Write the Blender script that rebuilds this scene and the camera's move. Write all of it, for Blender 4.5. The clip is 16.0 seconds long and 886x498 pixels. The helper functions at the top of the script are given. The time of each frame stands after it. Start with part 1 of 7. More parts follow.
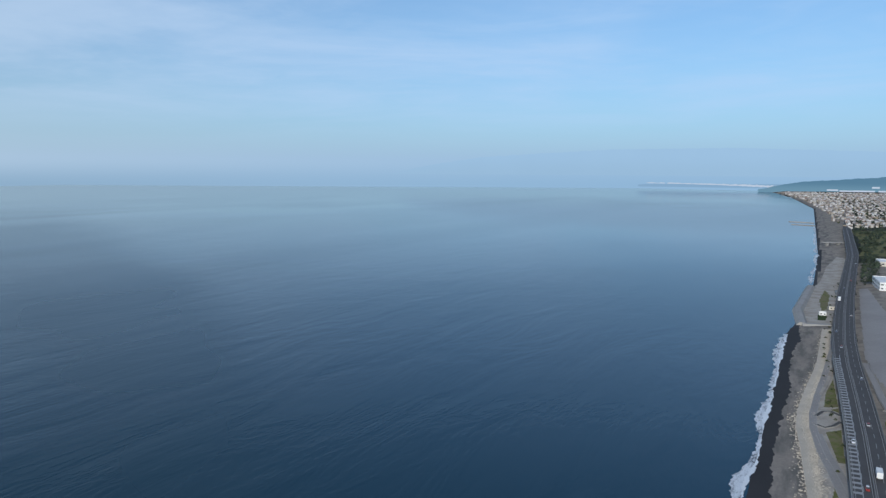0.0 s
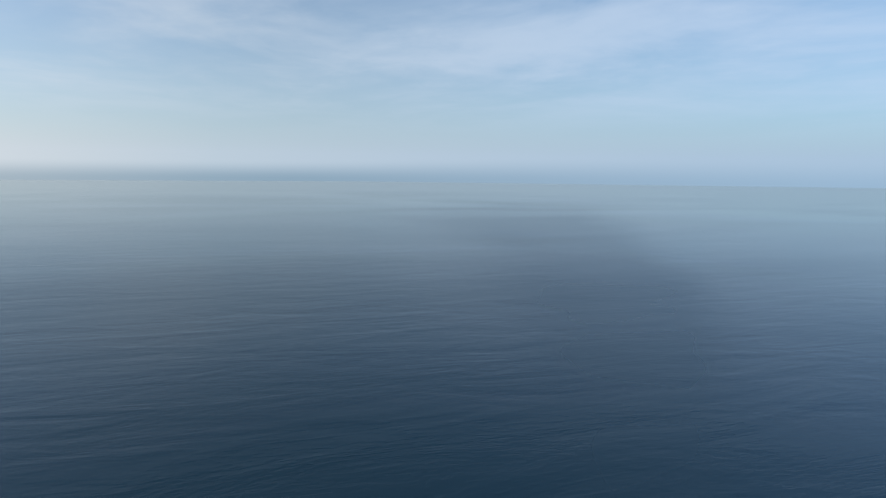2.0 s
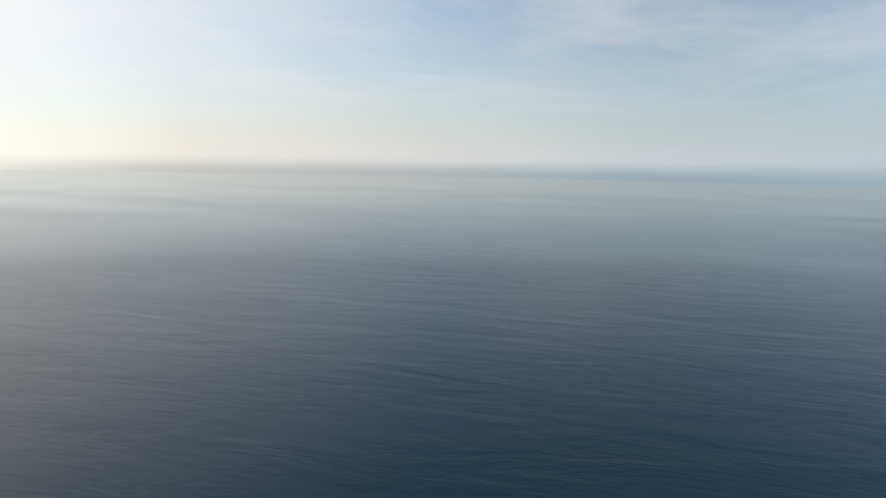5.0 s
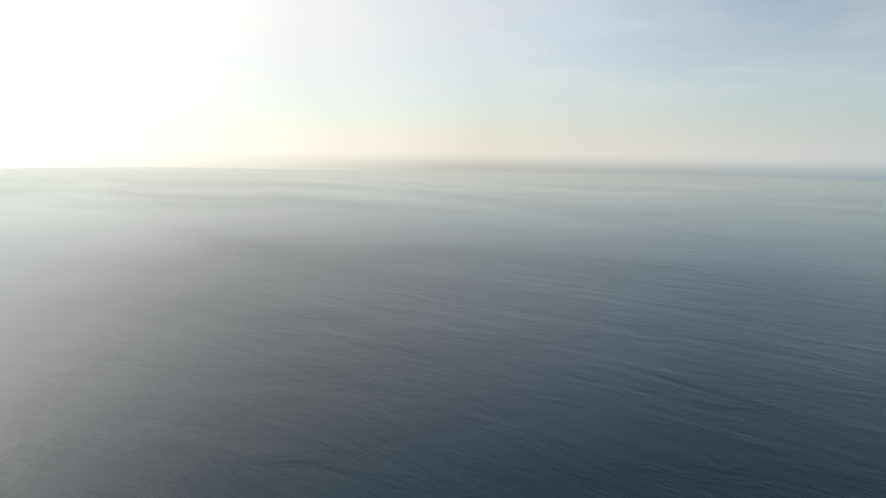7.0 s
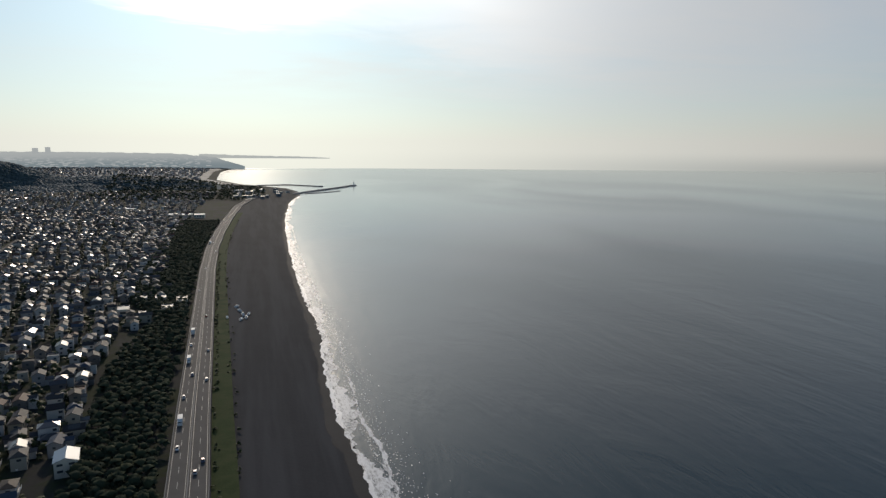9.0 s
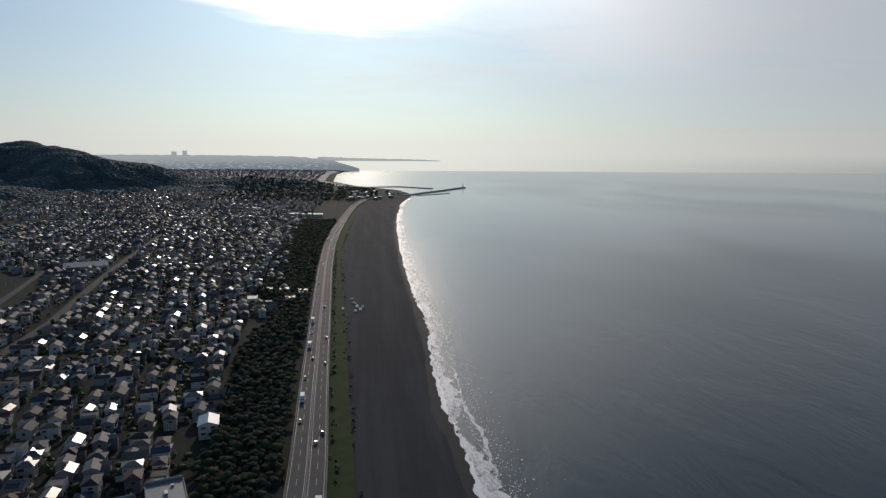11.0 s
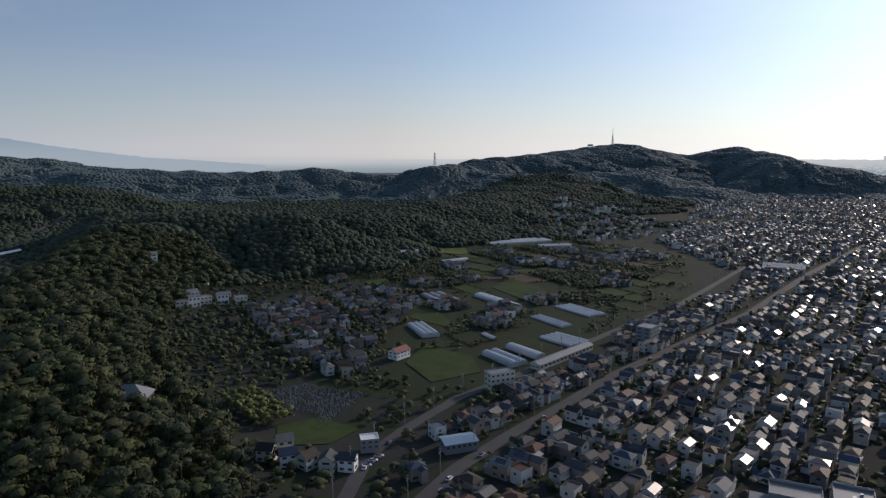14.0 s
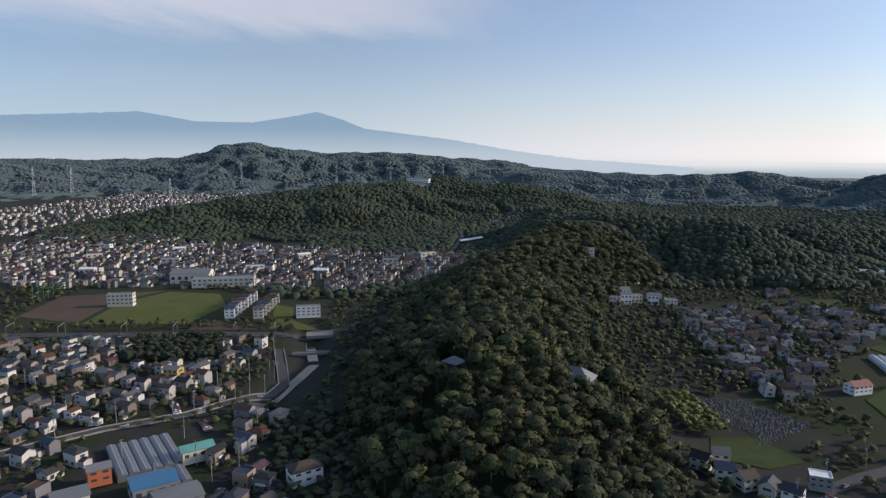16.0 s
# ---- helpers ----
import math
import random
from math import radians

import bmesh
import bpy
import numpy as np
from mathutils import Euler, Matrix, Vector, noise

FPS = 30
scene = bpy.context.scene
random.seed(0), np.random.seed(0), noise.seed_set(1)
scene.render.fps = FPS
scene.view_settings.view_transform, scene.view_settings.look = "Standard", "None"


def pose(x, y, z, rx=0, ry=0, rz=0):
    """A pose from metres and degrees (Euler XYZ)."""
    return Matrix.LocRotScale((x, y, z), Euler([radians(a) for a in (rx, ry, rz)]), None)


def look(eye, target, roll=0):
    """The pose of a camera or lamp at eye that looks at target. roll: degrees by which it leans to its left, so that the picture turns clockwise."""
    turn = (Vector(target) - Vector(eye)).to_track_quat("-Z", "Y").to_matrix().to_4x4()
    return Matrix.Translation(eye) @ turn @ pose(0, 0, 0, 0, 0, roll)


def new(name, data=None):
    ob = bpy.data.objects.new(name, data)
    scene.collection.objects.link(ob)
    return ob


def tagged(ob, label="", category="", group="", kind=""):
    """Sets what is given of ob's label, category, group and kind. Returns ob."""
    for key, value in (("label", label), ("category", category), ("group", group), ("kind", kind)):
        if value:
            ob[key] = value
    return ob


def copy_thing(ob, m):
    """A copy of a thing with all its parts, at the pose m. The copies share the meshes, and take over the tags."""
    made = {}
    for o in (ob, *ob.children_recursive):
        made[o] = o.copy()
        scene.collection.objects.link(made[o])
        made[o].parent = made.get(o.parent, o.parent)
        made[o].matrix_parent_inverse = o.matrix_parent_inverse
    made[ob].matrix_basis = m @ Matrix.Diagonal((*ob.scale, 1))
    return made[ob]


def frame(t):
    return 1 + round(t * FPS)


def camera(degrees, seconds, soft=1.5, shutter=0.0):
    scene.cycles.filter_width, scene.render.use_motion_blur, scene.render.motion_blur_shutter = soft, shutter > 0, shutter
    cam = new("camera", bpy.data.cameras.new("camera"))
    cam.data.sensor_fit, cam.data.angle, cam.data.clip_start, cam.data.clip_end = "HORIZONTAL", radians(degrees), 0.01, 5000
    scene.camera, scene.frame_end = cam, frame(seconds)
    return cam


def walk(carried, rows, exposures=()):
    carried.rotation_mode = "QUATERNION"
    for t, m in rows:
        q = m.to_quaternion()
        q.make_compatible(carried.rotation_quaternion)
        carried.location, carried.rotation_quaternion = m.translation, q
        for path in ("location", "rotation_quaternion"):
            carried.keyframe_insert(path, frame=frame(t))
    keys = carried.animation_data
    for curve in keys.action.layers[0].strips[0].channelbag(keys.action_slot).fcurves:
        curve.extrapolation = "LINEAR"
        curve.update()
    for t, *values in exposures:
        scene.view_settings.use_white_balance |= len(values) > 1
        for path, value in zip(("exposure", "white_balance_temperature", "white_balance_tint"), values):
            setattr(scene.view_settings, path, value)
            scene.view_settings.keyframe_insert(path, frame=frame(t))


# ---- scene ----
cam = camera(67.45, 16.0, soft=1.35)
# seconds, x, y, z, yaw, pitch, roll
PATH = [
    (0, 8.5, 78.3, 144.4, -150.28, -6.98, -0.32),
    (0.1, 8.5, 77.5, 144.4, -147.18, -7.00, -0.34),
    (0.2, 8.5, 76.8, 144.4, -144.15, -6.99, -0.40),
    (0.3, 8.5, 76.1, 144.4, -141.03, -7.05, -0.43),
    (0.5, 8.5, 74.6, 144.4, -134.77, -7.11, -0.46),
    (0.7, 8.4, 73.0, 144.4, -128.86, -7.14, -0.49),
    (1, 8.2, 70.6, 144.5, -122.92, -7.22, -0.53),
    (1.2, 8.1, 69.0, 144.5, -119.42, -7.24, -0.59),
    (1.5, 7.8, 66.5, 144.5, -114.83, -7.30, -0.63),
    (2, 7.1, 62.2, 144.6, -107.44, -7.38, -0.75),
    (2.5, 6.3, 57.7, 144.7, -102.51, -7.39, -0.72),
    (3, 5.5, 53.3, 144.8, -99.33, -7.47, -0.77),
    (3.5, 4.8, 48.8, 144.9, -90.67, -7.62, -1.01),
    (4.2, 4.1, 42.7, 145.0, -79.37, -7.75, -0.99),
    (6.3, 2.4, 24.5, 145.3, -61.77, -8.11, -0.98),
    (6.5, 2.3, 22.8, 145.3, -58.10, -8.17, -0.94),
    (7, 1.9, 18.4, 145.3, -49.00, -8.33, -0.84),
    (7.5, 1.6, 14.0, 145.3, -39.92, -8.54, -0.69),
    (8, 1.2, 9.4, 145.2, -31.05, -8.59, -0.43),
    (8.5, 0.6, 4.8, 145.1, -22.98, -8.58, -0.43),
    (9, -0.0, 0.0, 145.0, -16.00, -8.53, -0.45),
    (9.2, -0.2, -1.9, 145.0, -14.60, -8.51, -0.43),
    (11.3, -3.0, -22.5, 145.6, -3.48, -8.32, -0.29),
    (11.5, -3.3, -24.4, 145.7, -0.70, -8.30, -0.24),
    (12, -3.8, -29.0, 146.0, 8.40, -8.31, -0.09),
    (12.5, -4.3, -33.4, 146.2, 19.09, -8.29, -0.08),
    (13, -4.7, -37.6, 146.3, 29.07, -8.23, 0.01),
    (13.5, -4.9, -41.6, 146.4, 38.98, -8.18, 0.04),
    (14, -4.9, -45.4, 146.5, 48.64, -8.13, 0.03),
    (14.5, -4.8, -49.2, 146.6, 57.70, -8.07, -0.03),
    (15, -4.9, -53.0, 146.8, 66.12, -8.02, 0.06),
    (15.5, -5.2, -56.9, 146.9, 74.54, -7.96, 0.02),
    (16, -5.7, -61.0, 146.9, 83.92, -7.94, -0.05),
]
walk(cam, [(t, pose(x, y, z, 90 + p, r, w)) for t, x, y, z, w, p, r in PATH],
     exposures=[(0, 0.10, 5850, 7), (3.5, 0.20, 6750, 12), (7, 0.10, 7250, 11), (9, -0.60, 6780, 10), (12.5, -0.78, 6500, 14), (13.5, -0.35, 6500, 15), (14.5, -0.05, 6650, 16), (16, 0.38, 6700, 16)])

# ---- world and sun ----
SUN_EL, SUN_AZ = 22.0, -1.0          # degrees; azimuth from +y towards +x
sun_dir = Vector((math.sin(radians(SUN_AZ)) * math.cos(radians(SUN_EL)),
                  math.cos(radians(SUN_AZ)) * math.cos(radians(SUN_EL)), math.sin(radians(SUN_EL))))


class Nodes:
    """Short names for building a node tree."""

    def __init__(self, tree):
        self.tree = tree

    def add(self, kind, **inputs):
        n = self.tree.nodes.new(kind)
        for key, value in inputs.items():
            self.put(n.inputs[key.replace("_", " ")], value)
        return n

    def put(self, socket, value):
        if isinstance(value, bpy.types.NodeSocket):
            self.tree.links.new(value, socket)
        else:
            socket.default_value = value

    def math(self, op, a, b=0.0, c=0.0):
        n = self.tree.nodes.new("ShaderNodeMath")
        n.operation = op
        for socket, value in zip(n.inputs, (a, b, c)):
            self.put(socket, value)
        return n.outputs[0]

    def vmath(self, op, a, b=(0, 0, 0)):
        n = self.tree.nodes.new("ShaderNodeVectorMath")
        n.operation = op
        self.put(n.inputs[0], a)
        self.put(n.inputs[1], b)
        return n.outputs["Value"] if op == "DOT_PRODUCT" else n.outputs[0]

    def mix(self, f, a, b, blend="MIX"):
        n = self.tree.nodes.new("ShaderNodeMix")
        n.data_type, n.blend_type = "RGBA", blend
        self.put(n.inputs[0], f)
        self.put(n.inputs[6], a)
        self.put(n.inputs[7], b)
        return n.outputs[2]

    def ramp(self, f, stops, mode="LINEAR"):
        n = self.tree.nodes.new("ShaderNodeValToRGB")
        n.color_ramp.interpolation = mode
        while len(n.color_ramp.elements) < len(stops):
            n.color_ramp.elements.new(0.5)
        for e, (pos, col) in zip(n.color_ramp.elements, stops):
            e.position = pos
            e.color = (*col, 1) if len(col) == 3 else col
        self.put(n.inputs[0], f)
        return n.outputs[0]

    def noise(self, vec, scale, detail=3.0, rough=0.5, distort=0.0):
        n = self.tree.nodes.new("ShaderNodeTexNoise")
        self.put(n.inputs["Vector"], vec)
        n.inputs["Scale"].default_value = scale
        n.inputs["Detail"].default_value = detail
        n.inputs["Roughness"].default_value = rough
        n.inputs["Distortion"].default_value = distort
        return n.outputs["Fac"]

    def smooth(self, v, lo, hi, to_lo=0.0, to_hi=1.0):
        n = self.tree.nodes.new("ShaderNodeMapRange")
        n.interpolation_type = "SMOOTHSTEP"
        self.put(n.inputs[0], v)
        for i, x in enumerate((lo, hi, to_lo, to_hi)):
            self.put(n.inputs[i + 1], x)
        return n.outputs[0]


def grey(v):
    return (v, v, v, 1)


def make_world():
    world = bpy.data.worlds.new("sky")
    world.use_nodes = True
    scene.world = world
    world.node_tree.nodes.clear()
    k = Nodes(world.node_tree)
    way = k.add("ShaderNodeTexCoord").outputs["Generated"]
    sep = k.add("ShaderNodeSeparateXYZ", Vector=way)
    x, y, z = sep.outputs
    up = k.math("MAXIMUM", z, 0.012)
    lifted = k.add("ShaderNodeCombineXYZ", X=x, Y=y, Z=up).outputs[0]
    sky = k.add("ShaderNodeTexSky")
    sky.sky_type, sky.sun_disc = "NISHITA", False
    if len(sky.inputs):
        k.put(sky.inputs[0], lifted)
    sky.sun_elevation, sky.sun_rotation = radians(SUN_EL), radians(SUN_AZ)
    sky.altitude, sky.air_density, sky.dust_density, sky.ozone_density = 100, 1.0, 0.8, 3.0
    blue = k.mix(1.0, sky.outputs[0], (0.090, 0.118, 0.130, 1), "MULTIPLY")
    # sideways angle from the sun: -1 behind, 1 towards it
    flat = k.vmath("NORMALIZE", k.add("ShaderNodeCombineXYZ", X=x, Y=y, Z=0.0).outputs[0])
    side = k.vmath("DOT_PRODUCT", flat, (math.sin(radians(SUN_AZ)), math.cos(radians(SUN_AZ)), 0))
    blue = k.mix(1.0, blue, k.ramp(k.math("MULTIPLY_ADD", side, 0.5, 0.5), [(0.0, grey(0.86)), (0.45, grey(0.80)), (0.62, (0.88, 0.93, 0.96)), (0.85, (0.88, 1.0, 1.06)), (1.0, (0.56, 0.70, 0.80))]), "MULTIPLY")
    blue = k.mix(1.0, blue, k.add("ShaderNodeCombineXYZ", X=k.smooth(x, -0.80, -0.35, 0.70, 1.0), Y=k.smooth(x, -0.80, -0.35, 0.74, 1.0), Z=k.smooth(x, -0.80, -0.35, 0.80, 1.0)).outputs[0], "MULTIPLY")
    haze = k.ramp(k.math("MULTIPLY_ADD", side, 0.5, 0.5), [
        (0.0, (0.34, 0.47, 0.64)), (0.5, (0.50, 0.58, 0.66)), (0.8, (0.75, 0.735, 0.73)), (1.0, (1.13, 1.13, 1.09))])
    thick = k.math("POWER", 2.718, k.math("MULTIPLY", up, -7.5))
    col = k.mix(k.math("MULTIPLY", thick, 0.95), blue, haze)
    # thin streaky cloud, on a plane high above
    high = k.math("ADD", up, 0.05)
    plane = k.add("ShaderNodeCombineXYZ", X=k.math("DIVIDE", x, high), Y=k.math("DIVIDE", y, high), Z=0.0).outputs[0]
    turned = k.add("ShaderNodeMapping", Vector=plane, Rotation=(0, 0, radians(28)), Scale=(0.8, 1.0, 1.0)).outputs[0]
    big = k.noise(turned, 0.42, 6.0, 0.58, 0.5)
    small = k.noise(turned, 1.5, 5.0, 0.6, 0.8)
    veil = k.smooth(k.math("ADD", k.math("MULTIPLY", big, 0.8), k.math("MULTIPLY", small, 0.22)), 0.38, 0.70, 0.28, 1.0)
    veil = k.math("MULTIPLY", veil, k.smooth(z, 0.02, 0.13, 0.0, 0.74))
    veil = k.math("MULTIPLY", veil, k.smooth(x, -0.75, 0.25, k.math("MULTIPLY", k.smooth(z, 0.13, 0.21, 0.10, 0.90), k.smooth(y, -0.22, 0.28, 1.0, 0.22)), 1.0))
    veil = k.math("MULTIPLY", veil, k.smooth(z, 0.24, 0.46, 1.0, 0.12))
    white = k.mix(0.55, haze, k.ramp(k.math("MULTIPLY_ADD", side, 0.5, 0.5), [(0.0, (0.60, 0.72, 0.90)), (0.5, (0.56, 0.61, 0.665)), (0.85, (0.72, 0.78, 0.85)), (1.0, (0.95, 0.97, 1.0))]))
    col = k.mix(veil, col, white)
    # pale cloud high over the land, in level streaks
    inland = k.math("MULTIPLY", k.math("SUBTRACT", k.noise(k.add("ShaderNodeMapping", Vector=turned, Scale=(0.5, 1.4, 1.0)).outputs[0], 0.9, 5.0, 0.6, 0.4), 0.5), 0.14)
    shelf = k.math("MULTIPLY", k.smooth(k.math("ADD", z, inland), 0.155, 0.215, 0.0, 0.62), k.smooth(z, 0.30, 0.5, 1.0, 0.2))
    shelf = k.math("MULTIPLY", shelf, k.math("MULTIPLY", k.smooth(x, -0.95, -0.6, 1.0, 0.0), k.smooth(y, -0.05, 0.30, 1.0, 0.0)))
    col = k.mix(shelf, col, (0.50, 0.53, 0.60, 1))
    # a bank of thin cloud under the sun: a clear lower edge inland, melting into haze over the sea
    round_about = k.math("ARCTAN2", x, y)
    edge = k.math("SUBTRACT", k.smooth(round_about, -0.62, 0.02, 0.25, 0.150), k.smooth(round_about, 0.08, 0.50, 0.0, 0.17))
    ragged = k.math("MULTIPLY", k.math("SUBTRACT", k.noise(turned, 1.1, 5.0, 0.6, 0.6), 0.5), 0.10)
    soft = k.smooth(round_about, -0.05, 0.32, 0.022, 0.20)
    over = k.math("DIVIDE", k.math("ADD", k.math("SUBTRACT", up, edge), ragged), soft)
    sheet = k.math("MULTIPLY", k.smooth(over, 0.0, 1.0), k.smooth(z, 0.36, 0.62, 1.0, 0.15))
    sheet = k.math("MULTIPLY", sheet, k.math("MULTIPLY", k.smooth(round_about, -0.85, -0.45), k.smooth(round_about, 0.55, 1.35, 1.0, 0.0)))
    # brightness round the sun, scattered by haze and by that cloud
    toward = k.math("MAXIMUM", k.vmath("DOT_PRODUCT", lifted, tuple(sun_dir)), 0.0)
    wide = k.math("MULTIPLY", k.math("POWER", toward, 9.5), 0.24)
    lit = k.math("MULTIPLY", k.math("POWER", toward, 15.0), 1.5)
    col = k.mix(k.math("MULTIPLY", sheet, 0.70), col, (0.80, 0.82, 0.85, 1))
    bright = k.math("ADD", wide, k.math("MULTIPLY", lit, k.math("MULTIPLY_ADD", sheet, 1.0, 0.10)))
    col = k.mix(1.0, col, k.mix(1.0, (0.96, 0.98, 0.99, 1), bright, "MULTIPLY"), "ADD")
    # distance below the horizon: hazy sea and plain
    far_sea = k.mix(1.0, col, k.ramp(k.math("MULTIPLY_ADD", side, 0.5, 0.5), [
        (0.0, (0.84, 0.90, 0.93)), (0.12, (0.80, 0.87, 0.91)), (0.45, (0.56, 0.66, 0.72)), (0.82, (0.66, 0.70, 0.73)), (1.0, (0.97, 0.97, 0.97))]), "MULTIPLY")
    below = k.smooth(z, -0.0260, k.smooth(side, -0.6, 0.0, 0.012, 0.001), 1.0, 0.0)
    col = k.mix(below, col, far_sea)
    bg = k.add("ShaderNodeBackground", Color=col, Strength=1.0)
    out = k.add("ShaderNodeOutputWorld")
    world.node_tree.links.new(bg.outputs[0], out.inputs[0])


make_world()
sun = new("sun", bpy.data.lights.new("sun", "SUN"))
sun.data.energy, sun.data.angle, sun.data.color = 2.4, radians(2.0), (1.0, 0.86, 0.70)
sun.matrix_world = look(sun_dir * 3000, (0, 0, 0))

# ---- materials ----
def material(name, colour, rough=0.8, size=1.0, vary=0.25, bump=0.0, metal=0.0, palette=None, per="object",
             spread=20.0, spec=0.5, second=None, shiny=0.0, haze_sheen=0.0, stretch=1.0):
    """A procedural surface: grain of the given size in metres, stains over a larger spread, and a palette taken by object or by island."""
    m = bpy.data.materials.new(name)
    m.use_nodes = True
    m.node_tree.nodes.clear()
    k = Nodes(m.node_tree)
    place = k.add("ShaderNodeNewGeometry")
    spot = place.outputs["Position"]
    if palette:
        pick = (k.add("ShaderNodeObjectInfo").outputs["Random"] if per == "object" else place.outputs["Random Per Island"])
        base = k.ramp(pick, [(i / len(palette), c) for i, c in enumerate(palette)], "CONSTANT")
    else:
        base = (*colour, 1)
    fine = k.noise(spot, 1.0 / size, 4.0, 0.6)
    wide = k.noise(spot, 1.0 / (size * spread), 3.0, 0.55)
    tone = k.math("MULTIPLY_ADD", k.math("ADD", fine, wide), vary * 1.6, 1.0 - vary * 1.6)
    col = k.mix(1.0, base, k.add("ShaderNodeCombineXYZ", X=tone, Y=tone, Z=tone).outputs[0], "MULTIPLY")
    if second:
        drawn = k.add("ShaderNodeMapping", Vector=spot, Scale=(1.0, stretch, 1.0)).outputs[0]
        col = k.mix(k.smooth(k.noise(drawn, 1.0 / second[1], 4.0, 0.6), 0.40, 0.64), col, (*second[0], 1))
    b = k.add("ShaderNodeBsdfPrincipled", Base_Color=col, Metallic=metal)
    b.inputs["Specular IOR Level"].default_value = spec
    k.put(b.inputs["Roughness"], k.math("MULTIPLY_ADD", fine, 0.2, max(rough - 0.1, 0.02)))
    if shiny:
        sheet = k.math("GREATER_THAN", k.math("FRACT", k.math("MULTIPLY", pick, 7.31)), 1.0 - shiny)
        k.put(b.inputs["Roughness"], k.math("MULTIPLY_ADD", sheet, 0.36 - rough, rough))
        k.put(b.inputs["Specular IOR Level"], k.math("MULTIPLY_ADD", sheet, 0.7, spec))
    # bluish sheen that imitates haze over far foliage
    if haze_sheen:
        b.inputs["Sheen Weight"].default_value = haze_sheen
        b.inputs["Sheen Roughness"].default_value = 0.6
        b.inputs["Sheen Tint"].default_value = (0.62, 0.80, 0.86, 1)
    if bump:
        n = k.add("ShaderNodeBump", Height=fine, Distance=bump, Strength=0.8)
        k.put(b.inputs["Normal"], n.outputs[0])
    out = k.add("ShaderNodeOutputMaterial")
    m.node_tree.links.new(b.outputs[0], out.inputs[0])
    return m


def sea_material():
    m = bpy.data.materials.new("sea_water")
    m.use_nodes = True
    m.node_tree.nodes.clear()
    k = Nodes(m.node_tree)
    spot = k.add("ShaderNodeNewGeometry").outputs["Position"]
    long_way = k.add("ShaderNodeMapping", Vector=spot, Scale=(1.0, 0.3, 1.0)).outputs[0]
    swell = k.noise(long_way, 0.03, 4.0, 0.62, 0.5)
    chop = k.noise(long_way, 0.3, 4.0, 0.65)
    streak = k.noise(k.add("ShaderNodeMapping", Vector=spot, Scale=(1.0, 0.42, 1.0)).outputs[0], 0.0021, 2.5, 0.5, 0.8)
    height = k.math("ADD", k.math("MULTIPLY", swell, 2.4), k.math("MULTIPLY", chop, 0.35))
    offing = k.vmath("DOT_PRODUCT", spot, k.vmath("MULTIPLY", spot, (1, 1, 0)))
    calm = k.math("MULTIPLY", k.smooth(k.math("POWER", offing, 0.5), 150.0, 2200.0, 0.30, 0.04), k.smooth(k.math("POWER", offing, 0.5), 1800.0, 3600.0, 1.0, 0.0))
    n = k.add("ShaderNodeBump", Height=height, Distance=1.0, Strength=calm)
    away = k.smooth(k.math("POWER", offing, 0.5), 150.0, 1700.0, 0.24, 0.11)
    rough = k.math("ADD", away, k.math("MULTIPLY", k.smooth(streak, 0.30, 0.70, -0.035, 0.02), k.smooth(k.math("POWER", offing, 0.5), 2000.0, 4200.0, 1.0, 0.0)))
    sx, sy, sz = k.add("ShaderNodeSeparateXYZ", Vector=spot).outputs
    lee = k.math("MULTIPLY", k.smooth(sy, 60.0, 700.0, 0.0, 0.06), k.smooth(sx, 400.0, 2600.0, 1.0, 0.0))
    rough = k.math("MINIMUM", k.math("ADD", rough, lee), 0.255)
    # a patch of wind-ruffled water well offshore
    fray = k.math("MULTIPLY", k.math("SUBTRACT", k.noise(spot, 0.0016, 3.0, 0.55), 0.5), 0.16)
    bearing = k.math("ADD", k.math("ARCTAN2", k.math("MULTIPLY", k.math("SUBTRACT", sy, 53.0), -1.0), k.math("SUBTRACT", sx, 5.0)), k.math("SUBTRACT", fray, k.smooth(k.math("POWER", offing, 0.5), 250.0, 1800.0, 0.17, 0.0)))
    gust = k.math("MULTIPLY", k.smooth(bearing, 0.16, 0.38), k.smooth(bearing, 0.50, 0.62, 1.0, 0.0))
    gust = k.math("MULTIPLY", gust, k.smooth(k.math("POWER", offing, 0.5), 1900.0, 2900.0, 1.0, 0.0))
    rough = k.math("ADD", rough, k.math("MULTIPLY", gust, 0.065))
    # base colour turns paler and bluer along the western shore
    west_mix = k.math("MULTIPLY", k.smooth(sy, -500.0, 150.0, 1.0, 0.0), k.smooth(sx, 200.0, 2200.0, 1.0, 0.3))
    water = k.mix(west_mix, (0.010, 0.033, 0.044, 1), (0.018, 0.052, 0.086, 1))
    b = k.add("ShaderNodeBsdfPrincipled", Base_Color=water, Roughness=rough, IOR=1.33, Normal=n.outputs[0])
    out = k.add("ShaderNodeOutputMaterial")
    m.node_tree.links.new(b.outputs[0], out.inputs[0])
    return m


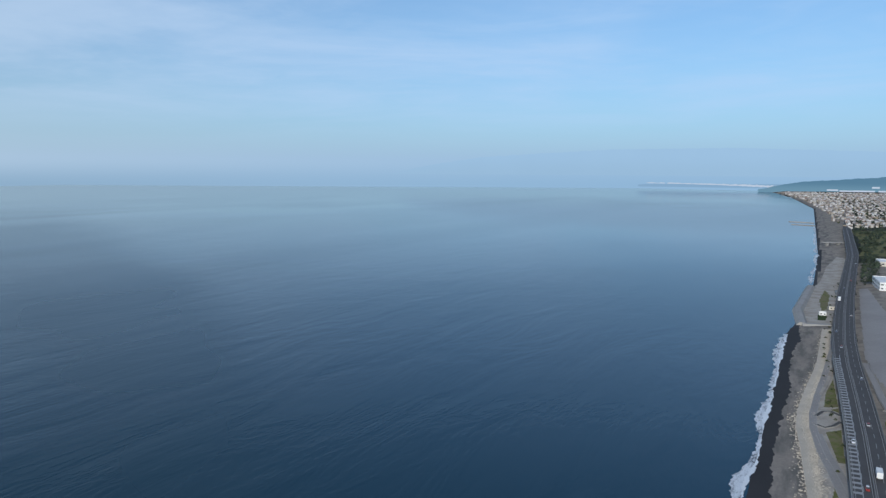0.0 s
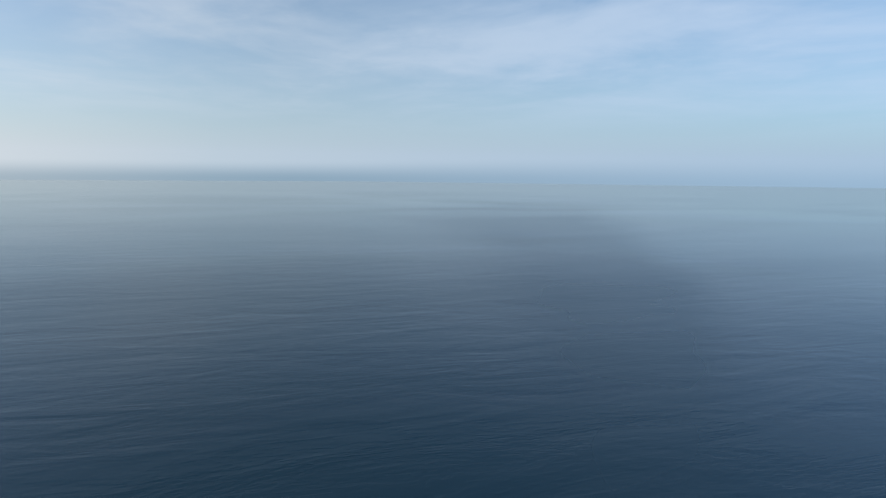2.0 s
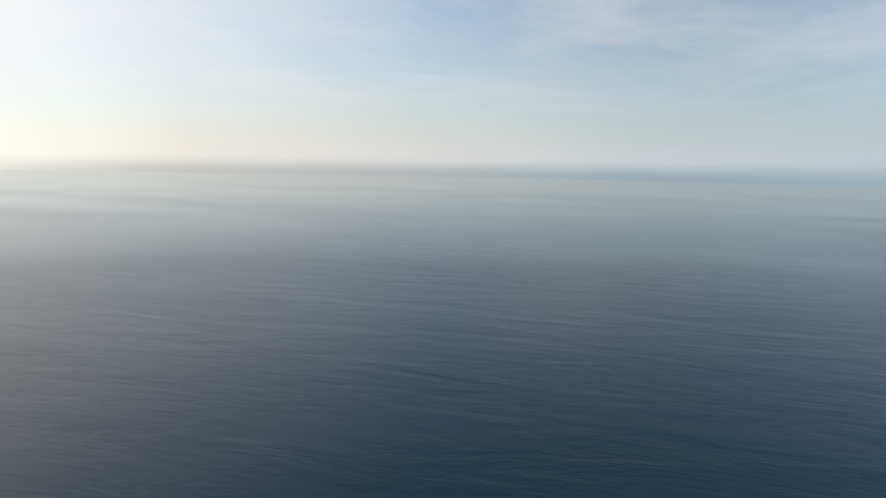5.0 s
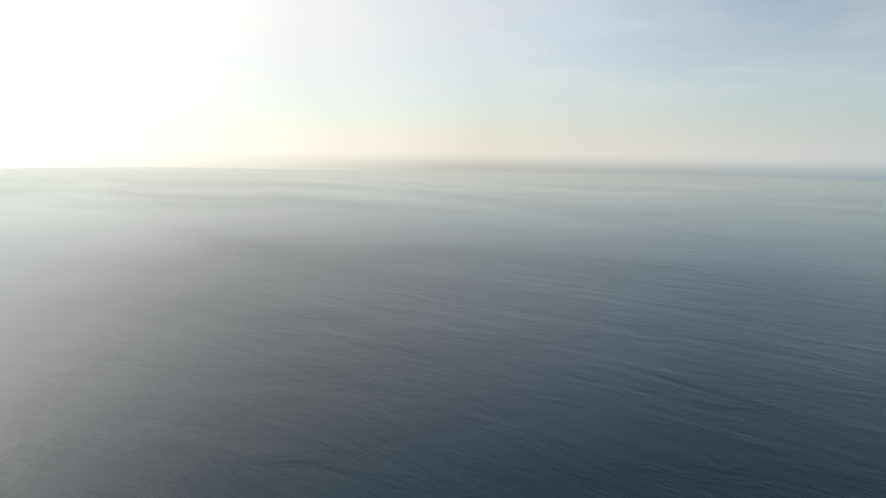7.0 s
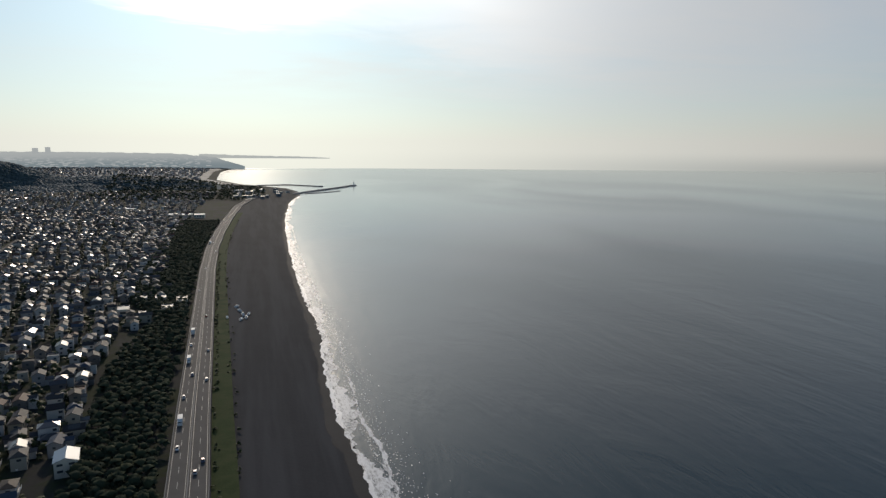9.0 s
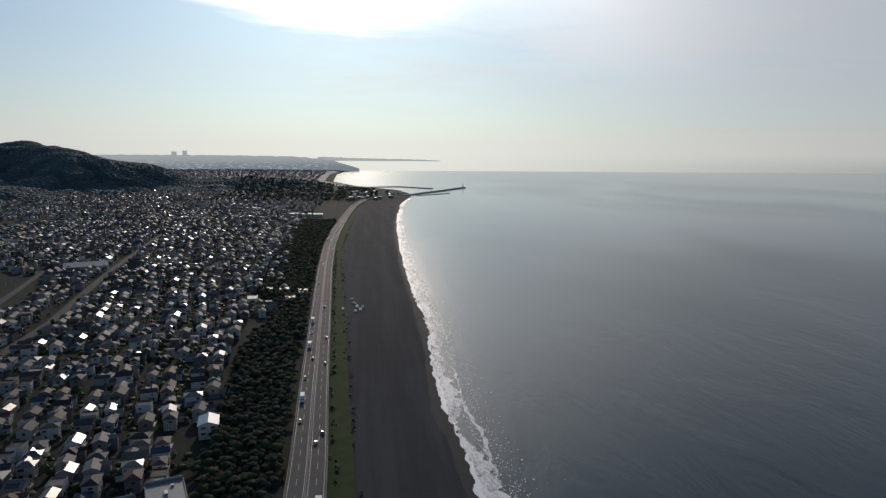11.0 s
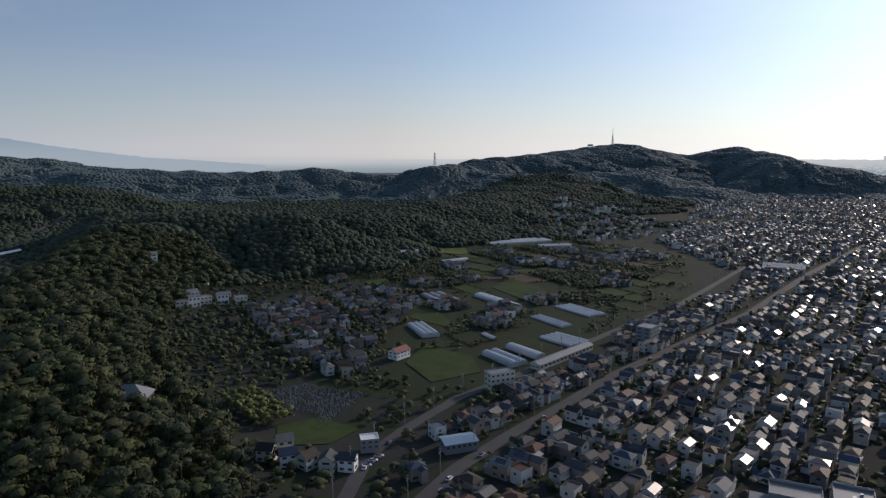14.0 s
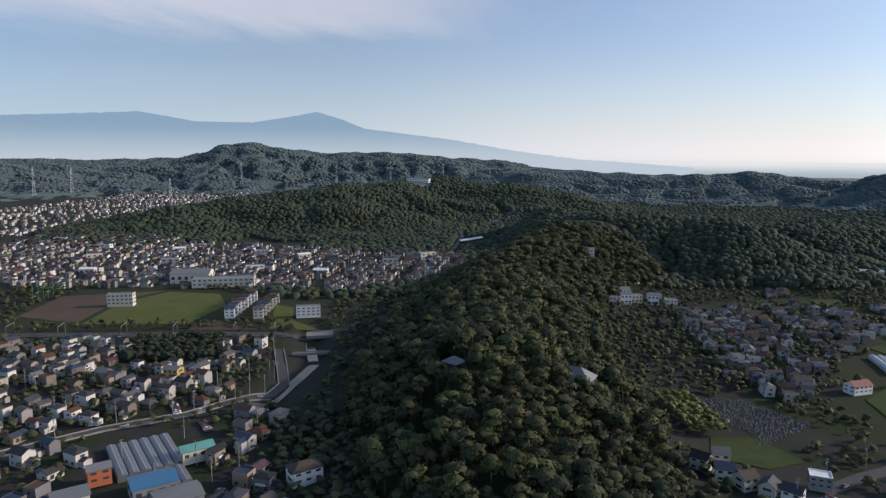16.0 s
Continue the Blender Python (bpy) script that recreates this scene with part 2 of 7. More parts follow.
def foam_material():
    """Foam that thins out into lace."""
    m = bpy.data.materials.new("sea_foam")
    m.use_nodes = True
    m.node_tree.nodes.clear()
    k = Nodes(m.node_tree)
    spot = k.add("ShaderNodeNewGeometry").outputs["Position"]
    drawn = k.add("ShaderNodeMapping", Vector=spot, Scale=(1.0, 0.35, 1.0)).outputs[0]
    web = k.math("ADD", k.math("MULTIPLY", k.noise(drawn, 0.9, 5.0, 0.65, 0.6), 0.6), k.math("MULTIPLY", k.noise(drawn, 0.16, 3.0, 0.55), 0.5))
    b = k.add("ShaderNodeBsdfPrincipled", Base_Color=k.mix(k.noise(spot, 1.4, 3.0), (0.52, 0.55, 0.58, 1), (0.80, 0.82, 0.83, 1)), Roughness=0.55)
    n = k.add("ShaderNodeBump", Height=web, Distance=0.25, Strength=0.7)
    k.put(b.inputs["Normal"], n.outputs[0])
    clear = k.add("ShaderNodeBsdfTransparent")
    both = k.add("ShaderNodeMixShader", Fac=k.smooth(web, 0.33, 0.62))
    m.node_tree.links.new(clear.outputs[0], both.inputs[1])
    m.node_tree.links.new(b.outputs[0], both.inputs[2])
    out = k.add("ShaderNodeOutputMaterial")
    m.node_tree.links.new(both.outputs[0], out.inputs[0])
    return m


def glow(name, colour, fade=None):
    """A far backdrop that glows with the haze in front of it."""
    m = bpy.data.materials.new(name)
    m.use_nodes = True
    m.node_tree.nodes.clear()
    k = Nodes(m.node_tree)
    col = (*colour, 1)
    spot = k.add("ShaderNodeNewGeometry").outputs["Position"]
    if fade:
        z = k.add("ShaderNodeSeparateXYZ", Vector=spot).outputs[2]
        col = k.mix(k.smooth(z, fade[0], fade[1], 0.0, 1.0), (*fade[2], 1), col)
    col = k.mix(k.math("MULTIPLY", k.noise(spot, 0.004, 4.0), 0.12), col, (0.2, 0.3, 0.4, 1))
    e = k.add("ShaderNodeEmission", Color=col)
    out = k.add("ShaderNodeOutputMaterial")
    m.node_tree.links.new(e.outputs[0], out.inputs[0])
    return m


M = {}
M["sea"] = sea_material()
M["sand"] = material("dark_sand", (0.045, 0.046, 0.050), 0.95, 2.0, 0.3, 0.15, second=((0.062, 0.063, 0.068), 14.0), spec=0.08, stretch=0.06)
M["wet_sand"] = material("wet_sand", (0.042, 0.041, 0.042), 0.85, 2.0, 0.3, 0.05, spec=0.15)
# same beach as dark_sand; its front lighting is put into this lighter colour
M["sand_front_lit"] = material("front_lit_sand", (0.27, 0.24, 0.205), 0.95, 1.5, 0.35, 0.1, second=((0.15, 0.14, 0.125), 9.0), spec=0.08, stretch=0.25)
M["foam"] = foam_material()
# for the foam lip, and for flecks painted white as sun sparkle
M["fleck"] = material("foam_and_sparkle", (0.74, 0.76, 0.77), 0.5, 0.8, 0.2)
M["soil"] = material("town_ground", (0.040, 0.040, 0.038), 0.95, 3.0, 0.45, 0.1, second=((0.032, 0.042, 0.020), 14.0), spec=0.1)
M["meadow"] = material("meadow", (0.034, 0.046, 0.021), 0.95, 1.2, 0.4, 0.2, second=((0.036, 0.040, 0.024), 18.0), spec=0.1)
M["floor_wood"] = material("forest_floor", (0.022, 0.030, 0.012), 0.95, 3.0, 0.4, 0.3, spec=0.1)
M["asphalt"] = material("asphalt", (0.088, 0.085, 0.083), 0.85, 0.6, 0.25, 0.01, spec=0.25)
M["street"] = material("street_asphalt", (0.078, 0.076, 0.074), 0.85, 0.6, 0.25, 0.01, spec=0.25)
M["concrete"] = material("concrete", (0.30, 0.29, 0.27), 0.8, 0.8, 0.3, 0.02)
M["worn_concrete"] = material("weathered_concrete", (0.20, 0.197, 0.19), 0.85, 0.8, 0.3, 0.02)
M["paint"] = material("road_paint", (0.32, 0.32, 0.31), 0.6, 0.5, 0.2)
GREENS = [(0.048, 0.060, 0.028), (0.055, 0.065, 0.029), (0.068, 0.077, 0.032), (0.041, 0.050, 0.027), (0.080, 0.087, 0.035), (0.057, 0.057, 0.029), (0.050, 0.061, 0.031)]
M["leaf"] = material("foliage", (0.05, 0.07, 0.02), 0.6, 0.6, 0.6, 0.35, palette=GREENS, per="object", spec=0.1)
M["leaf_many"] = material("foliage_many", (0.05, 0.07, 0.02), 0.6, 0.6, 0.6, 0.35, palette=GREENS, per="island", spec=0.1)
# the blue in these far greens is distance haze painted into the colour
HAZED_GREENS = [(0.060, 0.086, 0.088), (0.064, 0.090, 0.090), (0.057, 0.083, 0.089), (0.068, 0.092, 0.088)]
M["leaf_hazed"] = material("foliage_hazed", (0.05, 0.07, 0.02), 0.7, 8.0, 0.35, 0.3, palette=HAZED_GREENS, per="island", spec=0.2, haze_sheen=0.12)
MID_GREENS = [(0.040, 0.054, 0.035), (0.045, 0.060, 0.037), (0.040, 0.050, 0.035), (0.050, 0.064, 0.038), (0.042, 0.053, 0.032)]
M["leaf_mid"] = material("foliage_middle", (0.05, 0.07, 0.02), 0.8, 5.0, 0.55, 0.3, spread=14.0, palette=MID_GREENS, per="island", spec=0.15)
PINES = [(0.041, 0.053, 0.032), (0.048, 0.059, 0.034), (0.037, 0.048, 0.031), (0.054, 0.062, 0.034)]
M["leaf_pine"] = material("pine_foliage", (0.02, 0.03, 0.01), 0.85, 0.6, 0.5, 0.3, palette=PINES, per="island", spec=0.04)
WEST_ROOFS = [(0.62, 0.62, 0.62), (0.48, 0.49, 0.50), (0.70, 0.70, 0.70), (0.30, 0.29, 0.28), (0.20, 0.19, 0.185), (0.42, 0.41, 0.40), (0.26, 0.15, 0.11), (0.13, 0.13, 0.14), (0.34, 0.25, 0.20), (0.17, 0.16, 0.155), (0.50, 0.49, 0.48), (0.22, 0.13, 0.10)]
M["roof_west"] = material("weathered_roofs", (0.1, 0.1, 0.1), 0.75, 0.5, 0.3, 0.0, palette=WEST_ROOFS, per="island", spec=0.2)
# canopy ground with the same haze blue painted in
M["hazed_floor"] = material("hazed_canopy", (0.058, 0.084, 0.085), 0.85, 7.0, 0.5, 1.5, second=((0.066, 0.090, 0.086), 60.0), spec=0.05, haze_sheen=0.12)
M["pale_steel"] = material("pale_painted_steel", (0.62, 0.63, 0.64), 0.6, 0.5, 0.15)
M["bark"] = material("bark", (0.07, 0.055, 0.04), 0.9, 0.3, 0.4)
ROOFS = [(0.040, 0.043, 0.050), (0.075, 0.070, 0.066), (0.030, 0.029, 0.031), (0.105, 0.10, 0.096), (0.10, 0.052, 0.036), (0.055, 0.06, 0.073),
         (0.036, 0.034, 0.036), (0.16, 0.155, 0.15), (0.10, 0.048, 0.038), (0.048, 0.050, 0.053), (0.085, 0.063, 0.047), (0.040, 0.058, 0.09), (0.058, 0.045, 0.037)]
WALLS = [(0.50, 0.48, 0.45), (0.18, 0.155, 0.13), (0.62, 0.61, 0.59), (0.40, 0.39, 0.38), (0.30, 0.25, 0.18), (0.56, 0.55, 0.53),
         (0.13, 0.12, 0.115), (0.37, 0.34, 0.28), (0.26, 0.22, 0.19), (0.48, 0.455, 0.41), (0.17, 0.17, 0.18), (0.30, 0.29, 0.285)]
M["roof"] = material("roof_tiles", (0.1, 0.1, 0.1), 0.64, 0.5, 0.3, 0.02, palette=ROOFS, spec=0.18, shiny=0.13)
M["roof_many"] = material("roof_tiles_many", (0.1, 0.1, 0.1), 0.64, 0.5, 0.3, 0.0, palette=ROOFS, per="island", spec=0.18, shiny=0.13)
M["wall"] = material("house_render", (0.5, 0.5, 0.5), 0.85, 0.6, 0.18, 0.0, palette=WALLS)
M["wall_many"] = material("house_render_many", (0.5, 0.5, 0.5), 0.85, 0.6, 0.18, 0.0, palette=WALLS, per="island")
M["glass"] = material("window_glass", (0.06, 0.065, 0.07), 0.15, 1.0, 0.2)
M["white"] = material("white_paint", (0.75, 0.75, 0.73), 0.6, 0.8, 0.15)
M["steel"] = material("galvanised_steel", (0.35, 0.36, 0.37), 0.45, 0.5, 0.2, metal=0.7)
M["film"] = material("greenhouse_film", (0.46, 0.465, 0.46), 0.35, 1.5, 0.25)
M["stone"] = material("grey_stone", (0.26, 0.25, 0.23), 0.85, 0.4, 0.35, 0.02)
M["tan"] = material("tan_rock", (0.50, 0.44, 0.35), 0.9, 0.5, 0.35, 0.02)
M["gravel_yard"] = material("graded_gravel", (0.30, 0.285, 0.27), 0.95, 1.5, 0.25, 0.03, spec=0.1)
M["paving"] = material("worn_paving", (0.42, 0.385, 0.335), 0.9, 1.2, 0.35, 0.02, second=((0.31, 0.28, 0.24), 12.0), spec=0.15)
M["dry_grass"] = material("rough_grass", (0.14, 0.15, 0.055), 0.95, 1.0, 0.4, 0.1, second=((0.19, 0.165, 0.10), 5.0), spec=0.1)
M["bamboo"] = material("bamboo_leaf", (0.10, 0.11, 0.03), 0.6, 0.7, 0.4, spec=0.15)
M["crop"] = material("crop_rows", (0.042, 0.064, 0.021), 0.95, 0.9, 0.45, 0.1, second=((0.056, 0.070, 0.026), 9.0), spec=0.1)
M["pitch"] = material("sports_turf", (0.085, 0.11, 0.028), 0.95, 0.8, 0.3, 0.05, second=((0.11, 0.11, 0.045), 22.0), spec=0.1)
M["clay"] = material("bare_earth", (0.10, 0.075, 0.055), 0.95, 1.0, 0.3, 0.03, spec=0.1)
M["blue_roof"] = material("blue_sheet_roof", (0.05, 0.16, 0.28), 0.45, 0.8, 0.2)
M["pale_blue"] = material("pale_blue_roof", (0.21, 0.30, 0.38), 0.45, 0.8, 0.2)
M["teal"] = material("teal_sheet_roof", (0.12, 0.34, 0.30), 0.5, 0.8, 0.2)
M["red_roof"] = material("red_tile_roof", (0.22, 0.06, 0.04), 0.55, 0.6, 0.25)
M["grey_roof"] = material("grey_sheet_roof", (0.17, 0.172, 0.175), 0.45, 0.8, 0.25)
M["yellow"] = material("yellow_render", (0.48, 0.36, 0.12), 0.85, 0.6, 0.15)
M["orange"] = material("orange_render", (0.42, 0.13, 0.06), 0.85, 0.6, 0.15)
M["cream"] = material("cream_render", (0.58, 0.55, 0.47), 0.85, 0.6, 0.18)
M["slate"] = material("slate_render", (0.20, 0.215, 0.23), 0.8, 0.6, 0.18)
M["river"] = material("river_water", (0.02, 0.03, 0.025), 0.12, 1.5, 0.3, 0.03)
M["rubber"] = material("tyre_rubber", (0.02, 0.02, 0.02), 0.9, 0.2, 0.2)
M["car_paint"] = material("car_paint", (0.5, 0.5, 0.5), 0.3, 1.0, 0.08, palette=[(0.75, 0.75, 0.75), (0.05, 0.05, 0.055), (0.42, 0.43, 0.45), (0.70, 0.70, 0.70), (0.10, 0.12, 0.18), (0.30, 0.04, 0.03)])
M["net"] = material("green_net", (0.07, 0.16, 0.10), 0.8, 0.5, 0.2)
M["granite"] = material("grave_granite", (0.3, 0.3, 0.3), 0.5, 0.3, 0.3, palette=[(0.22, 0.22, 0.22), (0.12, 0.12, 0.13), (0.30, 0.29, 0.28)], per="island")
M["tan_ground"] = material("tan_sandy_ground", (0.28, 0.25, 0.21), 0.95, 2.0, 0.35, 0.1, second=((0.19, 0.17, 0.145), 12.0), spec=0.1)
M["glazing"] = material("dusty_glazing", (0.13, 0.145, 0.16), 0.35, 1.0, 0.3)
# built-up ground, its colour lightened to imitate haze over the far plain
M["hazed_city_ground"] = material("hazed_built_up_ground", (0.20, 0.205, 0.21), 0.8, 6.0, 0.4, 0.0, second=((0.10, 0.12, 0.10), 60.0), spec=0.3)
M["ballast"] = material("rail_ballast", (0.075, 0.066, 0.058), 0.95, 0.5, 0.35, 0.02, spec=0.1)

# ---- shape of the land ----
SHORE = [(-4990, 360), (-4743, 300), (-3834, 150), (-2753, 34), (-1894, 20), (-1229, 9), (-893, 11), (-658, 20), (-574, 27), (-400, 28),
         (-235, 28), (0, 38), (263, 45), (346, 41), (502, 47), (838, 47), (1114, 53), (1382, 63), (1813, 95), (2091, 140), (2300, 150),
         (2500, 120), (2620, 60), (2700, -10), (3196, -154), (4160, -176), (4990, -120)]
ROAD_X = [(-4900, 60), (-2700, -75), (-1700, -45), (-1171, -40), (-765, -21), (-640, -16.5), (-533, -14), (-460, -14.5), (-379, -17), (-310, -18.5), (-234, -19), (0, -21), (150, -25),
          (268, -29), (346, -33), (442, -37), (655, -46), (777, -51), (955, -55), (1150, -53), (1384, -45), (1650, -32), (1887, -3), (2030, 50)]


def along(table, y):
    ys, xs = zip(*table)
    return np.interp(y, ys, xs)


# crests: x, y, height, half-width
CRESTS = [
    [(-205, -5, 12, 46), (-270, 0, 26, 55), (-350, 2, 33, 60), (-450, 18, 33, 60), (-570, 55, 34, 62), (-680, 120, 40, 70), (-800, 200, 46, 90)],
    [(-980, 220, 52, 110), (-840, 300, 56, 105), (-740, 380, 48, 85), (-690, 440, 24, 60)],
    [(-1180, -500, 14, 90), (-1280, -400, 42, 130), (-1400, -130, 70, 190), (-1600, 90, 80, 210), (-1500, 330, 62, 170)],
    [(-2240, 480, 88, 330), (-2160, 750, 76, 300), (-1970, 1130, 84, 260), (-1860, 1290, 60, 200)],
    [(-1560, 1290, 92, 210), (-1690, 1530, 80, 230), (-1750, 1760, 126, 260), (-1690, 2060, 140, 380), (-1650, 2350, 168, 420), (-1430, 2560, 128, 330),
     (-1286, 2680, 160, 200), (-927, 2343, 112, 210), (-805, 2387, 90, 170), (-702, 2419, 58, 150),
     (-588, 2390, 30, 170), (-390, 2390, 40, 165), (-200, 2410, 24, 140)],
    [(-860, 520, 34, 110), (-960, 800, 40, 160), (-1050, 1050, 44, 190), (-1150, 1350, 52, 210)],
    [(-1400, 1420, 60, 200), (-1189, 1820, 74, 220), (-950, 1800, 40, 160)],
    [(-2850, -1530, 118, 420), (-3000, -1180, 112, 420), (-3100, -880, 124, 420), (-3156, -622, 184, 420), (-3200, -268, 144, 420),
     (-3200, 90, 146, 420), (-3150, 495, 114, 400), (-3100, 800, 74, 380)],
]


def waves(x, y, s, seed):
    """Soft uneven ground, from a few crossing waves."""
    r = np.random.RandomState(seed)
    out = np.zeros_like(x)
    for i in range(7):
        a, f, p = r.uniform(0, math.tau), 1.0 / (s * r.uniform(0.5, 1.6)), r.uniform(0, math.tau)
        out += np.sin((x * math.cos(a) + y * math.sin(a)) * f * math.tau + p)
    return out / 7


def gullies(x, y):
    """A net of small valleys that run down the flanks of the hills, 0 on the spurs and 1 in the beds."""
    fine = np.clip(1 - np.abs(waves(x, y, 210, 91)) * 4.5, 0, 1)
    broad = np.clip(1 - np.abs(waves(x, y, 420, 92)) * 3.5, 0, 1)
    return 0.5 * fine + 0.6 * broad


def crest_height(x, y, only=None):
    """Height above the plain of the hills, and how much of it is hill."""
    h = np.zeros_like(x)
    cut = gullies(x, y)
    for n, line in enumerate(CRESTS):
        if only is not None and n not in only:
            continue
        best = np.zeros_like(x)
        for (x0, y0, h0, w0), (x1, y1, h1, w1) in zip(line, line[1:]):
            dx, dy = x1 - x0, y1 - y0
            t = np.clip(((x - x0) * dx + (y - y0) * dy) / (dx * dx + dy * dy), 0, 1)
            d = np.hypot(x - x0 - t * dx, y - y0 - t * dy)
            w = w0 + t * (w1 - w0)
            best = np.maximum(best, (h0 + t * (h1 - h0)) * np.exp(-(d / w) ** 2 * (0.85 + 1.3 * cut if n else 1.15)))
        h = np.maximum(h, best) + 0.25 * np.minimum(h, best)
    return h


def ground_height(x, y):
    x, y = np.asarray(x, float), np.asarray(y, float)
    inland = along(SHORE, y) - x
    beach = np.clip(inland * 0.085, -6, 4.2) + np.clip((inland - 50) * 0.15, 0, 3.0)
    beach += np.clip((inland - 120) * 0.012, 0, 5) + 0.15 * waves(x, y, 25, 3) * np.clip(inland / 20, 0, 1)
    h = crest_height(x, y)
    rough = h / (h + 14.0)
    h = h + rough * (waves(x, y, 130, 5) * 9 + waves(x, y, 420, 6) * 14 * np.clip(h / 90, 0, 1))
    river = np.exp(-((y - along([(-560, -112), (-480, -107), (-440, -101), (-400, -113), (-330, -130)], x)) / 9.0) ** 2)
    river = river * np.clip((x + 560) / 20, 0, 1) * np.clip((-330 - x) / 30, 0, 1)
    return beach + np.clip(h, 0, None) * np.clip(inland / 120, 0, 1) - 4.5 * river


def ground_at(x, y):
    return float(ground_height(np.array([x]), np.array([y]))[0])


def inside(poly, x, y):
    """Which points lie in the polygon."""
    x, y = np.asarray(x, float), np.asarray(y, float)
    hit = np.zeros(x.shape, bool)
    for (x0, y0), (x1, y1) in zip(poly, poly[1:] + poly[:1]):
        if y0 != y1:
            hit ^= ((y0 > y) != (y1 > y)) & (x < (x1 - x0) * (y - y0) / (y1 - y0) + x0)
    return hit


def mesh_object(name, verts, faces, mats, index=None, parent=None, smooth=False):
    me = bpy.data.meshes.new(name)
    verts = np.asarray(verts, np.float32)
    if isinstance(faces, np.ndarray) and faces.ndim == 2:
        n, c = faces.shape
        me.vertices.add(len(verts))
        me.vertices.foreach_set("co", verts.ravel())
        me.loops.add(n * c)
        me.loops.foreach_set("vertex_index", faces.astype(np.int32).ravel())
        me.polygons.add(n)
        me.polygons.foreach_set("loop_start", np.arange(0, n * c, c, dtype=np.int32))
        me.update(calc_edges=True)
    else:
        me.from_pydata(verts.tolist(), [], faces)
    for m in (mats if isinstance(mats, (list, tuple)) else [mats]):
        me.materials.append(m)
    if index is not None:
        me.polygons.foreach_set("material_index", np.asarray(index, np.int32))
    if smooth:
        me.polygons.foreach_set("use_smooth", np.ones(len(me.polygons), bool))
    me.update()
    ob = new(name, me)
    if parent:
        ob.parent = parent
    return ob


def part(name, bm, mat, parent, label=""):
    """Link a bmesh as one mesh under a thing or a part."""
    me = bpy.data.meshes.new(name)
    bm.to_mesh(me)
    bm.free()
    me.materials.append(mat)
    ob = new(name, me)
    ob.parent = parent
    return tagged(ob, label) if label else ob


def holder(name, m, label, category, group="", kind=""):
    ob = new(name)
    ob.matrix_world = m
    return tagged(ob, label, category, group, kind)


def box(bm, x0, x1, y0, y1, z0, z1, turn=None):
    vs = [bm.verts.new(v) for v in ((x0, y0, z0), (x1, y0, z0), (x1, y1, z0), (x0, y1, z0), (x0, y0, z1), (x1, y0, z1), (x1, y1, z1), (x0, y1, z1))]
    for f in ((0, 3, 2, 1), (4, 5, 6, 7), (0, 1, 5, 4), (1, 2, 6, 5), (2, 3, 7, 6), (3, 0, 4, 7)):
        bm.faces.new([vs[i] for i in f])
    if turn:
        bmesh.ops.transform(bm, matrix=turn, verts=vs)
    return vs


def boxes(*rows):
    bm = bmesh.new()
    for r in rows:
        box(bm, *r)
    return bm


# ---- ground and sea ----
def graded(stops):
    out = [stops[0][0]]
    for (a, step), (b, _) in zip(stops, stops[1:]):
        n = max(1, round((b - a) / step))
        out += list(a + (b - a) * np.arange(1, n + 1) / n)
    return np.array(out)


TOWN_FIELDS = [(-262, 190), (-330, 150), (-520, 180), (-640, 330), (-760, 640), (-640, 820), (-440, 760), (-300, 520), (-275, 330)]
SPORT = [(-535, -345), (-600, -365), (-710, -350), (-700, -250), (-670, -190), (-625, -110), (-520, -95)]


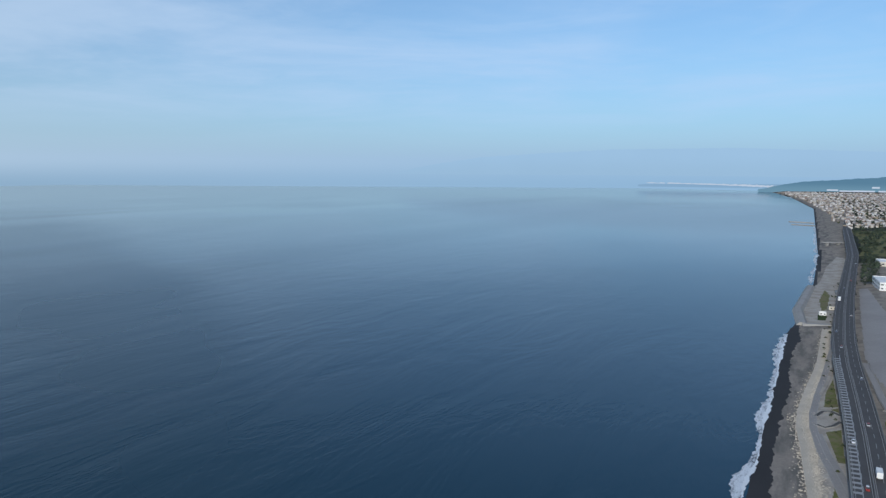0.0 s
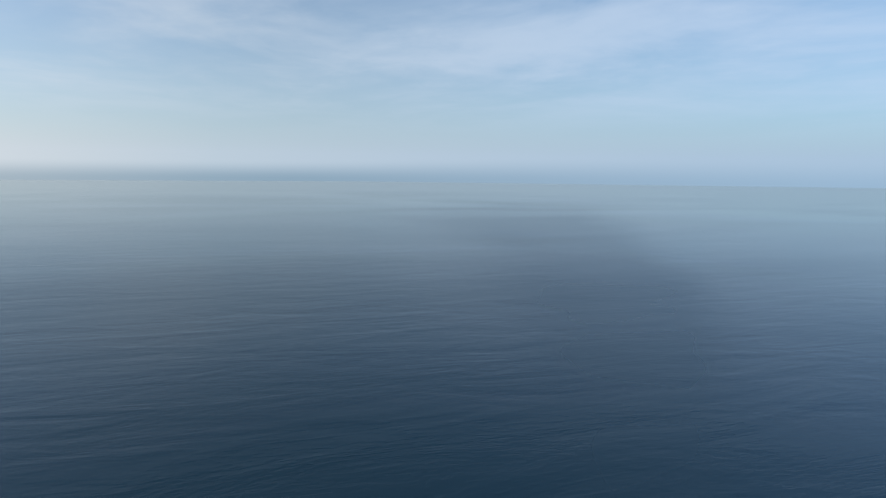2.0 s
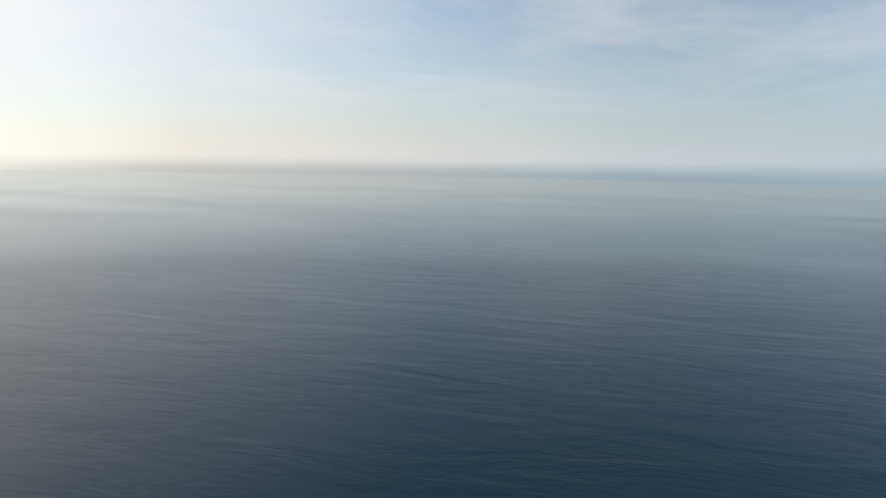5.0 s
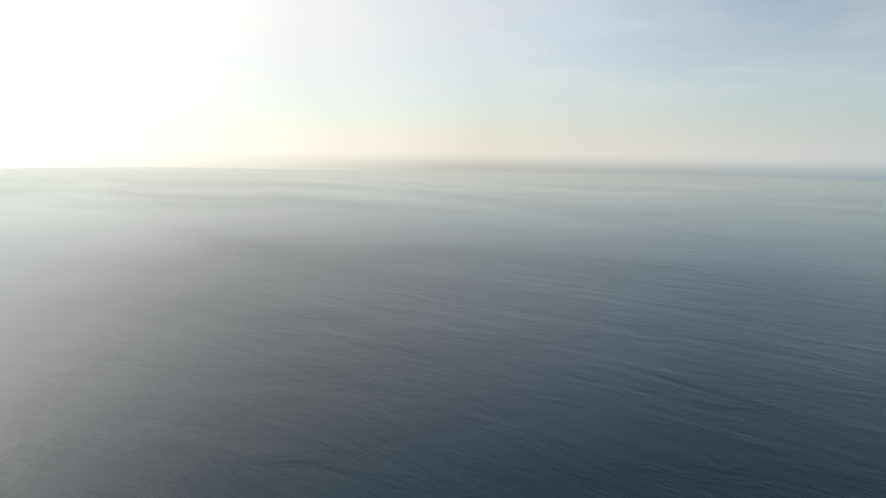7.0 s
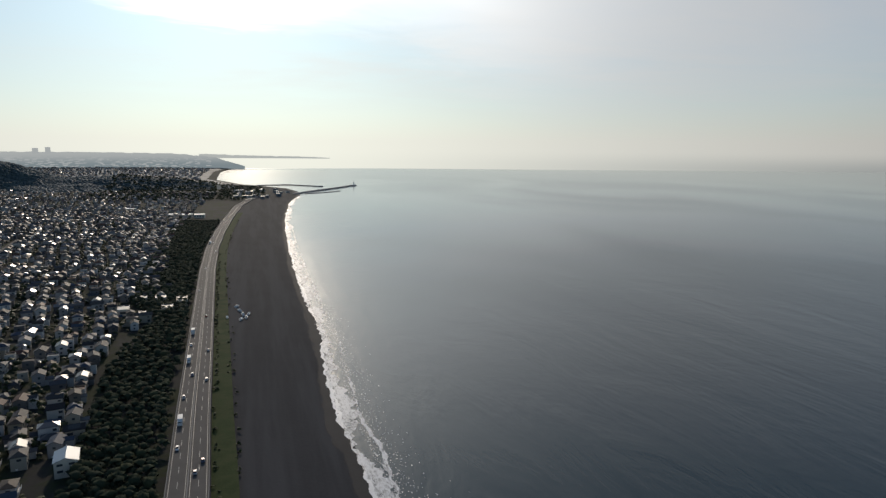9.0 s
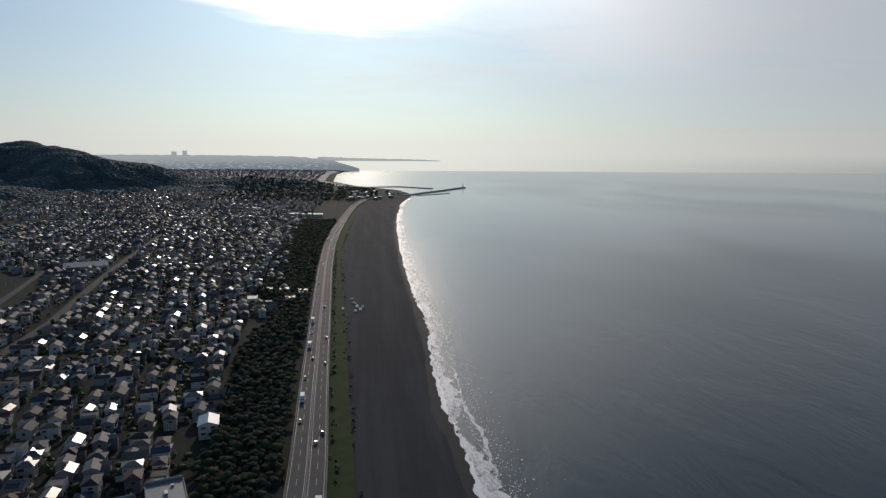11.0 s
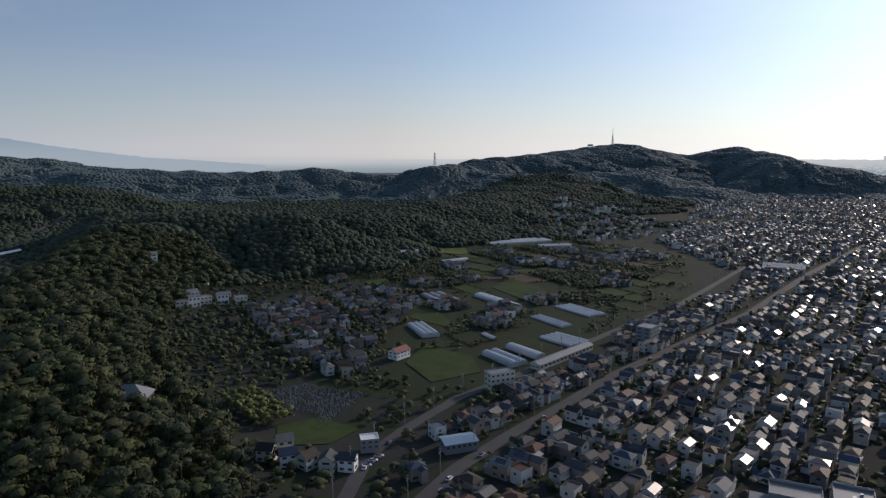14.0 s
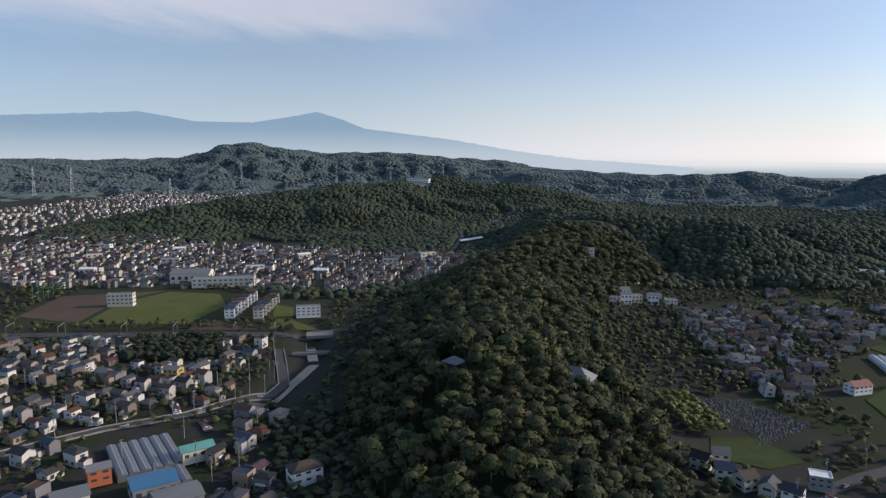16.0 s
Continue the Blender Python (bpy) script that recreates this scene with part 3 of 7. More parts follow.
def make_ground():
    xs = graded([(-4980, 60), (-2500, 30), (-1300, 15), (-720, 7), (-120, 4), (75, 12), (180, 40), (480, 40)])
    ys = graded([(-4980, 60), (-2300, 30), (-1000, 12), (-420, 6), (460, 12), (1000, 25), (2700, 60), (4980, 60)])
    gx, gy = np.meshgrid(xs, ys)
    gz = ground_height(gx, gy)
    verts = np.stack([gx, gy, gz], -1).reshape(-1, 3)
    ny, nx = gx.shape
    i = np.arange(ny * nx).reshape(ny, nx)
    faces = np.stack([i[:-1, :-1], i[:-1, 1:], i[1:, 1:], i[1:, :-1]], -1).reshape(-1, 4)
    c = verts[faces].mean(1)
    inland = along(SHORE, c[:, 1]) - c[:, 0]
    hill = crest_height(c[:, 0], c[:, 1])
    edge = along(SHORE, c[:, 1]) - along(ROAD_X, c[:, 1])
    idx = np.zeros(len(faces), int) + 2
    idx[inland < edge - 4] = 0
    idx[(hill > 5.0)] = 4
    # hills beyond 1250 m take the canopy with haze in its colour
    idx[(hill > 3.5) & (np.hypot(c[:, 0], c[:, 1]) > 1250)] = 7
    field = inside(TOWN_FIELDS, c[:, 0], c[:, 1]) | inside(SPORT, c[:, 0], c[:, 1])
    idx[field & (hill < 5.0) & (waves(c[:, 0], c[:, 1], 70, 21) > -0.4)] = 3
    # western beach takes the sand painted lighter as if front-lit
    idx[(idx == 0) & (c[:, 1] < -80) & (inland > 5)] = 6
    # far built-up plain, with haze in its ground colour
    idx[(c[:, 1] > 2620) & (inland > 40) & (hill < 5)] = 8
    west = c[:, 1] < -300 + 12 * waves(c[:, 0], c[:, 1], 20, 33)
    idx[west & (inland > 24) & (inland < edge - 4)] = 5
    idx[(c[:, 1] < -300) & (c[:, 1] > -1100) & (inland > edge + 8) & (inland < edge + 60)] = 5
    ob = mesh_object("ground", verts, faces, [M["sand"], M["wet_sand"], M["soil"], M["meadow"], M["floor_wood"], M["tan_ground"], M["sand_front_lit"], M["hazed_floor"], M["hazed_city_ground"]], idx, smooth=True)
    tagged(ob, "dark sand beach, built-up plain, fields and wooded hills", "ground", kind="structure")
    sx, sy = graded([(-1500, 100), (400, 60), (4980, 120)]), graded([(-4980, 120), (4980, 120)])
    a, b = np.meshgrid(sx, sy)
    i = np.arange(a.size).reshape(a.shape)
    f = np.stack([i[:-1, :-1], i[:-1, 1:], i[1:, 1:], i[1:, :-1]], -1).reshape(-1, 4)
    sea = mesh_object("water", np.stack([a, b, a * 0], -1).reshape(-1, 3), f, M["sea"], smooth=True)
    tagged(sea, "calm hazy blue sea with faint swell and slicks", "sea", kind="structure")


make_ground()

# ---- woods ----
def lump(subdiv, seed, squash=0.8, rough=0.28):
    """An uneven ball of foliage, as arrays."""
    bm = bmesh.new()
    bmesh.ops.create_icosphere(bm, subdivisions=subdiv, radius=1.0)
    for v in bm.verts:
        p = v.co * 1.6 + Vector((seed * 7.3, seed * 3.1, 0))
        v.co *= 1.0 + rough * (noise.noise(p) + 0.5 * noise.noise(p * 2.7))
        v.co.z *= squash
    bmesh.ops.delete(bm, geom=[v for v in bm.verts if v.co.z < -0.45 * squash], context="VERTS")
    bm.verts.index_update()
    vs = np.array([v.co[:] for v in bm.verts])
    fs = np.array([[v.index for v in f.verts] for f in bm.faces])
    bm.free()
    return vs, fs


def leafy_crown(seed, lobes=6, sprays=90):
    """A crown: a few uneven lobes, and sprays of leaves standing out of them on all sides."""
    r = np.random.RandomState(seed)
    V, F, n = [], [], 0
    centres = []
    for i in range(lobes):
        a = i * 2.4 + r.uniform(0, 0.8)
        d = 0.0 if i == 0 else r.uniform(0.35, 0.62)
        c = np.array([math.cos(a) * d, math.sin(a) * d, r.uniform(-0.1, 0.38) if i else 0.42])
        s = r.uniform(0.38, 0.58) if i else 0.6
        v, f = lump(1, seed * 10 + i, 0.8, 0.35)
        V.append(v * s + c)
        F.append(f + n)
        n += len(v)
        centres.append((c, s))
    for j in range(sprays):
        c, s = centres[r.randint(len(centres))]
        d = r.normal(size=3)
        d[2] = abs(d[2]) * 1.1 - 0.25
        d /= np.linalg.norm(d)
        p = c + d * s * np.array([1, 1, 0.82]) * r.uniform(0.92, 1.16)
        side = np.cross(d, r.normal(size=3))
        side /= np.linalg.norm(side)
        other = np.cross(d, side)
        w = r.uniform(0.06, 0.14)
        tip = d * w * r.uniform(0.2, 0.9)
        quad = np.array([p - side * w, p + other * w * 0.8 + tip, p + side * w, p - other * w * 0.8 + tip * 0.4])
        V.append(quad)
        F.append(np.array([[0, 1, 2], [0, 2, 3]]) + n)
        n += 4
    return np.concatenate(V), np.concatenate(F)


def scatter(base, spots, scales, turns, zscale=None):
    """Many copies of a base shape in one array pair."""
    v, f = base
    n = len(spots)
    c, s = np.cos(turns)[:, None], np.sin(turns)[:, None]
    x = (v[None, :, 0] * c - v[None, :, 1] * s) * scales[:, None] + spots[:, 0:1]
    y = (v[None, :, 0] * s + v[None, :, 1] * c) * scales[:, None] + spots[:, 1:2]
    z = v[None, :, 2] * (scales if zscale is None else zscale)[:, None] + spots[:, 2:3]
    return np.stack([x, y, z], -1).reshape(-1, 3), (f[None] + (np.arange(n) * len(v))[:, None, None]).reshape(-1, f.shape[1])


def joined(pieces):
    V, F, n = [], [], 0
    for v, f in pieces:
        V.append(v)
        F.append(f + n)
        n += len(v)
    return np.concatenate(V), np.concatenate(F)


def jitter_grid(x0, x1, y0, y1, step, seed):
    r = np.random.RandomState(seed)
    gx, gy = np.meshgrid(np.arange(x0, x1, step), np.arange(y0, y1, step))
    p = np.stack([gx.ravel(), gy.ravel()], 1)
    return p + r.uniform(-0.42, 0.42, p.shape) * step


def wood(name, label, spots, shapes, size, seed, mat, sink=0.35):
    r = np.random.RandomState(seed)
    z = ground_height(spots[:, 0], spots[:, 1])
    pick = r.randint(len(shapes), size=len(spots))
    s = r.uniform(size[0], size[1], len(spots))
    P = np.stack([spots[:, 0], spots[:, 1], z + s * sink], 1)
    turns = r.uniform(0, math.tau, len(spots))
    tall = s * r.uniform(0.85, 1.25, len(spots))
    v, f = joined([scatter(shapes[i], P[pick == i], s[pick == i], turns[pick == i], tall[pick == i]) for i in range(len(shapes)) if (pick == i).any()])
    return tagged(mesh_object(name, v, f, mat, smooth=True), label, "trees", kind="stuff")


near_shapes = [leafy_crown(i + 1, 5, 170) for i in range(6)]
mid_shapes = [leafy_crown(i + 21, 3, 20) for i in range(5)]
valley_shapes = [leafy_crown(i + 31, 2, 8) for i in range(5)]


def dome(seed, sides, rings, squash=0.6):
    """The top of a crown in a closed canopy: an uneven dome over a skirt of leaves, open below."""
    r = np.random.RandomState(seed)
    V, F = [(0.0, 0.0, squash)], []
    for j in range(1, rings + 1):
        t = 1.45 * j / max(rings - 1, 1)
        for i in range(sides):
            a = (i + 0.5 * j) * math.tau / sides + r.uniform(-0.2, 0.2)
            k = r.uniform(0.80, 1.16)
            if j == rings:
                V.append((0.9 * k * math.cos(a), 0.9 * k * math.sin(a), -0.9))
            else:
                V.append((math.sin(t) * k * math.cos(a), math.sin(t) * k * math.sin(a), math.cos(t) * squash * r.uniform(0.8, 1.2)))
    for i in range(sides):
        F.append((0, 1 + i, 1 + (i + 1) % sides))
    for j in range(1, rings):
        for i in range(sides):
            a, b = 1 + (j - 1) * sides + i, 1 + (j - 1) * sides + (i + 1) % sides
            F += [(a, a + sides, b), (b, a + sides, b + sides)]
    return np.array(V), np.array(F)


far_shapes = [dome(i + 50, 6, 2, 0.30) for i in range(6)]
canopy_shapes = [dome(i + 60, 7, 4, 0.62) for i in range(8)]
HILL_ROAD = [(-905, 40), (-960, 58), (-1025, 75), (-1100, 88), (-1173, 95), (-1273, 158), (-1334, 215), (-1365, 262)]
HILL_VILLAGES = [([(-1450, 1130), (-1470, 1240), (-1400, 1265), (-1310, 1240), (-1300, 1180), (-1360, 1110)], 15),
                 ([(-560, 800), (-640, 790), (-710, 835), (-830, 940), (-1010, 1190), (-960, 1320), (-760, 1180), (-640, 1150)], 22)]
CLEARINGS = [(-1103, 294, 44), (-1003, 89, 24), (-1528, 44, 38), (-260, 86, 11), (-245, 98, 10), (-326, -21, 12), (-316, 39, 9), (-673, 161, 12), (-660, 205, 9), (-300, -30, 7)]


def keep_clear(p):
    ok = np.ones(len(p), bool)
    for x, y, r in CLEARINGS:
        ok &= np.hypot(p[:, 0] - x, p[:, 1] - y) > r
    for (x0, y0), (x1, y1) in zip(HILL_ROAD, HILL_ROAD[1:]):
        t = np.clip(((p[:, 0] - x0) * (x1 - x0) + (p[:, 1] - y0) * (y1 - y0)) / ((x1 - x0) ** 2 + (y1 - y0) ** 2), 0, 1)
        ok &= np.hypot(p[:, 0] - x0 - t * (x1 - x0), p[:, 1] - y0 - t * (y1 - y0)) > 9
    for poly, _ in HILL_VILLAGES:
        ok &= ~inside(poly, p[:, 0], p[:, 1]) | (waves(p[:, 0], p[:, 1], 60, 55) > 0.12)
    return ok


def near_wood_spots():
    p = jitter_grid(-760, -150, -140, 240, 8.0, 2)
    h = crest_height(p[:, 0], p[:, 1], [0])
    return p[(h > 5.0) & keep_clear(p)]


spots = near_wood_spots()
order = np.argsort(np.hypot(spots[:, 0] + 0, spots[:, 1] + 30))
tree_spots, wood_spots = spots[order[:280]], spots[order[280:]]
wood("woodland_near", "dense mixed green broadleaf wood on the hill", wood_spots, near_shapes, (3.8, 8.4), 5, M["leaf_many"], 1.0)


def mid_spots(x0, x1, y0, y1, step, seed, only, least=4.5):
    p = jitter_grid(x0, x1, y0, y1, step, seed)
    h = crest_height(p[:, 0], p[:, 1], only)
    return p[(h > least) & keep_clear(p)]


wood("woodland_middle", "green wooded hill behind the fields", mid_spots(-1250, -560, 60, 620, 6.2, 3, [1]), canopy_shapes, (2.8, 5.6), 6, M["leaf_mid"], 0.55)
wood("woodland_valley", "green wooded hill above the valley town", mid_spots(-1900, -960, -720, 620, 7.2, 4, [2], 1.0), canopy_shapes, (3.2, 6.0), 7, M["leaf_mid"], 0.6)
wood("woodland_foot", "dark wooded slope behind the greenhouses", mid_spots(-1350, -680, 430, 1600, 7.2, 5, [5], 2.5), canopy_shapes, (3.2, 6.0), 8, M["leaf_mid"], 0.6)
wood("woodland_ridge", "dark wooded ridge", mid_spots(-2500, -1650, 100, 1600, 10, 8, [3]), far_shapes, (6.5, 8.8), 9, M["leaf_hazed"], 0.05)
wood("woodland_summit", "dark wooded hill with a mast on its summit", mid_spots(-1950, -120, 1000, 2850, 10, 12, [4, 6]), far_shapes, (6.5, 8.8), 10, M["leaf_hazed"], 0.05)
wood("woodland_far", "dim wooded far ridge tinted blue-green for haze", mid_spots(-3300, -2350, -1900, 1200, 13, 14, [7]), far_shapes, (7.0, 10.5), 11, M["leaf_hazed"], 0.05)


def make_trees():
    """The trees nearest to the camera, each a trunk and a crown."""
    r = np.random.RandomState(77)
    crowns = []
    for v, f in near_shapes:
        me = bpy.data.meshes.new("crown")
        me.from_pydata((v + np.array([0, 0, 1.3])).tolist(), [], f.tolist())
        me.materials.append(M["leaf"])
        me.polygons.foreach_set("use_smooth", np.ones(len(me.polygons), bool))
        crowns.append(me)
    bm = bmesh.new()
    bmesh.ops.create_cone(bm, cap_ends=True, segments=7, radius1=0.075, radius2=0.035, depth=1.6, matrix=pose(0, 0, 0.5))
    for a in (0.4, 2.4, 4.6):
        bmesh.ops.create_cone(bm, segments=5, radius1=0.03, radius2=0.012, depth=0.9,
                              matrix=pose(0.22 * math.cos(a), 0.22 * math.sin(a), 1.2, 0, 35, math.degrees(a)))
    trunk = bpy.data.meshes.new("trunk")
    bm.to_mesh(trunk)
    bm.free()
    trunk.materials.append(M["bark"])
    for x, y in tree_spots:
        s = r.uniform(3.8, 7.4)
        m = pose(x, y, ground_at(x, y) - 0.2, 0, 0, r.uniform(0, 360)) @ Matrix.Diagonal((s, s, s * r.uniform(0.85, 1.2), 1))
        ob = holder("tree", m, "broadleaf tree with a dense green crown on the hillside", "tree", "trees on the near hill")
        for name, me in (("trunk", trunk), ("crown", crowns[r.randint(len(crowns))])):
            o = new(name, me)
            o.parent = ob


make_trees()


# ---- far backdrop ----
def ridge_backdrop(name, label, stops, dist, base, mat, seed, eye=(0, 0, 147)):
    """A far silhouette: stops of (yaw, elevation) in degrees, at one distance."""
    r = random.Random(seed)
    az, el = zip(*stops)
    lo, hi = min(az), max(az)
    n = int((hi - lo) / 0.12) + 2
    verts, faces = [], []
    order = sorted(stops)
    for i in range(n):
        a = lo + (hi - lo) * i / (n - 1)
        e = float(np.interp(a, [s[0] for s in order], [s[1] for s in order]))
        e += 0.05 * noise.noise(Vector((a * 1.7, seed, 0))) + 0.025 * noise.noise(Vector((a * 6.0, seed, 3)))
        x, y = eye[0] - math.sin(radians(a)) * dist, eye[1] + math.cos(radians(a)) * dist
        top = eye[2] + dist * math.tan(radians(e))
        foot = eye[2] + dist * math.tan(radians(base))
        verts += [(x, y, min(foot, top - 1)), (x, y, top), (x * 1.01, y * 1.01, min(foot, top - 1))]
        if i:
            k = 3 * i
            faces += [(k - 3, k, k + 1, k - 2), (k - 2, k + 1, k + 2, k - 1)]
    return tagged(mesh_object(name, verts, faces, mat), label, "mountains", kind="structure")


# haze is put into these emission colours, shifting with height
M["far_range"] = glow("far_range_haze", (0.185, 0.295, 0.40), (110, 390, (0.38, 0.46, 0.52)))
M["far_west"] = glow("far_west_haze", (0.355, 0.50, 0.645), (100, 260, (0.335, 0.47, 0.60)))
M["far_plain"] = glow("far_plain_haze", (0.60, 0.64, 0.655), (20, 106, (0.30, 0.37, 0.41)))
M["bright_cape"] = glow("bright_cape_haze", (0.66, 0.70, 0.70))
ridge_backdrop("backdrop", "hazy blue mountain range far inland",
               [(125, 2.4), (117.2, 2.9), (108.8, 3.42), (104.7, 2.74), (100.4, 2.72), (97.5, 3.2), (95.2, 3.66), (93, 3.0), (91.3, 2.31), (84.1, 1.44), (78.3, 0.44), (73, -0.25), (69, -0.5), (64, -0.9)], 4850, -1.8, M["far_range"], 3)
ridge_backdrop("backdrop", "mountains pale with haze far behind the western shore",
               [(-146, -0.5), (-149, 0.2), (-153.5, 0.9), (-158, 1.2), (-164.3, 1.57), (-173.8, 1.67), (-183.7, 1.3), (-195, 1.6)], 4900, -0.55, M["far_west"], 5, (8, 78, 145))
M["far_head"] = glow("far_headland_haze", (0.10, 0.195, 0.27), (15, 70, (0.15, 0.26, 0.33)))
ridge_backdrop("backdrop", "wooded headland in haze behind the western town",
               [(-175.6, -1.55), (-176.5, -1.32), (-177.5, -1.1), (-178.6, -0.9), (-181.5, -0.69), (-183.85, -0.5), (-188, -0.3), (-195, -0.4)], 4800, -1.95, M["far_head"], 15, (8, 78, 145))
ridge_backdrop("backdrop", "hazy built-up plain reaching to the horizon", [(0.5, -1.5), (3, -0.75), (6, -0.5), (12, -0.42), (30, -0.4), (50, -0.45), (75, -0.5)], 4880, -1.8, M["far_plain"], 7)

# ---- highway ----
def ribbon(line, width, lift, mat, name, parent=None, offset=0.0, z=None, step=8.0, label="", category="", kind=""):
    """A strip of road along a line of (x, y), laid on the ground."""
    pts = [Vector(p) for p in line]
    dense = []
    for a, b in zip(pts, pts[1:]):
        n = max(1, int((b - a).length / step))
        dense += [a.lerp(b, i / n) for i in range(n)]
    dense.append(pts[-1])
    verts, faces = [], []
    for i, p in enumerate(dense):
        d = (dense[min(i + 1, len(dense) - 1)] - dense[max(i - 1, 0)]).normalized()
        side = Vector((d.y, -d.x))
        c = p + side * offset
        l, q = c - side * width / 2, c + side * width / 2
        h = (max(ground_at(l.x, l.y), ground_at(q.x, q.y), ground_at(c.x, c.y)) + lift) if z is None else z(p.y) + lift
        verts += [(l.x, l.y, h), (q.x, q.y, h), (l.x, l.y, h - 1.5), (q.x, q.y, h - 1.5)]
        if i:
            k = 4 * i
            faces += [(k - 4, k - 3, k + 1, k), (k - 4, k, k + 2, k - 2), (k - 3, k - 1, k + 3, k + 1)]
    ob = mesh_object(name, verts, faces, mat, parent=parent)
    return tagged(ob, label, category, kind=kind) if label else ob


def road_level(y):
    return float(np.interp(y, [-5000, -200, 0, 300, 2200], [9.0, 9.0, 9.0, 8.6, 8.6]))


HIGHWAY = [(float(along(ROAD_X, y)), y) for y in np.arange(-4800, 2030, 24.0)]
highway = ribbon(HIGHWAY, 16.5, 0.0, M["asphalt"], "road", z=road_level, step=24, label="grey asphalt coastal highway with four lanes", category="road", kind="structure")


def wall_strip(name, offset, height, width, mat, y0, y1, parent):
    line = [p for p in HIGHWAY if y0 <= p[1] <= y1]
    verts, faces = [], []
    for i, (x, y) in enumerate(line):
        z = road_level(y)
        for dx, dz in ((-width / 2, -0.3), (-width / 2, height), (width / 2, height), (width / 2, -0.3)):
            verts.append((x + offset + dx, y, z + dz))
        if i:
            k = 4 * i
            faces += [(k - 4, k - 3, k + 1, k), (k - 3, k - 2, k + 2, k + 1), (k - 2, k - 1, k + 3, k + 2)]
    return mesh_object(name, verts, faces, mat, parent=parent)


for off, h, w in ((-8.3, 1.0, 0.35), (8.3, 1.0, 0.35), (0.0, 0.8, 0.5)):
    wall_strip("barrier", off, h, w, M["worn_concrete"], -2600, 2030, highway)
for off in (-7.3, 7.3, -0.9, 0.9):
    wall_strip("edge_line", off, 0.012, 0.22, M["paint"], -2600, 2030, highway)


def lane_dashes():
    V, F = [], []
    for off in (-4.1, 4.1):
        for y in np.arange(-1200, 1400, 14.0):
            x, z = float(along(ROAD_X, y)) + off, road_level(y) + 0.012
            x1 = float(along(ROAD_X, y + 6)) + off
            k = len(V)
            V += [(x - 0.1, y, z), (x + 0.1, y, z), (x1 + 0.1, y + 6, z), (x1 - 0.1, y + 6, z)]
            F.append((k, k + 1, k + 2, k + 3))
    tagged(mesh_object("lane_marking", V, F, M["paint"], parent=highway), kind="stuff")


lane_dashes()

# ---- streets ----
STREET_A = [(-190, 40), (-215, 86), (-244, 119), (-256, 149), (-270, 199), (-275, 260), (-290, 351), (-310, 520), (-360, 760)]
STREET_B = [(-176, 60), (-198, 113), (-209, 143), (-218, 189), (-225, 239), (-236, 305), (-240, 365), (-252, 527), (-290, 760), (-330, 1100)]
STREET_C = [(-300, -260), (-317, -234), (-341, -198), (-356, -161), (-371, -143), (-386, -121), (-404, -116), (-470, -128)]
STREETS = [(STREET_A, 6.5), (STREET_B, 7.5), (STREET_C, 6.0)]
ribbon(HILL_ROAD, 5.5, 0.6, M["street"], "street", label="pale road climbing between wooded hills", category="street", kind="structure")
for line, w in STREETS:
    ribbon(line, w, 0.15, M["street"], "street", label="narrow grey town street", category="street", kind="structure")


for off in (-3.3, 3.3):
    ribbon(STREET_C, 0.45, 0.75, M["concrete"], "parapet", offset=off, label="pale low concrete parapet along the street", category="parapet", kind="structure")


def street_distance(x, y):
    best = np.full(np.shape(x), 1e9)
    for line, w in STREETS:
        for (x0, y0), (x1, y1) in zip(line, line[1:]):
            dx, dy = x1 - x0, y1 - y0
            t = np.clip(((x - x0) * dx + (y - y0) * dy) / (dx * dx + dy * dy), 0, 1)
            best = np.minimum(best, np.hypot(x - x0 - t * dx, y - y0 - t * dy) - w / 2)
    return best


# ---- houses ----
def gable(w, d, h, rise, eave=0.5):
    """Walls and roof of a house with a ridge along x, as arrays; and where its windows sit."""
    a, b = w / 2, d / 2
    wall = ([(-a, -b, -1.5), (a, -b, -1.5), (a, b, -1.5), (-a, b, -1.5), (-a, -b, h), (a, -b, h), (a, b, h), (-a, b, h), (-a, 0, h + rise * 0.96), (a, 0, h + rise * 0.96)],
            [(0, 1, 5, 4), (1, 2, 6, 5), (2, 3, 7, 6), (3, 0, 4, 7), (4, 7, 8), (5, 9, 6)])
    e, q = a + eave, b + eave
    low = h - rise * eave / b
    t = 0.18
    roof = ([(-e, -q, low), (e, -q, low), (e, 0, h + rise), (-e, 0, h + rise), (e, q, low), (-e, q, low),
             (-e, -q, low + t), (e, -q, low + t), (e, 0, h + rise + t), (-e, 0, h + rise + t), (e, q, low + t), (-e, q, low + t)],
            [(6, 7, 8, 9), (9, 8, 10, 11), (0, 3, 2, 1), (3, 5, 4, 2), (0, 1, 7, 6), (5, 11, 10, 4), (1, 2, 8, 7), (2, 4, 10, 8), (0, 6, 9, 3), (3, 9, 11, 5)])
    return wall, roof


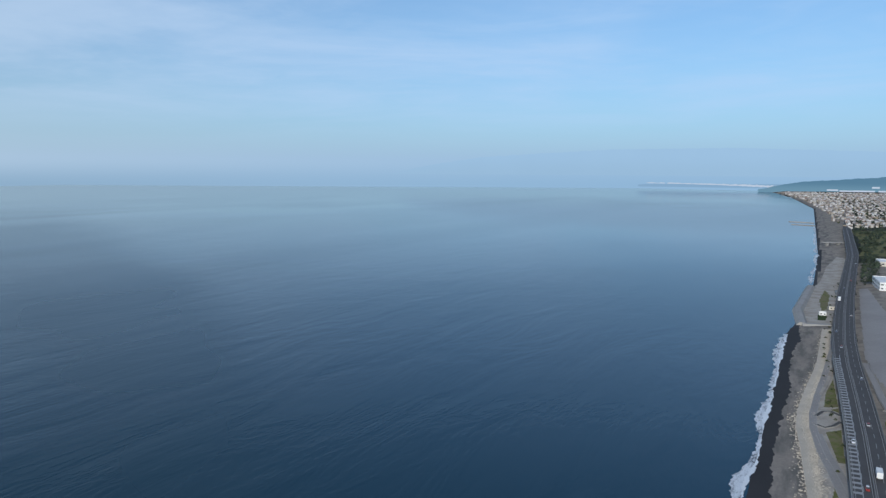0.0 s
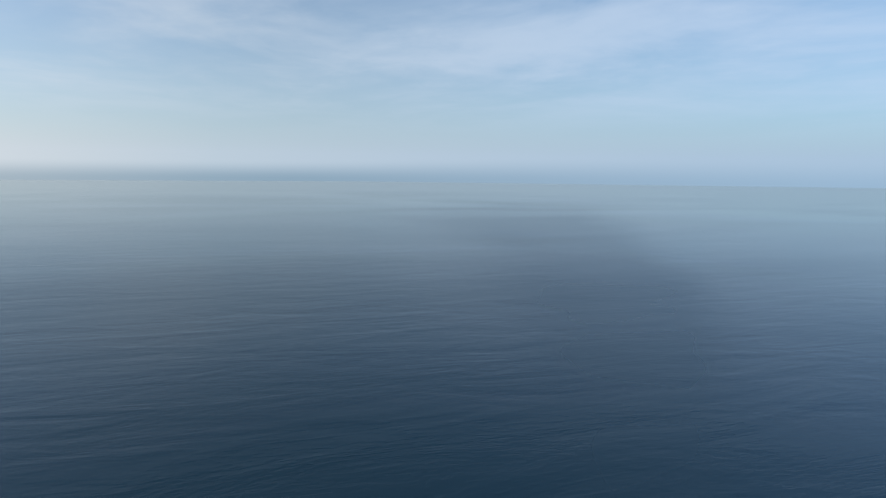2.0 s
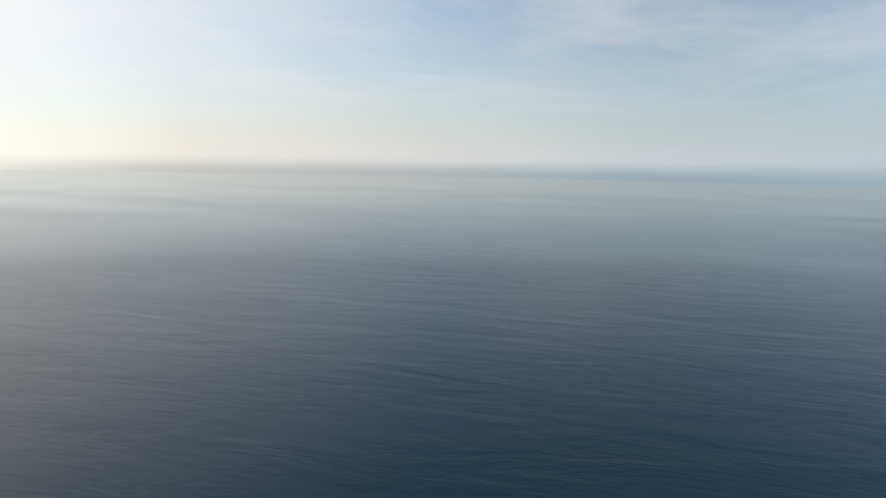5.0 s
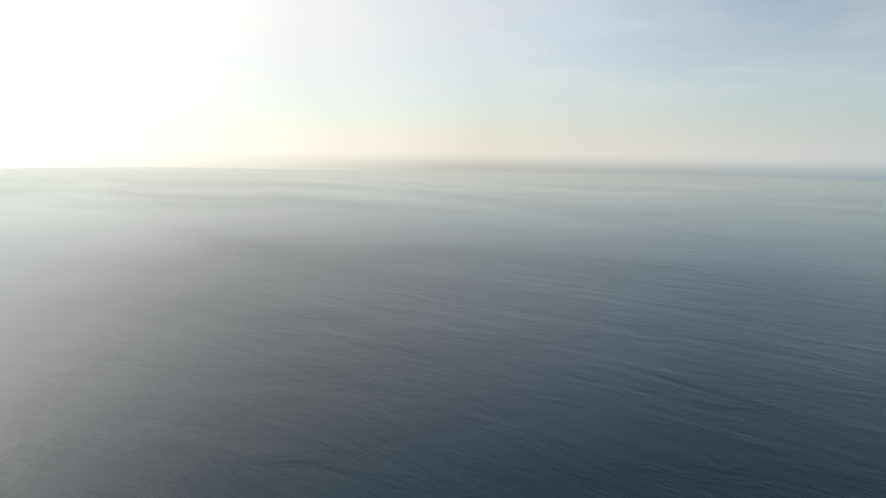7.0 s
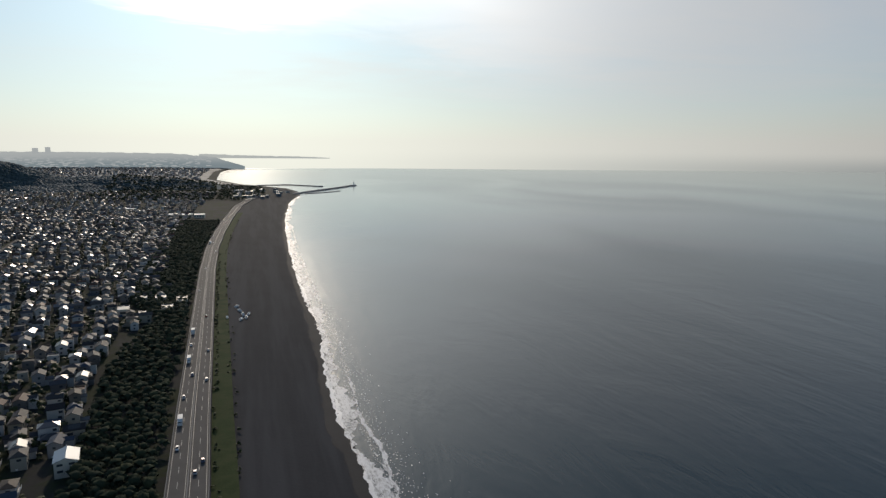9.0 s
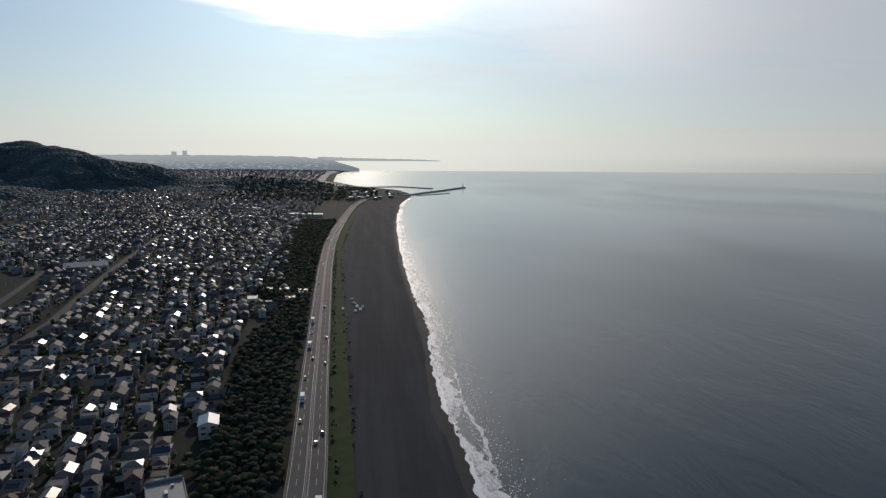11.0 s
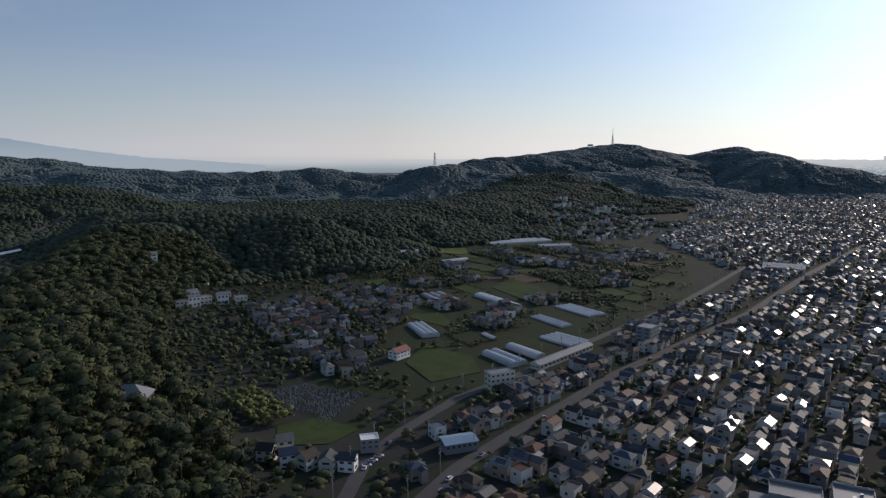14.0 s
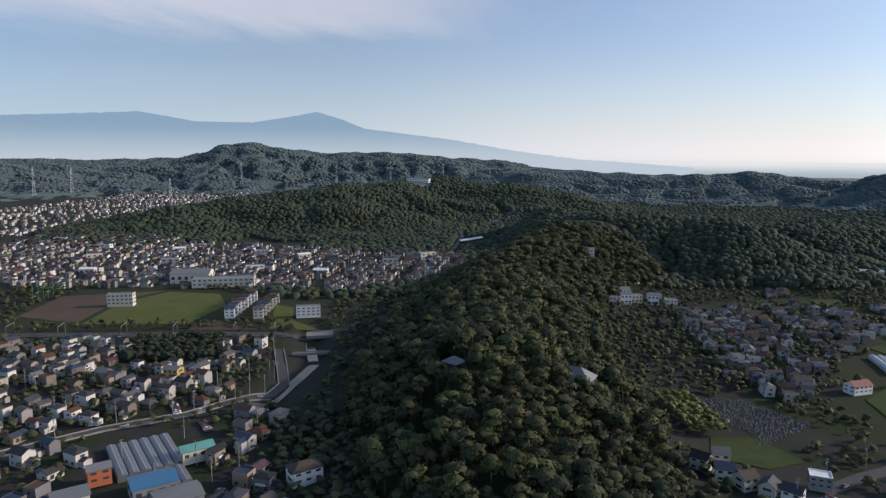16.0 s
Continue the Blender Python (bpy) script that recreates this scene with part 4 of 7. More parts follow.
def hip(w, d, h, rise, eave=0.55):
    a, b = w / 2, d / 2
    wall = ([(-a, -b, -1.5), (a, -b, -1.5), (a, b, -1.5), (-a, b, -1.5), (-a, -b, h), (a, -b, h), (a, b, h), (-a, b, h)],
            [(0, 1, 5, 4), (1, 2, 6, 5), (2, 3, 7, 6), (3, 0, 4, 7)])
    e, q = a + eave, b + eave
    r = max(e - q * 0.95, 0.3)
    low, t = h - rise * eave / b, 0.2
    roof = ([(-e, -q, low), (e, -q, low), (e, q, low), (-e, q, low), (-e, -q, low + t), (e, -q, low + t), (e, q, low + t), (-e, q, low + t), (-r, 0, h + rise), (r, 0, h + rise)],
            [(4, 5, 9, 8), (5, 6, 9), (6, 7, 8, 9), (7, 4, 8), (0, 1, 5, 4), (1, 2, 6, 5), (2, 3, 7, 6), (3, 0, 4, 7), (0, 3, 2, 1)])
    return wall, roof


def flat(w, d, h, rise, eave=0.0):
    a, b = w / 2, d / 2
    wall = ([(-a, -b, -1.5), (a, -b, -1.5), (a, b, -1.5), (-a, b, -1.5), (-a, -b, h + 0.5), (a, -b, h + 0.5), (a, b, h + 0.5), (-a, b, h + 0.5)],
            [(0, 1, 5, 4), (1, 2, 6, 5), (2, 3, 7, 6), (3, 0, 4, 7)])
    c, e = a - 0.25, b - 0.25
    roof = ([(-a, -b, h + .5), (a, -b, h + .5), (a, b, h + .5), (-a, b, h + .5), (-c, -e, h + .5), (c, -e, h + .5), (c, e, h + .5), (-c, e, h + .5), (-c, -e, h), (c, -e, h), (c, e, h), (-c, e, h)],
            [(0, 1, 5, 4), (1, 2, 6, 5), (2, 3, 7, 6), (3, 0, 4, 7), (4, 5, 9, 8), (5, 6, 10, 9), (6, 7, 11, 10), (7, 4, 8, 11), (8, 9, 10, 11)])
    return wall, roof


def window_box(cx, cz, face, half, size=(1.7, 1.15)):
    """A shallow window box on the wall y=+-half (face 0, 1) or x=+-half (face 2, 3)."""
    w, h = size[0] / 2, size[1] / 2
    lo, hi = half - 0.06, half + 0.05
    if face < 2:
        s = 1 if face else -1
        return (cx - w, cx + w, min(s * lo, s * hi), max(s * lo, s * hi), cz - h, cz + h)
    s = 1 if face == 3 else -1
    return (min(s * lo, s * hi), max(s * lo, s * hi), cx - w, cx + w, cz - h, cz + h)


def add_wing(main, wing, dx, dy, turned):
    """Joins a lower wing to a house: walls to walls, roof to roof."""
    out = []
    for (v0, f0), (v1, f1) in zip(main, wing):
        n = len(v0)
        moved = [((-y if turned else x) + dx, (x if turned else y) + dy, z) for x, y, z in v1]
        out.append((list(v0) + moved, list(f0) + [tuple(i + n for i in f) for f in f1]))
    return tuple(out)


HOUSE_KINDS = []
r0 = random.Random(4)
for i in range(10):
    w, d = r0.uniform(6.4, 9.2), r0.uniform(5.2, 6.8)
    storeys = 1 if i in (4, 8) else 2
    h = 2.9 * storeys + 0.3
    shape = (gable, hip, gable, hip, gable, flat, gable, hip, hip, gable)[i]
    rise = d / 2 * r0.uniform(0.38, 0.55)
    wins = []
    for s in range(storeys):
        z = 1.5 + 2.9 * s
        for f, half, span in ((0, d / 2, w), (1, d / 2, w), (2, w / 2, d), (3, w / 2, d)):
            for u in ((-0.25, 0.25) if f < 2 else (0.0,)):
                wins.append(window_box(u * span + r0.uniform(-0.4, 0.4), z, f, half, (r0.choice((1.2, 1.7, 2.4)), r0.choice((1.0, 1.2, 1.8 if s == 0 else 1.2)))))
    form = shape(w, d, h, rise)
    if i in (0, 2, 7, 9):
        deep = d * r0.uniform(0.55, 0.75)
        form = add_wing(form, gable(deep + 1.2, w * 0.45, h - r0.choice((0.5, 2.9)), 0.9, 0.4), w * r0.choice((-0.2, 0.22)), -d / 2 - deep / 2 + 0.9, True)
    if i in (1, 3, 6):
        form = add_wing(form, (gable, hip)[i == 3](w * 0.5, d * 0.7, 2.9, 0.9, 0.4), w * 0.62, d * 0.08, False)
    if i in (4, 8):
        form = add_wing(form, gable(d * 0.8, w * 0.4, 2.6, 1.1, 0.4), -w * 0.2, d * 0.62, True)
    HOUSE_KINDS.append((form, wins, (w, d, h)))


def house_template(kind, label):
    (wall, roof), wins, (w, d, h) = HOUSE_KINDS[kind]
    ob = new("house")
    tagged(ob, label, "house", "houses of the town")
    mesh_object("wall", wall[0], wall[1], M["wall"], parent=ob)
    mesh_object("roof", roof[0], roof[1], M["roof"], parent=ob)
    for row in wins[:4] + wins[-3:]:
        part("window", boxes(row), M["glass"], ob)
    if kind % 3 == 0:
        part("balcony", boxes((-w * 0.3, w * 0.3, -d / 2 - 1.1, -d / 2 - 0.02, 2.9, 3.0), (-w * 0.3, w * 0.3, -d / 2 - 1.1, -d / 2 - 1.02, 3.0, 4.0)), M["white"], ob)
    if kind in (2, 6):
        rise = max(z for _, _, z in roof[0][:12]) - h
        lean = math.atan2(rise, d / 2)
        part("solar_panel", boxes(*[(-w * 0.3 + k * 1.3, -w * 0.3 + k * 1.3 + 1.2, -1.3, 1.3, 0, 0.08) for k in range(4)]), M["glass"], ob, "dark glossy solar panel").matrix_basis = pose(0, d / 4, h + rise / 2 + 0.15, -math.degrees(lean), 0, 0)
    if kind % 2 == 1:
        part("air_conditioner", boxes((-w / 2 - 0.45, -w / 2 - 0.02, 0.4, 1.2, 0.1, 0.75)), M["white"], ob)
    if kind % 2 == 0:
        part("porch", boxes((w / 2 + 0.02, w / 2 + 1.6, -1.2, 1.2, 2.5, 2.7), (w / 2 + 1.4, w / 2 + 1.55, -1.1, -0.95, -1, 2.5), (w / 2 + 1.4, w / 2 + 1.55, 0.95, 1.1, -1, 2.5)), M["concrete"], ob)
    return ob


def rows_of_houses(poly, turn, along_step, across_step, seed, fill=0.9):
    """Spots in rows along small lanes inside a polygon: x, y, yaw."""
    r = np.random.RandomState(seed)
    P = np.array(poly, float)
    c = P.mean(0)
    a = radians(turn)
    R = 1.05 * np.hypot(*(P - c).T).max()
    out = []
    v, row = -R, 0
    while v < R:
        for u in np.arange(-R, R, along_step):
            if int((u + 9000) / along_step) % 7 == 6 or r.uniform() > fill:
                continue
            bend = 6.0 * math.sin(u * 0.021 + seed) + 4.0 * math.sin(v * 0.033 + 2 * seed)
            x = c[0] + u * math.cos(a) - (v + bend) * math.sin(a) + r.uniform(-1.6, 1.6)
            y = c[1] + u * math.sin(a) + (v + bend) * math.cos(a) + r.uniform(-1.6, 1.6)
            out.append((x, y, turn + 90 * (r.uniform() < 0.4) + r.uniform(-7, 7)))
        v += across_step + (4.5 if row % 2 else 0.3)
        row += 1
    out = np.array(out)
    ok = inside(poly, out[:, 0], out[:, 1]) & (street_distance(out[:, 0], out[:, 1]) > 4.6)
    ok &= crest_height(out[:, 0], out[:, 1]) < 7
    for x0, x1, y0, y1 in KEEP_OUT:
        ok &= ~((out[:, 0] > x0) & (out[:, 0] < x1) & (out[:, 1] > y0) & (out[:, 1] < y1))
    return out[ok]


KEEP_OUT = [(-500, -445, -232, -168), (-112, -58, 185, 240), (-94, -66, 284, 318), (-285, -245, -185, -125), (-262, -228, 108, 135), (-236, -208, 140, 172), (-112, -56, 570, 640), (-290, -262, -102, -80), (-335, -260, 245, 360), (-340, -275, -195, -135), (-515, -385, -132, -92), (-310, -265, 85, 140)]
TOWN_EAST = [(-72, 110), (-84, 330), (-100, 480), (-72, 620), (-112, 900), (-120, 1500), (-420, 1500), (-640, 1150), (-560, 880), (-330, 700), (-270, 420), (-258, 240), (-215, 130), (-150, 100)]
TOWN_HILLFOOT = [(-178, 62), (-205, 112), (-236, 146), (-252, 196), (-262, 262), (-282, 352), (-300, 500), (-256, 500), (-243, 365), (-239, 305), (-228, 239), (-221, 189), (-212, 143), (-200, 113)]
VILLAGE = [(-330, 165), (-470, 150), (-540, 190), (-560, 320), (-490, 360), (-420, 260), (-350, 200)]
TOWN_SOUTH = [(-165, -110), (-250, -92), (-350, -112), (-372, -135), (-400, -140), (-490, -140), (-505, -360), (-330, -420), (-150, -260)]
VALLEY = [(-700, -30), (-760, 40), (-880, 60), (-960, -130), (-1080, -390), (-1170, -600), (-900, -640), (-720, -420), (-700, -220), (-660, -90)]
VALLEY_FAR = [(-1180, -700), (-1700, -1000), (-2400, -900), (-2400, -420), (-1900, -420), (-1500, -480), (-1220, -620)]
TOWN_FAR = [(-125, 1500), (-100, 2120), (-480, 2110), (-850, 2050), (-900, 1650), (-700, 1250), (-420, 1500)]
SHORE_TOWN = [(-45, -1720), (-130, -1850), (-420, -2300), (-560, -4300), (245, -4500), (100, -3600), (5, -2700), (-22, -2100)]


PLAIN_FAR = [(-150, 2450), (-230, 3200), (-260, 4700), (-1900, 4700), (-1300, 3000), (-700, 2800)]


def loose_houses(poly, step, seed):
    """Scattered houses inside a polygon: x, y, yaw."""
    P = np.array(poly)
    p = jitter_grid(P[:, 0].min(), P[:, 0].max(), P[:, 1].min(), P[:, 1].max(), step, seed)
    r = np.random.RandomState(seed)
    ok = inside(poly, p[:, 0], p[:, 1]) & (street_distance(p[:, 0], p[:, 1]) > 7) & (crest_height(p[:, 0], p[:, 1]) < 6) & (r.uniform(size=len(p)) < 0.7)
    for x0, x1, y0, y1 in KEEP_OUT:
        ok &= ~((p[:, 0] > x0) & (p[:, 0] < x1) & (p[:, 1] > y0) & (p[:, 1] < y1))
    return np.column_stack([p[ok], r.uniform(0, 180, ok.sum())])


def field_parcels():
    """Oblong parcels of the plain between lanes: fields, groves and house plots, each with its corners."""
    r = random.Random(21)
    a = radians(-9)
    P = np.array(TOWN_FIELDS)
    c = P.mean(0)
    out, v = [], -420.0
    while v < 420:
        depth = r.uniform(20, 34)
        u = -420.0 + r.uniform(0, 30)
        while u < 420:
            width = r.uniform(24, 52)
            q = [(c[0] + uu * math.cos(a) - vv * math.sin(a), c[1] + uu * math.sin(a) + vv * math.cos(a))
                 for uu, vv in ((u, v), (u + width - 3, v), (u + width - 3, v + depth - 3), (u, v + depth - 3))]
            u += width
            n = np.array(q)
            m = n.mean(0)
            if not inside(TOWN_FIELDS, n[:, 0], n[:, 1]).all() or (crest_height(n[:, 0], n[:, 1]) > 4).any() or (street_distance(n[:, 0], n[:, 1]) < 5).any():
                continue
            if inside(VILLAGE, n[:, 0], n[:, 1]).any() or any(math.hypot(m[0] - x, m[1] - y) < k + 6 for x, y, k in BUSY) or any(x0 < m[0] < x1 and y0 < m[1] < y1 for x0, x1, y0, y1 in KEEP_OUT):
                continue
            out.append((r.choices(("crop", "meadow", "clay", "grove", "homes"), (26, 16, 9, 26, 28))[0], q))
        v += depth + (4 if r.random() < 0.4 else 0)
    return out


# greenhouses and fields of their own on the plain: x, y, reach
BUSY = [(-301, 280, 22), (-303, 337, 22), (-466, 357, 24), (-423, 389, 30), (-390, 273, 18), (-658, 468, 20), (-615, 510, 18), (-688, 706, 52), (-622, 716, 26), (-352, 420, 22),
        (-345, 372, 20), (-520, 330, 14), (-277, 302, 30), (-325, 235, 28), (-415, 305, 26), (-445, 450, 40), (-675, 560, 34), (-318, 765, 30), (-350, 219, 12)]
PARCELS = field_parcels()


def parcel_homes():
    r = random.Random(23)
    out = []
    for kind, q in PARCELS:
        if kind == "homes":
            for s in np.arange(0.14, 0.95, 0.24):
                for t in (0.25, 0.75):
                    if r.random() < 0.8:
                        x = (q[0][0] * (1 - s) + q[1][0] * s) * (1 - t) + (q[3][0] * (1 - s) + q[2][0] * s) * t
                        y = (q[0][1] * (1 - s) + q[1][1] * s) * (1 - t) + (q[3][1] * (1 - s) + q[2][1] * s) * t
                        out.append((x, y, -9 + 90 * r.randrange(2) + r.uniform(-5, 5)))
    return np.array(out)


def hillside_homes():
    out = []
    for n, (poly, step) in enumerate(HILL_VILLAGES):
        P = np.array(poly)
        p = jitter_grid(P[:, 0].min(), P[:, 0].max(), P[:, 1].min(), P[:, 1].max(), step, 90 + n)
        p = p[inside(poly, p[:, 0], p[:, 1]) & (waves(p[:, 0], p[:, 1], 60, 55) < 0.08)]
        out.append(np.column_stack([p, 90 * (np.arange(len(p)) % 2) + 12 * waves(p[:, 0], p[:, 1], 80, 56)]))
    return np.concatenate(out)


def crowd_of_houses(crowd, seed, label, roof_mat, reach):
    """Many far houses joined into walls, roofs and windows."""
    r = np.random.RandomState(seed)
    kinds = r.randint(10, size=len(crowd))
    walls, roofs, wins = [[], []], [[], []], [[], []]
    nw = nr = ng = 0
    z = ground_height(crowd[:, 0], crowd[:, 1]) + 0.2
    for (x, y, a), i, h in zip(crowd, kinds, z):
        (wall, roof), win, _ = HOUSE_KINDS[i]
        c, s = math.cos(radians(a)), math.sin(radians(a))
        k = r.uniform(0.82, 1.08)

        def moved(vs):
            v = np.array(vs) * k
            return np.stack([v[:, 0] * c - v[:, 1] * s + x, v[:, 0] * s + v[:, 1] * c + y, v[:, 2] + h], 1)
        walls[0].append(moved(wall[0]))
        walls[1] += [tuple(q + nw for q in f) for f in wall[1]]
        nw += len(wall[0])
        roofs[0].append(moved(roof[0]))
        roofs[1] += [tuple(q + nr for q in f) for f in roof[1]]
        nr += len(roof[0])
        if math.hypot(x, y + 30) < reach:
            for x0, x1, y0, y1, z0, z1 in win[::2]:
                wins[0].append(moved([(x0, y0, z0), (x1, y0, z0), (x1, y1, z0), (x0, y1, z0), (x0, y0, z1), (x1, y0, z1), (x1, y1, z1), (x0, y1, z1)]))
                wins[1] += [tuple(q + ng for q in f) for f in ((0, 1, 5, 4), (1, 2, 6, 5), (2, 3, 7, 6), (3, 0, 4, 7), (4, 5, 6, 7))]
                ng += 8
    town = holder("town_houses", pose(0, 0, 0), label, "houses", kind="stuff")
    for name, (v, f), mat in (("wall", walls, M["wall_many"]), ("roof", roofs, roof_mat), ("window", wins, M["glass"])):
        if not v:
            continue
        tagged(mesh_object(name, np.concatenate(v), f, mat, parent=town), kind="stuff")


def make_houses():
    near = np.concatenate([rows_of_houses(TOWN_EAST, 98, 10.2, 9.4, 1, 0.88), rows_of_houses(TOWN_HILLFOOT, 82, 10.0, 9.2, 2, 0.95), rows_of_houses(TOWN_SOUTH, 62, 11.5, 11.0, 3, 0.85),
                           rows_of_houses(VILLAGE, 75, 11.5, 11, 4, 0.82)])
    rest = np.concatenate([rows_of_houses(VALLEY, 75, 11, 10.2, 5, 0.84), rows_of_houses(VALLEY_FAR, 70, 22, 20, 6, 0.7), rows_of_houses(TOWN_FAR, 98, 17, 15, 7, 0.85),
                           parcel_homes(), hillside_homes(), loose_houses(PLAIN_FAR, 30, 10)])
    d = np.hypot(near[:, 0] + 5, near[:, 1] + 10)
    order = np.argsort(d)
    single, crowd = near[order[:290]], np.concatenate([near[order[290:]], rest])
    labels = ["two-storey house with a grey tiled gable roof", "two-storey house with a hipped tile roof", "two-storey house with rendered walls and gable roof", "hip-roofed house with pale rendered walls",
              "single-storey house with a low gable roof", "flat-roofed two-storey house with pale walls", "narrow two-storey house with a dark gable roof", "hip-roofed two-storey house with eaves",
              "low single-storey house with a hipped roof", "two-storey gabled house with pale walls"]
    templates = [house_template(i, labels[i]) for i in range(10)]
    used = set()
    r = np.random.RandomState(31)
    for x, y, a in single:
        i = int(r.randint(10))
        m = pose(x, y, ground_at(x, y) + 0.2, 0, 0, a)
        if i in used:
            copy_thing(templates[i], m)
        else:
            templates[i].matrix_basis = m
            used.add(i)
    crowd_of_houses(crowd, 32, "dense quarters of tiled two-storey houses further off", M["roof_many"], 900)
    crowd_of_houses(rows_of_houses(SHORE_TOWN, 95, 17, 15, 9, 0.8), 33, "pale-roofed houses of the far western town", M["roof_west"], 0)
    print("houses", len(single), len(crowd))


make_houses()

# ---- shore ----
def shore_strip(name, label, category, mat, y0, y1, inner, outer, lift, seed, step=1.2):
    """A strip along the water's edge with uneven sides; inner and outer are distances seaward of it."""
    r = np.random.RandomState(seed)
    ys = np.arange(y0, y1, step)
    n = len(ys)

    def ragged(reach, rough):
        a = np.convolve(r.normal(size=n + 40), np.ones(30) / 30, "same")[20:n + 20] * 3.0
        b = np.convolve(r.normal(size=n + 6), np.ones(4) / 4, "same")[3:n + 3]
        cusps = np.where(ys > 60, 0.8, 0.15) * (np.abs(np.sin(ys * math.pi / 17 + 1.2 * np.sin(ys / 41.0) + seed)) - 0.64)
        return (a * 1.3 + b * 0.35 + cusps) * rough + reach
    s = along(SHORE, ys)
    xa, xb = s + ragged(*inner), s + ragged(*outer)
    xb = np.maximum(xb, xa + 0.2)
    cols = 5
    verts = []
    for k in range(cols):
        x = xa + (xb - xa) * k / (cols - 1)
        verts.append(np.stack([x, ys, np.maximum(ground_height(x, ys), 0.0) + lift + 0.05 * r.uniform(size=n)], 1))
    i = np.arange(n * cols).reshape(cols, n)
    f = np.stack([i[:-1, :-1], i[1:, :-1], i[1:, 1:], i[:-1, 1:]], -1).reshape(-1, 4)
    return tagged(mesh_object(name, np.concatenate(verts), f, mat), label, category, kind="stuff")


shore_strip("wet_sand", "dark wet sand along the water", "sand", M["wet_sand"], -60, 2140, (-7, 1.6), (1.5, 0.5), 0.03, 1)
shore_strip("wet_sand", "narrow wet edge of the western beach", "sand", M["wet_sand"], -600, -60, (-8, 2.0), (1.5, 0.5), 0.03, 9)
shore_strip("surf_foam", "white foam washing up the dark beach", "surf", M["foam"], 120, 2080, (-0.8, 1.4), (8.5, 3.6), 0.09, 2)
shore_strip("surf_foam", "solid white lip of the wash on dark sand", "surf", M["fleck"], 120, 2080, (-1.0, 1.3), (0.9, 1.5), 0.15, 2)
shore_strip("surf_foam", "thin breaking wave crest off the beach", "surf", M["foam"], 250, 1300, (11.5, 1.3), (12.6, 1.5), 0.12, 3)
shore_strip("surf_foam", "white wash on the western beach", "surf", M["foam"], -570, -100, (0.0, 1.2), (5.0, 2.3), 0.09, 4)
shore_strip("surf_foam", "solid white lip of the western wash", "surf", M["fleck"], -570, -100, (-0.2, 1.2), (1.6, 1.3), 0.15, 4)
shore_strip("surf_foam", "pale wash along the sea wall", "surf", M["foam"], -1900, -640, (0.5, 1.5), (4.0, 2.0), 0.09, 5)


# small white quads in place of sun sparkle on foamy water
def sparkle_flecks():
    r = np.random.RandomState(8)
    n = 2600
    y = 130 + r.uniform(size=n) ** 1.4 * 700
    x = along(SHORE, y) + 8 + np.abs(r.normal(size=n)) * 8
    V, F = [], []
    for i in range(n):
        w, h = r.uniform(0.06, 0.26), r.uniform(0.12, 0.6)
        k = len(V)
        V += [(x[i] - w, y[i] - h, 0.10), (x[i] + w, y[i] - h * 0.6, 0.13), (x[i] + w * 0.8, y[i] + h, 0.10), (x[i] - w, y[i] + h * 0.5, 0.13)]
        F.append((k, k + 1, k + 2, k + 3))
    tagged(mesh_object("sparkle_flecks", V, F, M["fleck"]), "scattered white foam flecks imitating sun sparkle off the beach", "foam", kind="stuff")


sparkle_flecks()


def bank(name, label, category, mat, line, width, top, foot=-2.0, slope=1.0, rough=0.0, kind="structure"):
    """A raised bank with sloping sides along a line."""
    r = random.Random(len(name) + len(line))
    pts, dense = [Vector(p) for p in line], []
    for a, b in zip(pts, pts[1:]):
        n = max(1, int((b - a).length / 6))
        dense += [a.lerp(b, i / n) for i in range(n)]
    dense.append(pts[-1])
    verts, faces = [], []
    for i, p in enumerate(dense):
        d = (dense[min(i + 1, len(dense) - 1)] - dense[max(i - 1, 0)]).normalized()
        side = Vector((d.y, -d.x))
        for u, z in ((-width / 2 - slope * (top - foot), foot), (-width / 2, top), (width / 2, top), (width / 2 + slope * (top - foot), foot)):
            q = p + side * (u + r.uniform(-rough, rough))
            verts.append((q.x, q.y, z + r.uniform(-rough, rough) * 0.4))
        if i:
            k = 4 * i
            faces += [(k - 4, k - 3, k + 1, k), (k - 3, k - 2, k + 2, k + 1), (k - 2, k - 1, k + 3, k + 2)]
    k = len(verts) - 4
    faces += [(0, 3, 2, 1), (k, k + 1, k + 2, k + 3)]
    return tagged(mesh_object(name, verts, faces, mat), label, category, kind=kind)


bank("breakwater", "long dark stone breakwater at the harbour mouth", "breakwater", M["stone"], [(120, 2150), (200, 2300), (313, 2493), (360, 2590), (394, 2641)], 9, 4.0, rough=0.9)
bank("breakwater", "inner stone mole of the harbour", "breakwater", M["stone"], [(20, 2690), (139, 2717), (200, 2650), (259, 2578)], 7, 3.0, rough=0.7)
bank("breakwater", "dark stone groyne off the headland", "breakwater", M["stone"], [(165, 2180), (230, 2230), (290, 2300)], 6, 1.6, rough=0.9)
bank("sea_wall", "pale concrete sea wall on the western shore", "sea wall", M["concrete"], [(17, -614), (23, -688), (19, -760), (14, -849)], 5, 3.2, slope=0.9)
bank("sea_wall", "pale concrete slipway across the beach", "sea wall", M["concrete"], [(17, -613), (-6, -618)], 5, 3.0, slope=0.6)
bank("groyne", "narrow dark pier off the western shore", "groyne", M["stone"], [(20, -1890), (75, -1905)], 5, 1.5)
bank("groyne", "narrow dark pier off the western shore", "groyne", M["stone"], [(24, -1990), (85, -2010)], 5, 1.5)


